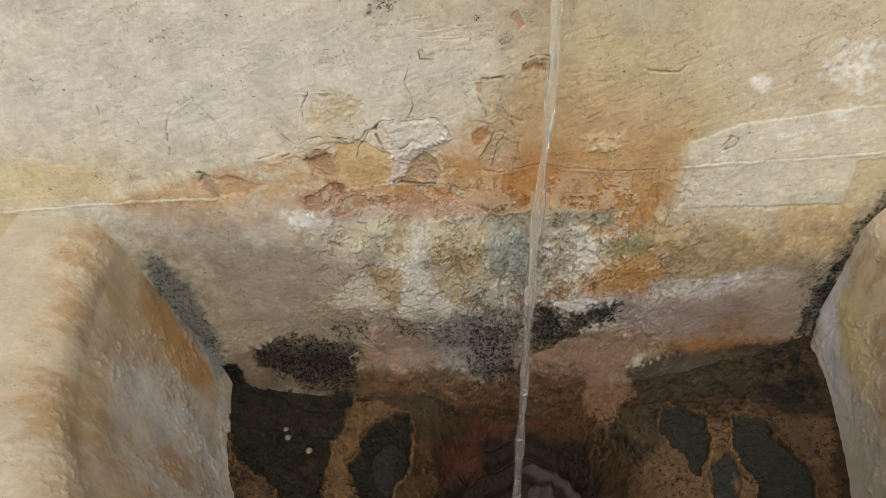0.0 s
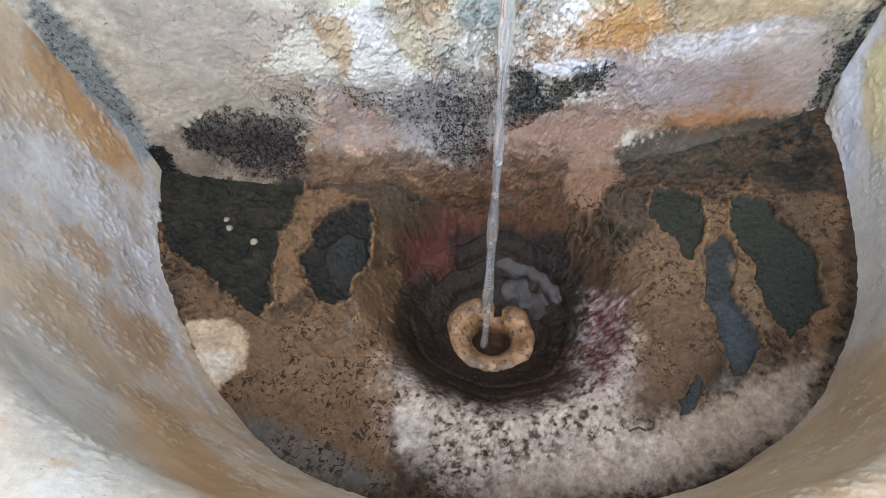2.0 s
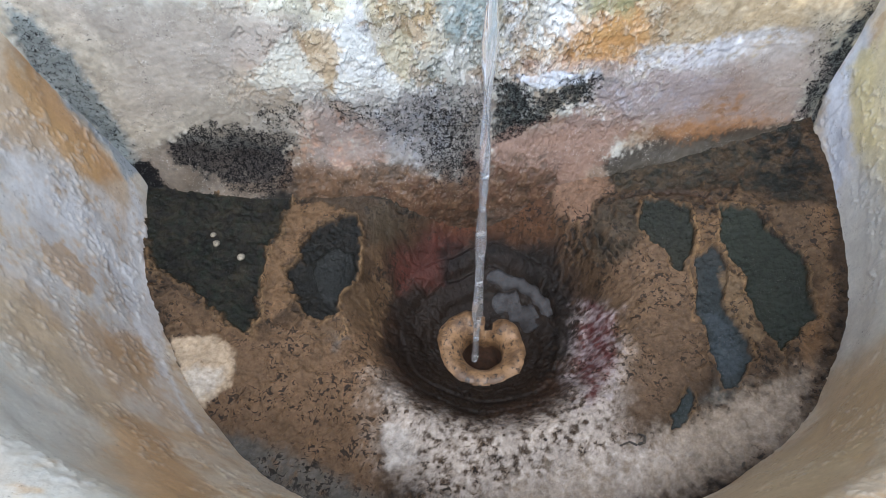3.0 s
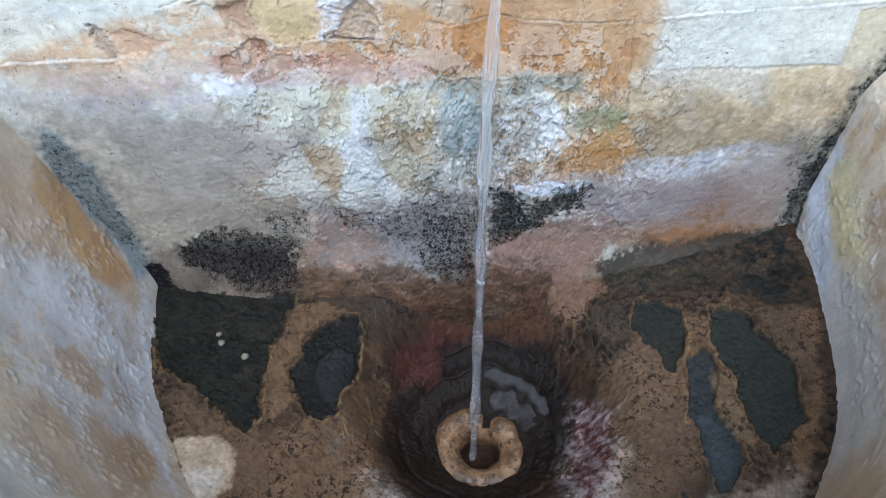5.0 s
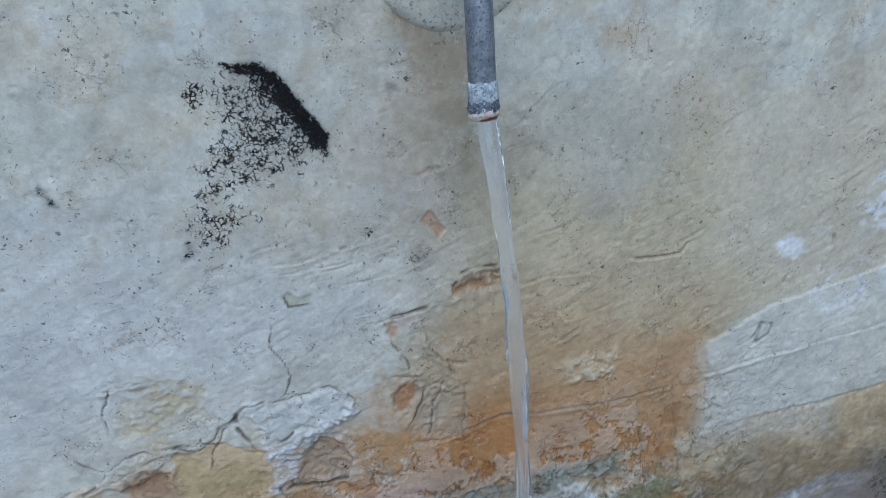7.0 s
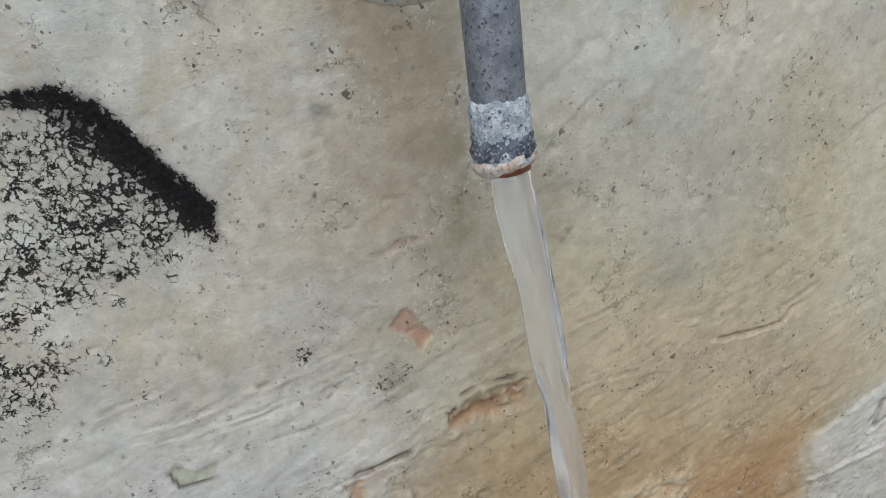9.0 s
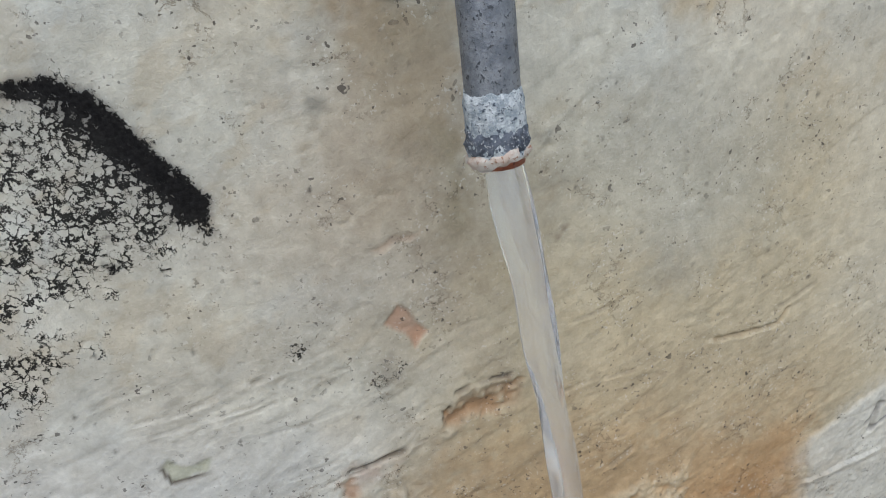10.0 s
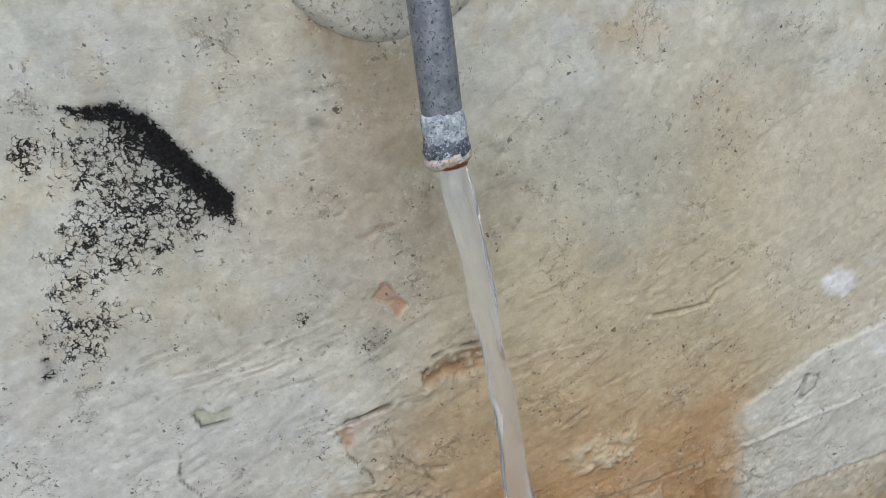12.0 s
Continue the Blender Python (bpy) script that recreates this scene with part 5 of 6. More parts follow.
F.stain([(0.114, -0.195), (0.146, -0.201), (0.125, -0.294), (0.097, -0.33), (0.096, -0.279)], (0.13, 0.042, 0.04), 0.65, soft=0.01, patchy=0.4)
F.stain([(-0.377, -0.225), (-0.332, -0.214), (-0.301, -0.239), (-0.302, -0.27), (-0.331, -0.299), (-0.357, -0.279)], (0.6, 0.46, 0.31), 0.9, wet=0.8, soft=0.004, ragged=0.007, lift=0.001)
F.stain([(-0.359, -0.263), (-0.31, -0.254), (-0.325, -0.289), (-0.35, -0.29)], (0.68, 0.6, 0.5), 0.8, wet=0.8, soft=0.006)
F.stain([(0.4, -0.129), (0.431, -0.134), (0.374, -0.283), (0.338, -0.332), (0.336, -0.304), (0.389, -0.221)], (0.2, 0.115, 0.055), 0.8, soft=0.008)
F.stain([(-0.2, -0.212), (-0.173, -0.218), (-0.193, -0.242)], (0.14, 0.13, 0.12), 0.7, soft=0.006, wet=0.7)
F.crack([(0.193, -0.062), (0.238, -0.06), (0.291, -0.078), (0.306, -0.103)], width=0.0025, depth=0.003, lip=0.002, colour=(0.05, 0.03, 0.02))
F.crack([(0.347, -0.129), (0.373, -0.176), (0.379, -0.217)], width=0.0025, depth=0.002, lip=0.003, colour=(0.04, 0.03, 0.02))
F.crack([(0.194, 0.02), (0.302, 0.026), (0.427, 0.003)], width=0.003, depth=0.002, lip=0.0, colour=(0.03, 0.025, 0.02))
F.crack([(0.156, -0.092), (0.172, -0.135)], width=0.0022, depth=0.003, lip=0.001, colour=(0.04, 0.03, 0.02))
F.crack([(0.166, -0.091), (0.186, -0.135)], width=0.0022, depth=0.003, lip=0.001, colour=(0.04, 0.03, 0.02))
F.crack([(0.146, -0.094), (0.16, -0.14)], width=0.0022, depth=0.003, lip=0.001, colour=(0.04, 0.03, 0.02))
F.crack([(0.176, -0.111), (0.191, -0.145)], width=0.0022, depth=0.003, lip=0.001, colour=(0.04, 0.03, 0.02))
F.crack([(-0.124, -0.023), (-0.062, -0.021)], width=0.0022, depth=0.003, lip=0.001, colour=(0.04, 0.03, 0.02))
F.crack([(-0.131, -0.009), (-0.077, -0.012)], width=0.0022, depth=0.003, lip=0.001, colour=(0.04, 0.03, 0.02))
F.crack([(0.036, 0.002), (0.058, -0.014), (0.048, -0.019)], width=0.0022, depth=0.003, lip=0.001, colour=(0.04, 0.03, 0.02))
# banks of tan crust and wet bare stone, with black patches round the drain
F.stain([(0.192, 0.02), (0.256, 0.02), (0.319, 0.014), (0.38, 0.007), (0.432, -0.009), (0.432, -0.05), (0.431, -0.123), (0.398, -0.104), (0.389, -0.07), (0.359, -0.043), (0.319, -0.051), (0.271, -0.059), (0.219, -0.062), (0.183, -0.041)], (0.020, 0.022, 0.017), 0.85, soft=0.004, ragged=0.014, patchy=0.34, size=0.018, wet=0.5)
F.stain([(0.365, -0.005), (0.427, -0.015), (0.43, -0.054), (0.432, -0.119), (0.399, -0.1), (0.393, -0.057), (0.369, -0.035)], (0.006, 0.007, 0.006), 0.9, soft=0.003, ragged=0.012, wob=1.2, patchy=0.25)
F.stain([(0.121, 0.012), (0.19, 0.021), (0.179, -0.041), (0.154, -0.073), (0.126, -0.066), (0.109, -0.031)], (0.19, 0.115, 0.072), 0.85, soft=0.003, ragged=0.012, wob=1.2)
F.stain([(0.154, -0.076), (0.21, -0.065), (0.207, -0.12), (0.183, -0.148), (0.152, -0.132)], (0.045, 0.038, 0.026), 0.75, soft=0.006, ragged=0.014, patchy=0.35)
F.stain([(0.183, -0.148), (0.249, -0.184), (0.237, -0.26), (0.149, -0.236), (0.153, -0.176)], (0.135, 0.086, 0.050), 0.8, soft=0.012, ragged=0.02, patchy=0.2)
F.stain([(0.276, -0.102), (0.304, -0.112), (0.289, -0.171), (0.257, -0.198), (0.254, -0.164)], (0.145, 0.09, 0.048), 0.8, soft=0.003, ragged=0.012, wob=1.2)
F.stain([(0.361, -0.121), (0.423, -0.125), (0.407, -0.198), (0.372, -0.286), (0.381, -0.216), (0.372, -0.168)], (0.11, 0.072, 0.042), 0.8, soft=0.006, ragged=0.014, patchy=0.28)
F.stain([(0.216, -0.076), (0.244, -0.076), (0.271, -0.091), (0.272, -0.114), (0.262, -0.148), (0.239, -0.178), (0.226, -0.172), (0.227, -0.15), (0.212, -0.134), (0.208, -0.106)], (0.020, 0.023, 0.018), 0.95, soft=0.002, ragged=0.007, wob=1.1, lift=-0.004, wet=1.0, even=0.85, rim=0.0035)
F.stain([(0.309, -0.101), (0.343, -0.117), (0.358, -0.15), (0.375, -0.183), (0.381, -0.205), (0.367, -0.24), (0.367, -0.27), (0.336, -0.286), (0.316, -0.3), (0.309, -0.273), (0.3, -0.226), (0.309, -0.204), (0.298, -0.17), (0.299, -0.136)], (0.020, 0.025, 0.019), 0.95, soft=0.002, ragged=0.007, wob=1.1, lift=-0.004, wet=1.0, even=0.85, rim=0.0035)
F.stain([(0.265, -0.163), (0.285, -0.155), (0.292, -0.168), (0.285, -0.207), (0.274, -0.236), (0.284, -0.269), (0.291, -0.299), (0.26, -0.33), (0.244, -0.331), (0.248, -0.292), (0.242, -0.254), (0.241, -0.235), (0.254, -0.209)], (0.028, 0.034, 0.035), 0.95, soft=0.002, ragged=0.007, wob=1.1, lift=-0.004, wet=1.0, even=0.85, rim=0.0035)
F.stain([(0.25, -0.236), (0.268, -0.243), (0.279, -0.275), (0.282, -0.298), (0.256, -0.322), (0.249, -0.314), (0.25, -0.285)], (0.05, 0.062, 0.07), 0.7, soft=0.006, ragged=0.008, wet=1.0)
F.stain([(0.283, -0.187), (0.306, -0.203), (0.297, -0.225), (0.303, -0.272), (0.302, -0.294), (0.284, -0.269), (0.277, -0.237)], (0.17, 0.115, 0.065), 0.85, soft=0.003, ragged=0.012, wob=1.2, lift=0.002)
F.stain([(0.179, -0.347), (0.206, -0.329), (0.211, -0.342), (0.19, -0.365), (0.176, -0.371)], (0.04, 0.05, 0.05), 0.95, soft=0.002, ragged=0.007, wob=1.1, lift=-0.004, wet=1.0, even=0.85, rim=0.0035)
F.stain([(-0.255, -0.061), (-0.236, -0.033), (-0.2, -0.037), (-0.176, -0.05), (-0.204, -0.06), (-0.231, -0.078), (-0.242, -0.105), (-0.25, -0.132), (-0.243, -0.17), (-0.264, -0.191), (-0.281, -0.207), (-0.275, -0.179), (-0.278, -0.141), (-0.264, -0.106)], (0.165, 0.10, 0.052), 0.85, soft=0.003, ragged=0.012, wob=1.2, lift=0.002)
F.stain([(-0.16, -0.089), (-0.133, -0.072), (-0.13, -0.092), (-0.161, -0.135), (-0.18, -0.17), (-0.183, -0.193), (-0.219, -0.211), (-0.248, -0.223), (-0.197, -0.231), (-0.14, -0.189), (-0.123, -0.114)], (0.12, 0.076, 0.042), 0.8, soft=0.005, ragged=0.014, patchy=0.26, lift=0.001)
F.stain([(-0.238, -0.097), (-0.219, -0.078), (-0.2, -0.062), (-0.164, -0.056), (-0.16, -0.074), (-0.165, -0.11), (-0.169, -0.136), (-0.187, -0.16), (-0.191, -0.182), (-0.205, -0.195), (-0.227, -0.186), (-0.245, -0.157), (-0.248, -0.136), (-0.233, -0.118)], (0.008, 0.009, 0.008), 0.95, soft=0.002, ragged=0.010, wob=1.3, lift=-0.004, wet=0.4, rim=0.0035, even=0.3)
F.stain([(-0.216, -0.118), (-0.199, -0.098), (-0.182, -0.091), (-0.17, -0.101), (-0.17, -0.129), (-0.183, -0.159), (-0.198, -0.174), (-0.213, -0.161), (-0.22, -0.14)], (0.022, 0.023, 0.021), 0.9, soft=0.003, ragged=0.005, lift=-0.001, wet=1.0, even=0.9)
F.stain([(-0.233, 0.003), (-0.175, 0.009), (-0.118, -0.011), (-0.063, -0.014), (-0.077, -0.027), (-0.118, -0.029), (-0.175, -0.013), (-0.229, -0.009)], (0.022, 0.021, 0.015), 0.85, soft=0.004, ragged=0.014, patchy=0.32, size=0.015)
F.stain([(-0.112, -0.067), (-0.077, -0.04), (-0.051, -0.026), (-0.053, -0.08), (-0.097, -0.086)], (0.075, 0.027, 0.020), 0.4, soft=0.012, ragged=0.014, patchy=0.2)
F.stain([(-0.151, -0.036), (-0.119, -0.032), (-0.094, -0.038), (-0.12, -0.069), (-0.152, -0.079)], (0.06, 0.046, 0.028), 0.7, soft=0.008, ragged=0.014, patchy=0.3)
F.stain([(-0.11, -0.079), (-0.051, -0.032), (-0.017, -0.037), (-0.061, -0.078), (-0.111, -0.11)], (0.075, 0.027, 0.021), 0.45, soft=0.012, ragged=0.014, patchy=0.25)
F.stain([(0.008, 0.005), (0.071, -0.001), (0.114, -0.043), (0.121, -0.079), (0.041, -0.037), (-0.0, -0.024)], (0.085, 0.044, 0.022), 0.7, soft=0.012, ragged=0.014, patchy=0.3)
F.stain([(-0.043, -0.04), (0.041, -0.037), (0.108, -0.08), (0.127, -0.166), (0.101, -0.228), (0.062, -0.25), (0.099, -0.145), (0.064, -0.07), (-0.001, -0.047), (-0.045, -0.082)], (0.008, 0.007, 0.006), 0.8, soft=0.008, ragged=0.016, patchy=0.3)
F.stain([(0.133, -0.164), (0.151, -0.196), (0.135, -0.288), (0.101, -0.322), (0.099, -0.285)], (0.10, 0.026, 0.026), 0.75, soft=0.006, ragged=0.012, patchy=0.3)
F.stain([(0.123, -0.145), (0.161, -0.207), (0.147, -0.275), (0.124, -0.333), (0.085, -0.336), (0.085, -0.268)], (0.42, 0.36, 0.36), 0.7, soft=0.006, ragged=0.02, patchy=0.56, size=0.006)
F.crack([(0.216, -0.059), (0.236, -0.073), (0.266, -0.079), (0.279, -0.093), (0.292, -0.1)], width=0.0016, depth=0.003, lip=0.0016, colour=(0.012, 0.010, 0.008), wob=0.8)
F.crack([(0.349, -0.123), (0.36, -0.155), (0.376, -0.186), (0.381, -0.209)], width=0.0016, depth=0.003, lip=0.0016, colour=(0.012, 0.010, 0.008), wob=0.8)
F.crack([(0.139, -0.096), (0.15, -0.12), (0.155, -0.135)], width=0.0016, depth=0.003, lip=0.0016, colour=(0.012, 0.010, 0.008), wob=0.8)
F.crack([(0.153, -0.086), (0.156, -0.099), (0.167, -0.118), (0.174, -0.143)], width=0.0016, depth=0.003, lip=0.0016, colour=(0.012, 0.010, 0.008), wob=0.8)
F.crack([(0.159, -0.101), (0.163, -0.123), (0.17, -0.148)], width=0.0016, depth=0.003, lip=0.0016, colour=(0.012, 0.010, 0.008), wob=0.8)
F.crack([(0.169, -0.104), (0.179, -0.133)], width=0.0016, depth=0.003, lip=0.0016, colour=(0.012, 0.010, 0.008), wob=0.8)
F.crack([(0.195, -0.086), (0.204, -0.097)], width=0.0016, depth=0.003, lip=0.0016, colour=(0.012, 0.010, 0.008), wob=0.8)
F.crack([(0.147, -0.12), (0.161, -0.143)], width=0.0016, depth=0.003, lip=0.0016, colour=(0.012, 0.010, 0.008), wob=0.8)
F.crack([(-0.225, 0.003), (-0.2, -0.001), (-0.167, 0.004)], width=0.0016, depth=0.003, lip=0.0016, colour=(0.012, 0.010, 0.008), wob=0.8)
F.crack([(-0.138, -0.013), (-0.126, -0.024)], width=0.0016, depth=0.003, lip=0.0016, colour=(0.012, 0.010, 0.008), wob=0.8)
F.crack([(-0.11, -0.021), (-0.093, -0.025), (-0.063, -0.017)], width=0.0016, depth=0.003, lip=0.0016, colour=(0.012, 0.010, 0.008), wob=0.8)
F.crack([(-0.106, -0.032), (-0.077, -0.027)], width=0.0016, depth=0.003, lip=0.0016, colour=(0.012, 0.010, 0.008), wob=0.8)
F.crack([(-0.16, -0.089), (-0.163, -0.129), (-0.183, -0.159), (-0.189, -0.19), (-0.201, -0.199)], width=0.0016, depth=-0.0016, lip=0, colour=(0.24, 0.155, 0.08), amount=0.8, wob=0.8)
F.crack([(-0.255, -0.066), (-0.265, -0.097), (-0.278, -0.137), (-0.275, -0.183), (-0.288, -0.208)], width=0.0016, depth=-0.0016, lip=0, colour=(0.24, 0.155, 0.08), amount=0.8, wob=0.8)
F.crack([(-0.183, -0.189), (-0.176, -0.209), (-0.186, -0.223)], width=0.0016, depth=-0.0016, lip=0, colour=(0.24, 0.155, 0.08), amount=0.8, wob=0.8)
F.crack([(-0.151, -0.152), (-0.147, -0.186), (-0.136, -0.195)], width=0.0016, depth=-0.0016, lip=0, colour=(0.24, 0.155, 0.08), amount=0.8, wob=0.8)
F.crack([(0.275, -0.101), (0.271, -0.141), (0.25, -0.18), (0.249, -0.214), (0.233, -0.248)], width=0.0016, depth=-0.0016, lip=0, colour=(0.24, 0.155, 0.08), amount=0.8, wob=0.8)
F.crack([(0.304, -0.112), (0.293, -0.154), (0.304, -0.208), (0.299, -0.24)], width=0.0016, depth=-0.0016, lip=0, colour=(0.24, 0.155, 0.08), amount=0.8, wob=0.8)
# mottled black and brown slime on the dark stone
F.stain([(-0.453, 0.025), (-0.415, 0.022), (-0.358, -0.018), (-0.312, -0.012), (-0.241, -0.012), (-0.244, -0.038), (-0.262, -0.08), (-0.275, -0.124), (-0.279, -0.175), (-0.288, -0.2), (-0.329, -0.177), (-0.367, -0.155), (-0.401, -0.133), (-0.413, -0.091), (-0.422, -0.049)], (0.045, 0.034, 0.020), 0.55, soft=0.01, ragged=0.02, patchy=0.5, size=0.02, seed=12)
F.stain([(-0.453, 0.025), (-0.415, 0.022), (-0.358, -0.018), (-0.312, -0.012), (-0.241, -0.012), (-0.244, -0.038), (-0.262, -0.08), (-0.275, -0.124), (-0.279, -0.175), (-0.288, -0.2), (-0.329, -0.177), (-0.367, -0.155), (-0.401, -0.133), (-0.413, -0.091), (-0.422, -0.049)], (0.004, 0.004, 0.004), 0.8, soft=0.006, ragged=0.012, patchy=0.5, size=0.012, seed=19)
F.stain([(0.192, 0.02), (0.256, 0.02), (0.319, 0.014), (0.38, 0.007), (0.432, -0.009), (0.432, -0.05), (0.431, -0.123), (0.398, -0.104), (0.355, -0.06), (0.271, -0.059), (0.219, -0.062), (0.183, -0.041)], (0.10, 0.064, 0.035), 0.6, soft=0.01, ragged=0.02, patchy=0.54, size=0.016, seed=31)
F.rgb *= (0.50 + 0.62 * fbm(F.u, F.v, 0.008, 4, 67, 0.85))[..., None]
F.relief -= 0.0015 * pits

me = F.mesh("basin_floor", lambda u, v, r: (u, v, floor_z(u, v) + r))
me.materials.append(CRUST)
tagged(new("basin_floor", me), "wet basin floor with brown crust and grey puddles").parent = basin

th = np.linspace(-0.03, math.pi + 0.03, 900)
zz = np.linspace(-0.08, 0.475, 290)
B = Sheet(*np.meshgrid(th * 0.5, zz), (0.62, 0.51, 0.365))


def roll(v):
    """Height and outward step of the inner side at the length v up its profile: straight, then rolling over into a flat lip."""
    lean, big, start = 0.24, 0.075, 0.335
    w = np.clip((v - start) / big, 0, math.pi / 2 - lean) + lean
    flat = np.maximum(v - start - big * (math.pi / 2 - lean), 0)
    high = np.minimum(v, start) + big * (np.sin(w) - math.sin(lean))
    return high, big * (math.cos(lean) - np.cos(w)) + flat


def side(u, v, r):
    high, out = roll(v)
    m, a, b = plan(np.minimum(v, 0.335))
    a, b = a - r + out, b - r + out
    # squarish at the floor, rounder towards the lip
    p = 2.45 - 0.2 * np.clip((v - 0.03) / 0.34, 0, 1)
    c, s = np.cos(u), np.sin(u)
    k = 1 / (np.abs(c) ** p + np.abs(s) ** p) ** (1 / p)
    # the lip dips towards the front
    high = high - 0.065 * smooth(0.05, 0.4, v) * s ** 2
    return m + a * k * c, -b * k * s, high - r * smooth(0.36, 0.44, v)


B.relief += 0.012 * fbm(B.u, B.v, 0.14, 3, 8) + 0.0022 * fbm(B.u, B.v, 0.03, 4, 9, 0.55) - 0.006
# drips and salt run down the side
streak = smooth(0.40, 0.60, fbm(B.u * 1.6, B.v * 0.7, 0.06, 5, 21, 0.65))[..., None]
B.rgb = B.rgb * (1 - 0.8 * streak) + np.array((0.47, 0.32, 0.18)) * 0.8 * streak
milk = smooth(0.47, 0.58, fbm(B.u * 2.4, B.v * 0.8, 0.04, 5, 23, 0.75))[..., None]
B.rgb = B.rgb * (1 - 0.5 * milk) + np.array((0.66, 0.60, 0.50)) * 0.5 * milk
fleck = smooth(0.57, 0.66, fbm(B.u * 1.8, B.v * 0.8, 0.011, 4, 29, 0.8))[..., None]
B.rgb = B.rgb * (1 - 0.2 * fleck) + np.array((0.30, 0.22, 0.15)) * 0.2 * fleck
B.wet[:] = 0.45
pale = (smooth(0.375, 0.43, B.v + 0.05 * (fbm(B.u, B.v, 0.06, 4, 38) - 0.5)) * 0.92)[..., None]
B.rgb = B.rgb * (1 - pale) + np.array((0.50, 0.47, 0.39)) * pale
# weathered plaster with grey and white streaks
B.stain([(1.552, 0.357), (1.571, 0.289), (1.542, 0.123), (1.442, 0.045), (1.181, 0.058), (1.193, 0.116), (1.353, 0.132), (1.429, 0.309)], (0.46, 0.33, 0.21), 0.75, soft=0.03, ragged=0.02)
B.stain([(1.280, 0.293), (1.297, 0.219), (1.183, 0.160), (1.012, 0.197), (0.919, 0.473), (1.165, 0.278)], (0.47, 0.35, 0.22), 0.7, soft=0.03, ragged=0.02, patchy=0.25)
B.stain([(1.433, 0.298), (1.452, 0.201), (1.404, 0.107), (1.325, 0.128), (1.358, 0.209), (1.368, 0.284)], (0.62, 0.59, 0.55), 0.75, soft=0.012, ragged=0.02, patchy=0.34)
B.stain([(1.298, 0.195), (1.300, 0.118), (1.202, 0.093), (1.161, 0.156), (1.224, 0.181)], (0.6, 0.55, 0.48), 0.7, soft=0.012, ragged=0.02, patchy=0.34)
B.stain([(1.169, 0.318), (1.160, 0.290), (1.067, 0.328), (0.939, 0.473), (0.969, 0.473)], (0.44, 0.45, 0.42), 0.7, soft=0.03, ragged=0.02, patchy=0.3)
B.stain([(0.652, 0.062), (0.495, 0.053), (0.403, 0.140), (0.435, 0.209), (0.585, 0.337), (0.726, 0.460)], (0.42, 0.31, 0.18), 0.75, soft=0.02, ragged=0.02, patchy=0.2)
B.stain([(0.154, 0.065), (0.193, 0.175), (0.399, 0.163), (0.411, 0.044)], (0.62, 0.56, 0.45), 0.6, soft=0.03, patchy=0.3)
B.stain([(1.571, 0.286), (1.563, 0.219), (1.537, 0.127), (1.495, 0.147), (1.506, 0.201), (1.528, 0.253)], (0.42, 0.23, 0.09), 0.85, soft=0.01)
B.stain([(1.571, 0.273), (1.571, 0.239), (1.571, 0.136), (1.571, 0.108), (1.529, 0.115), (1.553, 0.151), (1.562, 0.227), (1.571, 0.270)], (0.28, 0.31, 0.32), 0.85, soft=0.006, patchy=0.25, mould=0.3)
B.stain([(1.436, 0.288), (1.493, 0.204), (1.493, 0.111), (1.408, 0.053), (1.185, 0.059), (1.218, 0.073), (1.273, 0.111), (1.283, 0.197), (1.301, 0.272)], (0.56, 0.53, 0.49), 0.85, soft=0.02, patchy=0.42)
B.stain([(1.546, 0.119), (1.528, 0.085), (1.403, 0.034), (1.188, 0.052), (1.217, 0.056), (1.332, 0.061), (1.450, 0.094)], (0.68, 0.65, 0.61), 0.85, soft=0.006, patchy=0.38, size=0.012)
B.stain([(1.285, 0.144), (1.322, 0.080), (1.279, 0.067), (1.239, 0.118)], (0.42, 0.26, 0.13), 0.7, soft=0.01, patchy=0.3)
B.stain([(1.178, 0.190), (1.176, 0.129), (1.012, 0.197), (0.941, 0.383), (1.072, 0.249)], (0.42, 0.27, 0.14), 0.75, soft=0.012, patchy=0.3)
B.stain([(1.227, 0.295), (1.205, 0.247), (1.133, 0.231), (0.934, 0.473), (0.971, 0.474)], (0.56, 0.55, 0.5), 0.7, soft=0.03, patchy=0.35)
B.stain([(1.070, 0.321), (1.048, 0.294), (0.898, 0.473), (0.933, 0.473)], (0.4, 0.4, 0.36), 0.6, soft=0.02, patchy=0.35)
B.stain([(0.028, 0.149), (0.000, 0.253), (0.007, 0.279), (0.162, 0.159), (0.199, 0.097), (0.115, 0.099)], (0.72, 0.7, 0.68), 0.9, soft=0.01, patchy=0.3)
B.stain([(0.030, 0.219), (0.038, 0.285), (0.206, 0.169), (0.123, 0.158)], (0.7, 0.6, 0.36), 0.85, soft=0.015, patchy=0.25)
B.stain([(0.134, 0.088), (0.170, 0.187), (0.363, 0.152), (0.370, 0.034), (0.212, 0.040)], (0.6, 0.57, 0.5), 0.7, soft=0.02)
B.stain([(0.000, 0.181), (0.000, 0.315), (0.001, 0.276), (0.000, 0.204), (0.021, 0.143), (0.012, 0.107)], (0.06, 0.07, 0.06), 0.8, soft=0.006, mould=0.6)
B.stain([(0.534, -0.024), (0.403, 0.140), (0.535, 0.261), (0.693, 0.381), (0.166, -0.942)], (0.46, 0.36, 0.22), 0.7, soft=0.02, patchy=0.25)
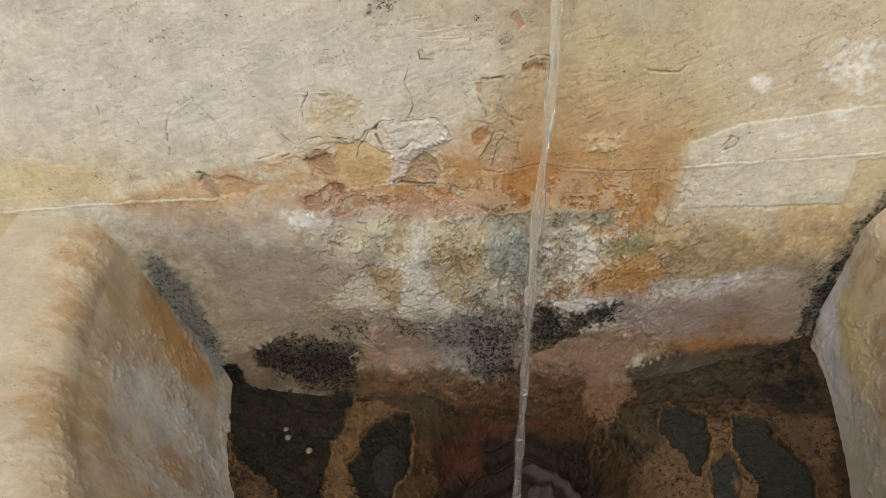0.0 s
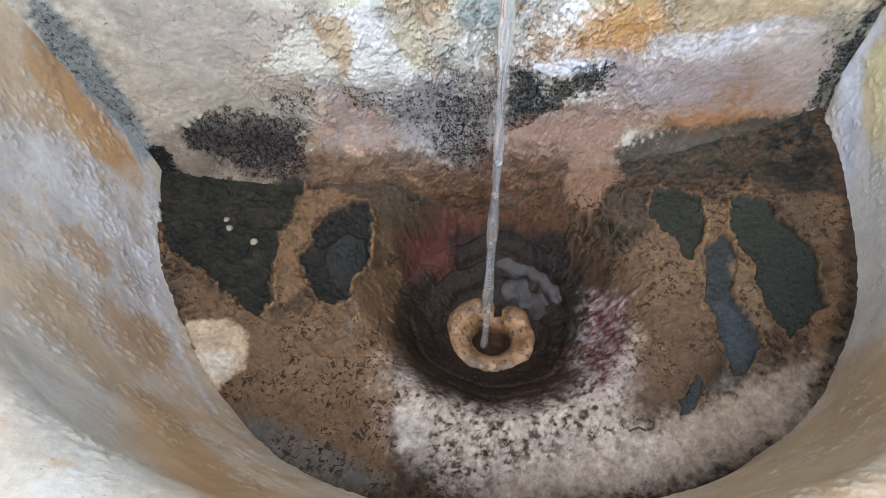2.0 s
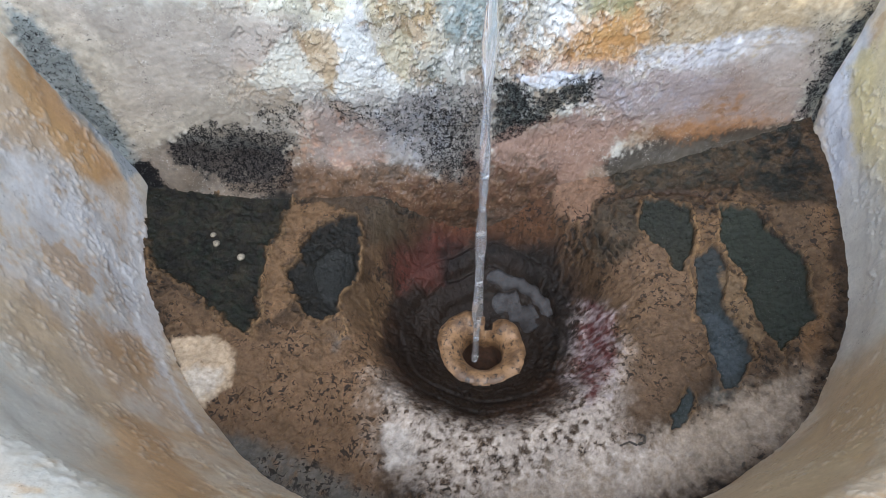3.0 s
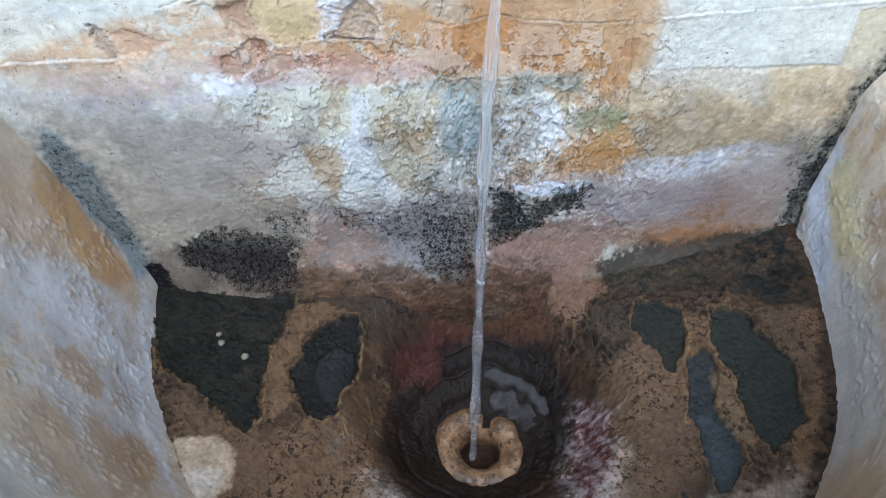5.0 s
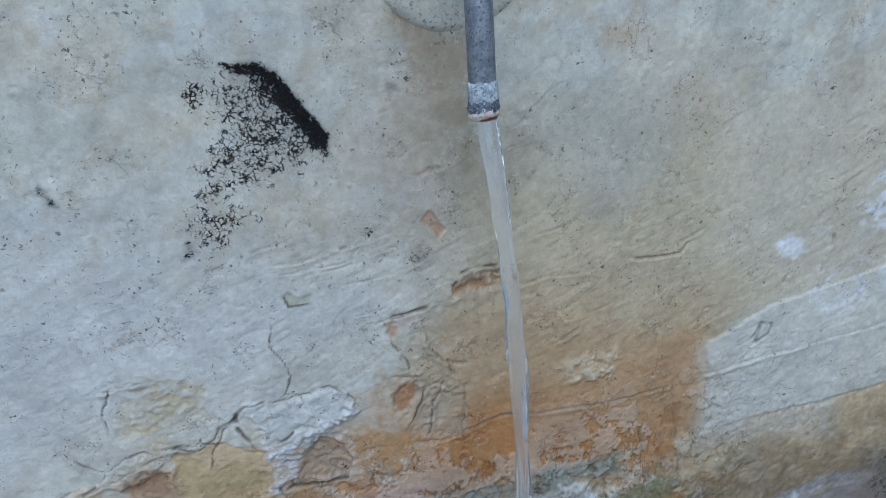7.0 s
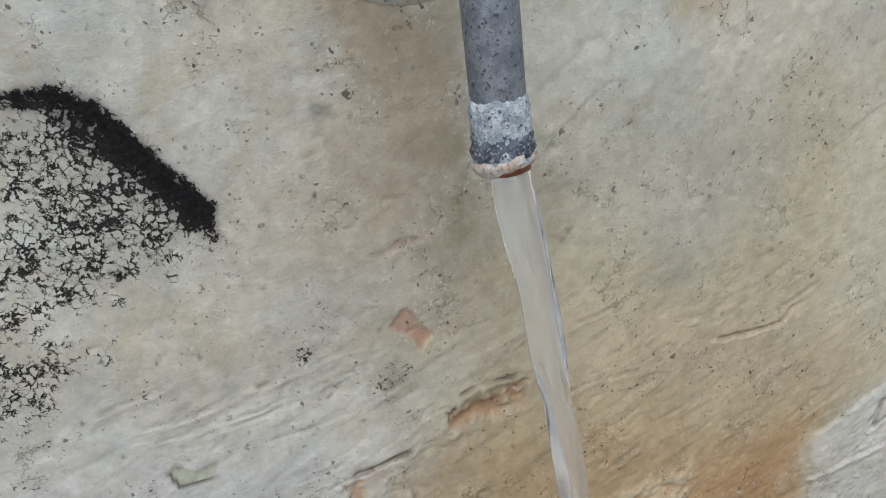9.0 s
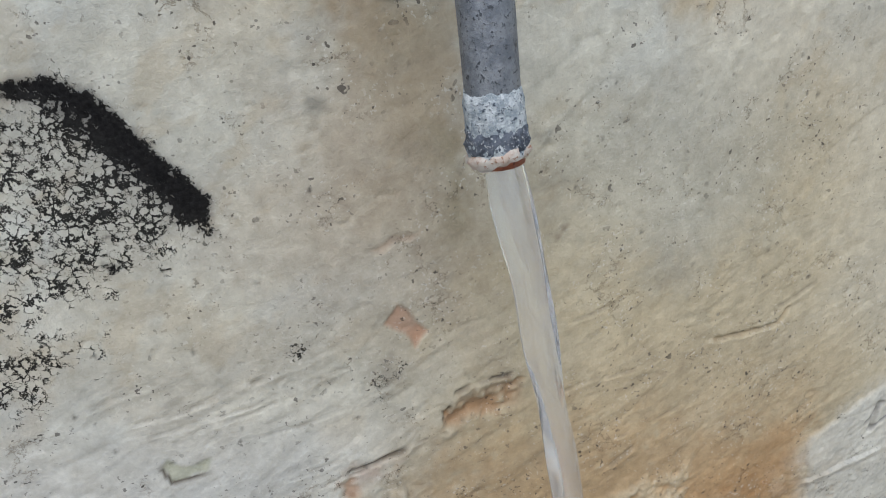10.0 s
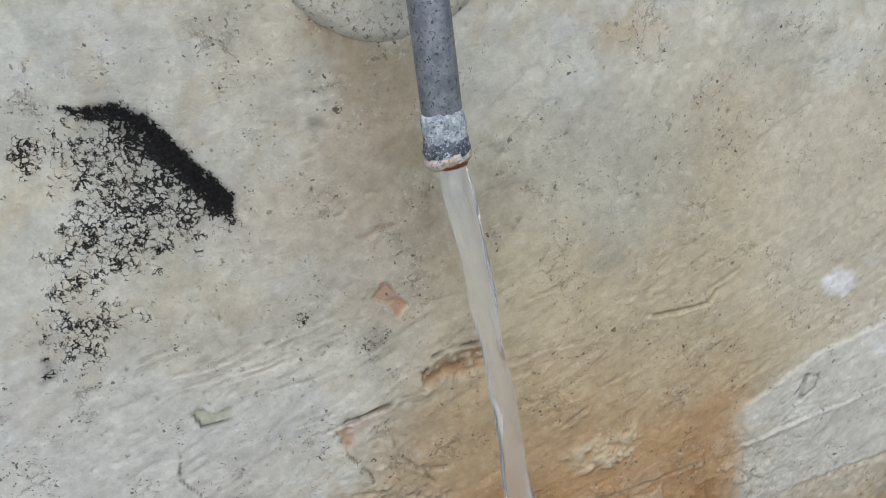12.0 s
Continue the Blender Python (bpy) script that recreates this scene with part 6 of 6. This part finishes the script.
# plain washes with soft, curling outlines
B.stain([(1.37, 0.203), (1.387, 0.178), (1.375, 0.147), (1.351, 0.136), (1.333, 0.15), (1.326, 0.181), (1.342, 0.2)], (0.46, 0.30, 0.16), 0.7, soft=0.003, ragged=0.01)
B.stain([(1.307, 0.177), (1.312, 0.145), (1.294, 0.118), (1.311, 0.069), (1.282, 0.06), (1.215, 0.11), (1.193, 0.169), (1.25, 0.173)], (0.44, 0.28, 0.14), 0.65, soft=0.010, ragged=0.022)
B.stain([(1.146, 0.216), (1.172, 0.146), (1.146, 0.13), (1.027, 0.247), (0.983, 0.373), (1.076, 0.278)], (0.44, 0.27, 0.13), 0.65, soft=0.010, ragged=0.022)
B.stain([(1.428, 0.124), (1.412, 0.077), (1.318, 0.057), (1.213, 0.041), (1.188, 0.052), (1.25, 0.056), (1.318, 0.085), (1.382, 0.104)], (0.70, 0.68, 0.66), 0.75, soft=0.003, ragged=0.012, patchy=0.4, size=0.012)
B.stain([(1.446, 0.252), (1.461, 0.204), (1.455, 0.146), (1.401, 0.113), (1.408, 0.148), (1.397, 0.209), (1.405, 0.244)], (0.62, 0.60, 0.58), 0.7, soft=0.008, ragged=0.016, patchy=0.42)
B.stain([(1.55, 0.287), (1.531, 0.234), (1.525, 0.172), (1.498, 0.142), (1.487, 0.17), (1.497, 0.23), (1.524, 0.284)], (0.46, 0.27, 0.11), 0.85, soft=0.008, ragged=0.012)
B.stain([(0.001, 0.195), (0.013, 0.237), (0.059, 0.186), (0.116, 0.134), (0.154, 0.088), (0.08, 0.12)], (0.72, 0.73, 0.75), 0.85, soft=0.006, ragged=0.012, patchy=0.3)
B.stain([(0.019, 0.225), (0.028, 0.27), (0.123, 0.198), (0.107, 0.164)], (0.66, 0.55, 0.28), 0.8, soft=0.008, ragged=0.012, patchy=0.25)
B.stain([(0.116, 0.134), (0.147, 0.184), (0.238, 0.147), (0.235, 0.072), (0.168, 0.082)], (0.58, 0.55, 0.47), 0.7, soft=0.012, ragged=0.012)
B.stain([(0.35, 0.019), (0.351, 0.146), (0.523, 0.257), (0.529, 0.127)], (0.46, 0.33, 0.19), 0.7, soft=0.02, ragged=0.016, patchy=0.25)
crumbs = smooth(0.55, 0.66, fbm(B.u * 1.4, B.v, 0.007, 3, 35, 0.8)) * smooth(0.4, 0.6, fbm(B.u, B.v, 0.05, 3, 36))
B.rgb = B.rgb * (1 - 0.25 * crumbs[..., None]) + np.array((0.68, 0.65, 0.6)) * 0.25 * crumbs[..., None]
B.relief += 0.0012 * crumbs
B.relief *= smooth(0.475, 0.44, B.v)

me = B.mesh("basin_side", lambda u, v, r: side(u / 0.5, v, r))
me.materials.append(COAT)
tagged(new("basin_side", me), "curved inner side of the basin, streaked ochre").parent = basin

# the flat top of the rim and the outside
top, reach = (float(q) for q in roll(np.array(0.475)))
pr = [(0.0, 0.0), (0.03, 0.001), (0.045, -0.004), (0.055, -0.014), (0.06, -0.03), (0.055, -0.15), (0.03, -0.91)]
u, k = np.meshgrid(np.linspace(-0.03, math.pi + 0.03, 400), np.linspace(0, 6, 97))
off = reach + np.interp(k, range(7), [p[0] for p in pr])
hi = top + np.interp(k, range(7), [p[1] for p in pr])
R = Sheet(u * 0.5, k * 0.03, (0.48, 0.43, 0.34))
worn = smooth(0.42, 0.6, fbm(u * 0.5, k * 0.03, 0.07, 4, 21))[..., None]
R.rgb = R.rgb * (1 - 0.5 * worn) + np.array((0.44, 0.34, 0.21)) * 0.5 * worn
R.wet[:] = 0.4
m, a, b = plan(0.335)
c, s = np.cos(u), np.sin(u)
kk = 1 / (np.abs(c) ** 2.25 + np.abs(s) ** 2.25) ** (1 / 2.25)
me = R.mesh("basin_rim", lambda p, q, r: (m + (a + off) * kk * c, -(b + off) * kk * s, hi - 0.065 * s ** 2 + smooth(0, 0.5, k) * 0.005 * (fbm(u * 0.5, off, 0.06, 4) - 0.5)))
me.materials.append(COAT)
tagged(new("basin_rim", me), "worn rounded rim of pale plaster").parent = basin

# ---- the drain ----
def lathe(profile, centre, sides=64):
    bm = bmesh.new()
    rings = []
    for r, z in profile:
        rings.append([bm.verts.new((centre[0] + r * math.cos(2 * math.pi * q / sides), centre[1] + r * math.sin(2 * math.pi * q / sides), centre[2] + z)) for q in range(sides)])
    for p, q in zip(rings[:-1], rings[1:]):
        for j in range(sides):
            bm.faces.new((p[j], p[(j + 1) % sides], q[(j + 1) % sides], q[j]))
    return bm


bm = lathe([(0.066, -0.024), (0.066, -0.006), (0.062, 0.005), (0.056, 0.011), (0.048, 0.0125), (0.040, 0.009), (0.032, 0.003), (0.028, -0.006), (0.027, -0.02)], (DX, DY, DZ), 96)
for v in bm.verts:
    way = Vector((v.co.x - DX, v.co.y - DY, 0))
    turn = way.to_2d().angle_signed(Vector((0.25, 1)), 0)
    gap = max(0.0, 1 - abs(turn) / 0.5)
    v.co.z += 0.003 * noise.noise(v.co * 24) + 0.0025 * noise.noise(v.co * 80) - 0.016 * gap ** 0.7 + 0.10 * max(0.0, way.y) * (turn > 0)
    v.co += way.normalized() * (0.003 * noise.noise(v.co * 45) + 0.004 * noise.noise(v.co * 17))
part("drain_ring", bm, CLAY, basin, "worn ochre clay ring round the drain hole")
# the throat's dark colour stands in for the shade of a deeper hole
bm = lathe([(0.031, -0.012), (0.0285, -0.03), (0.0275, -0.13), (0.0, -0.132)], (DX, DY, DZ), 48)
part("drain_pipe", bm, THROAT_SHADE, basin, "brown throat of the drain, coloured dark for the shade inside")


def shard(radius, start, stop, wide, thick, lift, seed):
    """A broken piece of an old collar, curved round the drain and lying on the funnel."""
    bm = bmesh.new()
    rows = []
    for i in range(25):
        w = start + (stop - start) * i / 24
        end = min(1, i / 3.0, (24 - i) / 3.0) ** 0.5
        rag = 0.008 * noise.noise(Vector((w * 5, seed, 0)))
        row = []
        for r, h in ((radius - wide / 2, -0.004), (radius - wide / 2, thick * 0.7), (radius - wide * 0.2, thick), (radius + wide * 0.25, thick), (radius + wide / 2, thick * 0.6), (radius + wide / 2, -0.004)):
            q = radius + (r - radius) * (0.35 + 0.65 * end) + rag
            x, y = DX + q * math.cos(w), DY + q * math.sin(w)
            row.append(bm.verts.new((x, y, float(floor_z(np.array(x), np.array(y))) + lift + h * (0.5 + 0.5 * end) + 0.004 * noise.noise(Vector((x * 90, y * 90, seed))))))
        rows.append(row)
    for a, b in zip(rows[:-1], rows[1:]):
        for k in range(5):
            bm.faces.new((a[k], a[k + 1], b[k + 1], b[k]))
    bm.faces.new(rows[0]), bm.faces.new(rows[-1][::-1])
    return bm


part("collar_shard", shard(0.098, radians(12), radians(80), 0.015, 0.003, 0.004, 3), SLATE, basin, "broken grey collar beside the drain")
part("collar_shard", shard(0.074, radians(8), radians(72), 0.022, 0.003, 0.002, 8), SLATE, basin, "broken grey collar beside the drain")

# ---- the spout ----
spout = tagged(new("spout_pipe"), "tarnished grey water pipe with white limescale at its mouth", "pipe")
bend = [(-0.0007, -0.0730, 0.7156), (-0.0005, -0.0727, 0.7245), (-0.0003, -0.0723, 0.734), (0.0004, -0.0715, 0.75), (0.0016, -0.069, 0.77), (0.0035, -0.062, 0.787), (0.005, -0.049, 0.80), (0.0065, -0.03, 0.808), (0.008, -0.01, 0.81), (0.008, 0.03, 0.81)]
bm, _ = tube(bend, [0.0076] * len(bend), 32)
part("tube", bm, LEAD, spout)
def along(f):
    return Vector(bend[0]).lerp(Vector(bend[2]), f)


def ragged(seed, deep):
    return lambda i, w: 1 + deep * noise.noise(Vector((i * 0.8 + seed, math.cos(w) * 3, math.sin(w) * 3))) + 0.5 * deep * noise.noise(Vector((i * 2.1, math.cos(w) * 9, math.sin(w) * 9 + seed)))


bm, _ = tube([along(f) for f in (0.0, 0.12, 0.25, 0.4, 0.55, 0.7, 0.82, 0.92, 1.0)], [0.0082, 0.0085, 0.0083, 0.0084, 0.0083, 0.0084, 0.0083, 0.0079, 0.0074], 56, ragged(0, 0.08))
for v in bm.verts:
    v.co.z += 0.002 * noise.noise(v.co * 420) * smooth(0.4, 1.0, (v.co.z - 0.7156) / 0.0184)
part("limescale_sleeve", bm, SCALE, spout, "rough white and blue limescale crust")
bm, _ = tube([along(f) for f in (0.06, 0.1, 0.2, 0.3, 0.4, 0.46)], [0.0080, 0.0086, 0.00885, 0.0087, 0.0085, 0.0079], 56, ragged(5, 0.10))
part("dark_deposit", bm, CRUSTED, spout, "blue-black mineral band near the mouth")
bm, _ = tube([along(f) for f in (-0.05, -0.04, 0.02, 0.08, 0.14, 0.18)], [0.0074, 0.0083, 0.0088, 0.0088, 0.0087, 0.0079], 56, ragged(9, 0.12))
for v in bm.verts:
    v.co.z -= 0.0018 * max(0.0, -v.co.x / 0.008) + 0.0008 * noise.noise(v.co * 500)
part("scale_lip", bm, PINK, spout, "chipped pinkish white scale round the mouth")
down = (Vector(bend[0]) - Vector(bend[1])).normalized()
bm, _ = tube([Vector(bend[0]) + down * f for f in (-0.001, 0.0028, 0.0033, 0.0028, -0.008)], [0.0074, 0.0073, 0.0068, 0.0061, 0.0060], 40, ragged(3, 0.05))
part("mouth", bm, COPPER, spout, "bare red copper lip")

bm = lathe([(0.056, -0.008), (0.055, 0.000), (0.052, 0.0045), (0.047, 0.0065), (0.03, 0.008), (0.02, 0.0085), (0.006, 0.0085)], (0, 0, 0))
for v in bm.verts:
    v.co.z += 0.002 * noise.noise(v.co * 30)
bmesh.ops.transform(bm, matrix=Matrix.Translation((0.006, 0, 0.803)) @ Matrix.Rotation(radians(90), 4, "X"), verts=bm.verts)
BOSS = spotted("boss_plaster", (0.48, 0.45, 0.37), (0.56, 0.53, 0.45), (0.22, 0.19, 0.14), 130, 0.0, 0.75, 0.001)
boss = part("wall_boss", bm, BOSS, None)
tagged(boss, "round cream plaster boss on the wall round the pipe", "wall boss")

# ---- the falling water ----
stream = tagged(new("water_stream"), "clear stream of water falling from the pipe into the drain", "water")


def jet(name, top, bottom, steps, fade=0.0, label=""):
    """A length of the stream between two falls, its cross-section flat and turning as it goes."""
    pts, rad = [], []
    for i in range(steps):
        e = i / (steps - 1)
        fall = top + (bottom - top) * e
        f = fall / 0.87
        t = math.sqrt(2 * (fall + 0.03) / 9.8) - math.sqrt(0.06 / 9.8)
        pts.append((0.0002 - 0.0105 * float(smooth(0.08, 0.36, fall)) + 0.0003 * math.sin(fall * 21), -0.0735 - 0.30 * t + 0.001 * math.sin(fall * 33), 0.7146 - fall))
        r = 0.0053 + 0.0008 * math.sin(fall * 55) * min(1, fall * 5) + 0.0005 * noise.noise(Vector((fall * 40, 0, 0)))
        ends = min(1, (e + 0.02) * 9, (1.02 - e) * 9) if fade else 1
        rad.append(r * (1 - fade + fade * ends ** 0.5))

    def flow(i, w):
        f = (top + (bottom - top) * i / (steps - 1)) / 0.87
        return 1 + 0.30 * min(1, f * 8) * math.cos(2 * (w - 7 * f)) * math.cos(f * 30) + 0.07 * math.cos(3 * w + f * 20) + 0.05 * math.cos(5 * w - f * 26) + 0.18 * noise.noise(Vector((math.cos(w) * 1.5, math.sin(w) * 1.5, f * 38)))

    bm, rings = tube(pts, rad, 32, flow)
    bm.faces.new(rings[0][::-1]), bm.faces.new(rings[-1])
    return part(name, bm, WATER, stream, label)


jet("jet", 0.0, 0.52, 130)
fall = 0.515
for size in (0.05, 0.045, 0.038, 0.05, 0.035, 0.045, 0.04, 0.05):
    jet("strand", fall, fall + size, 18, 0.55)
    fall += size - 0.004

# ---- small loose things on the basin's floor ----


def ground_at(p, up=0.0):
    """The surface of the floor, with its crust, under the plan point p."""
    i, j = np.argmin(np.abs(fy - p[1])), np.argmin(np.abs(fx - p[0]))
    return Vector((p[0], p[1], float(floor_z(np.array(p[0]), np.array(p[1])) + F.relief[i, j]) + up))


def pebble(p, size, seed, label):
    bm = bmesh.new()
    bmesh.ops.create_icosphere(bm, subdivisions=2, radius=size)
    for v in bm.verts:
        v.co *= 1 + 0.35 * noise.noise(v.co / size * 0.8 + Vector((seed, 0, 0)))
        v.co.z *= 0.6
    bmesh.ops.transform(bm, matrix=Matrix.Translation(ground_at(p, size * 0.35)), verts=bm.verts)
    return tagged(part("pebble", bm, GRIT, None), label, "pebble", "pebbles on the basin floor")


pebble((-0.343, -0.078), 0.0042, 1, "small pale pebble on the dark basin floor")
pebble((-0.339, -0.090), 0.0050, 7, "small pale pebble on the dark basin floor")
pebble((-0.307, -0.110), 0.0052, 13, "small rounded cream pebble on the dark basin floor")

twig = [ground_at(p, 0.0012) for p in ((0.117, -0.382), (0.128, -0.379), (0.135, -0.383), (0.144, -0.381), (0.146, -0.375), (0.137, -0.370))]
fine_twig = [twig[min(i // 4, 4)].lerp(twig[min(i // 4 + 1, 5)], (i % 4) / 4) for i in range(21)]
bm, rings = tube(fine_twig, [0.0007 + 0.0008 * math.sin(math.pi * (i + 2) / 26) for i in range(21)], 8)
bm.faces.new(rings[0][::-1]), bm.faces.new(rings[-1])
tagged(part("twig", bm, DARK, None), "thin curled dark twig on the pale basin floor", "twig")


def seed_husk(p, long, turn):
    bm = bmesh.new()
    bmesh.ops.create_icosphere(bm, subdivisions=2, radius=1)
    for v in bm.verts:
        v.co = Vector((v.co.x * long * (1 - 0.2 * v.co.y), v.co.y * long * 0.45, v.co.z * long * 0.4))
    bmesh.ops.transform(bm, matrix=Matrix.Translation(ground_at(p, long * 0.2)) @ Matrix.Rotation(turn, 4, "Z"), verts=bm.verts)
    return tagged(part("seed_husk", bm, DARK, None), "small dark seed husk on the pale basin floor", "seed")


seed_husk((0.236, -0.418), 0.004, 0.9)

# ---- plain ground below, out of view, added pale to bounce light ----
bm = bmesh.new()
bmesh.ops.create_grid(bm, x_segments=8, y_segments=8, size=40)
for v in bm.verts:
    v.co.z = -0.5
ground = part("ground", bm, EARTH, None)
tagged(ground, "plain pale ground added out of view in front of the wall", "ground", kind="structure")
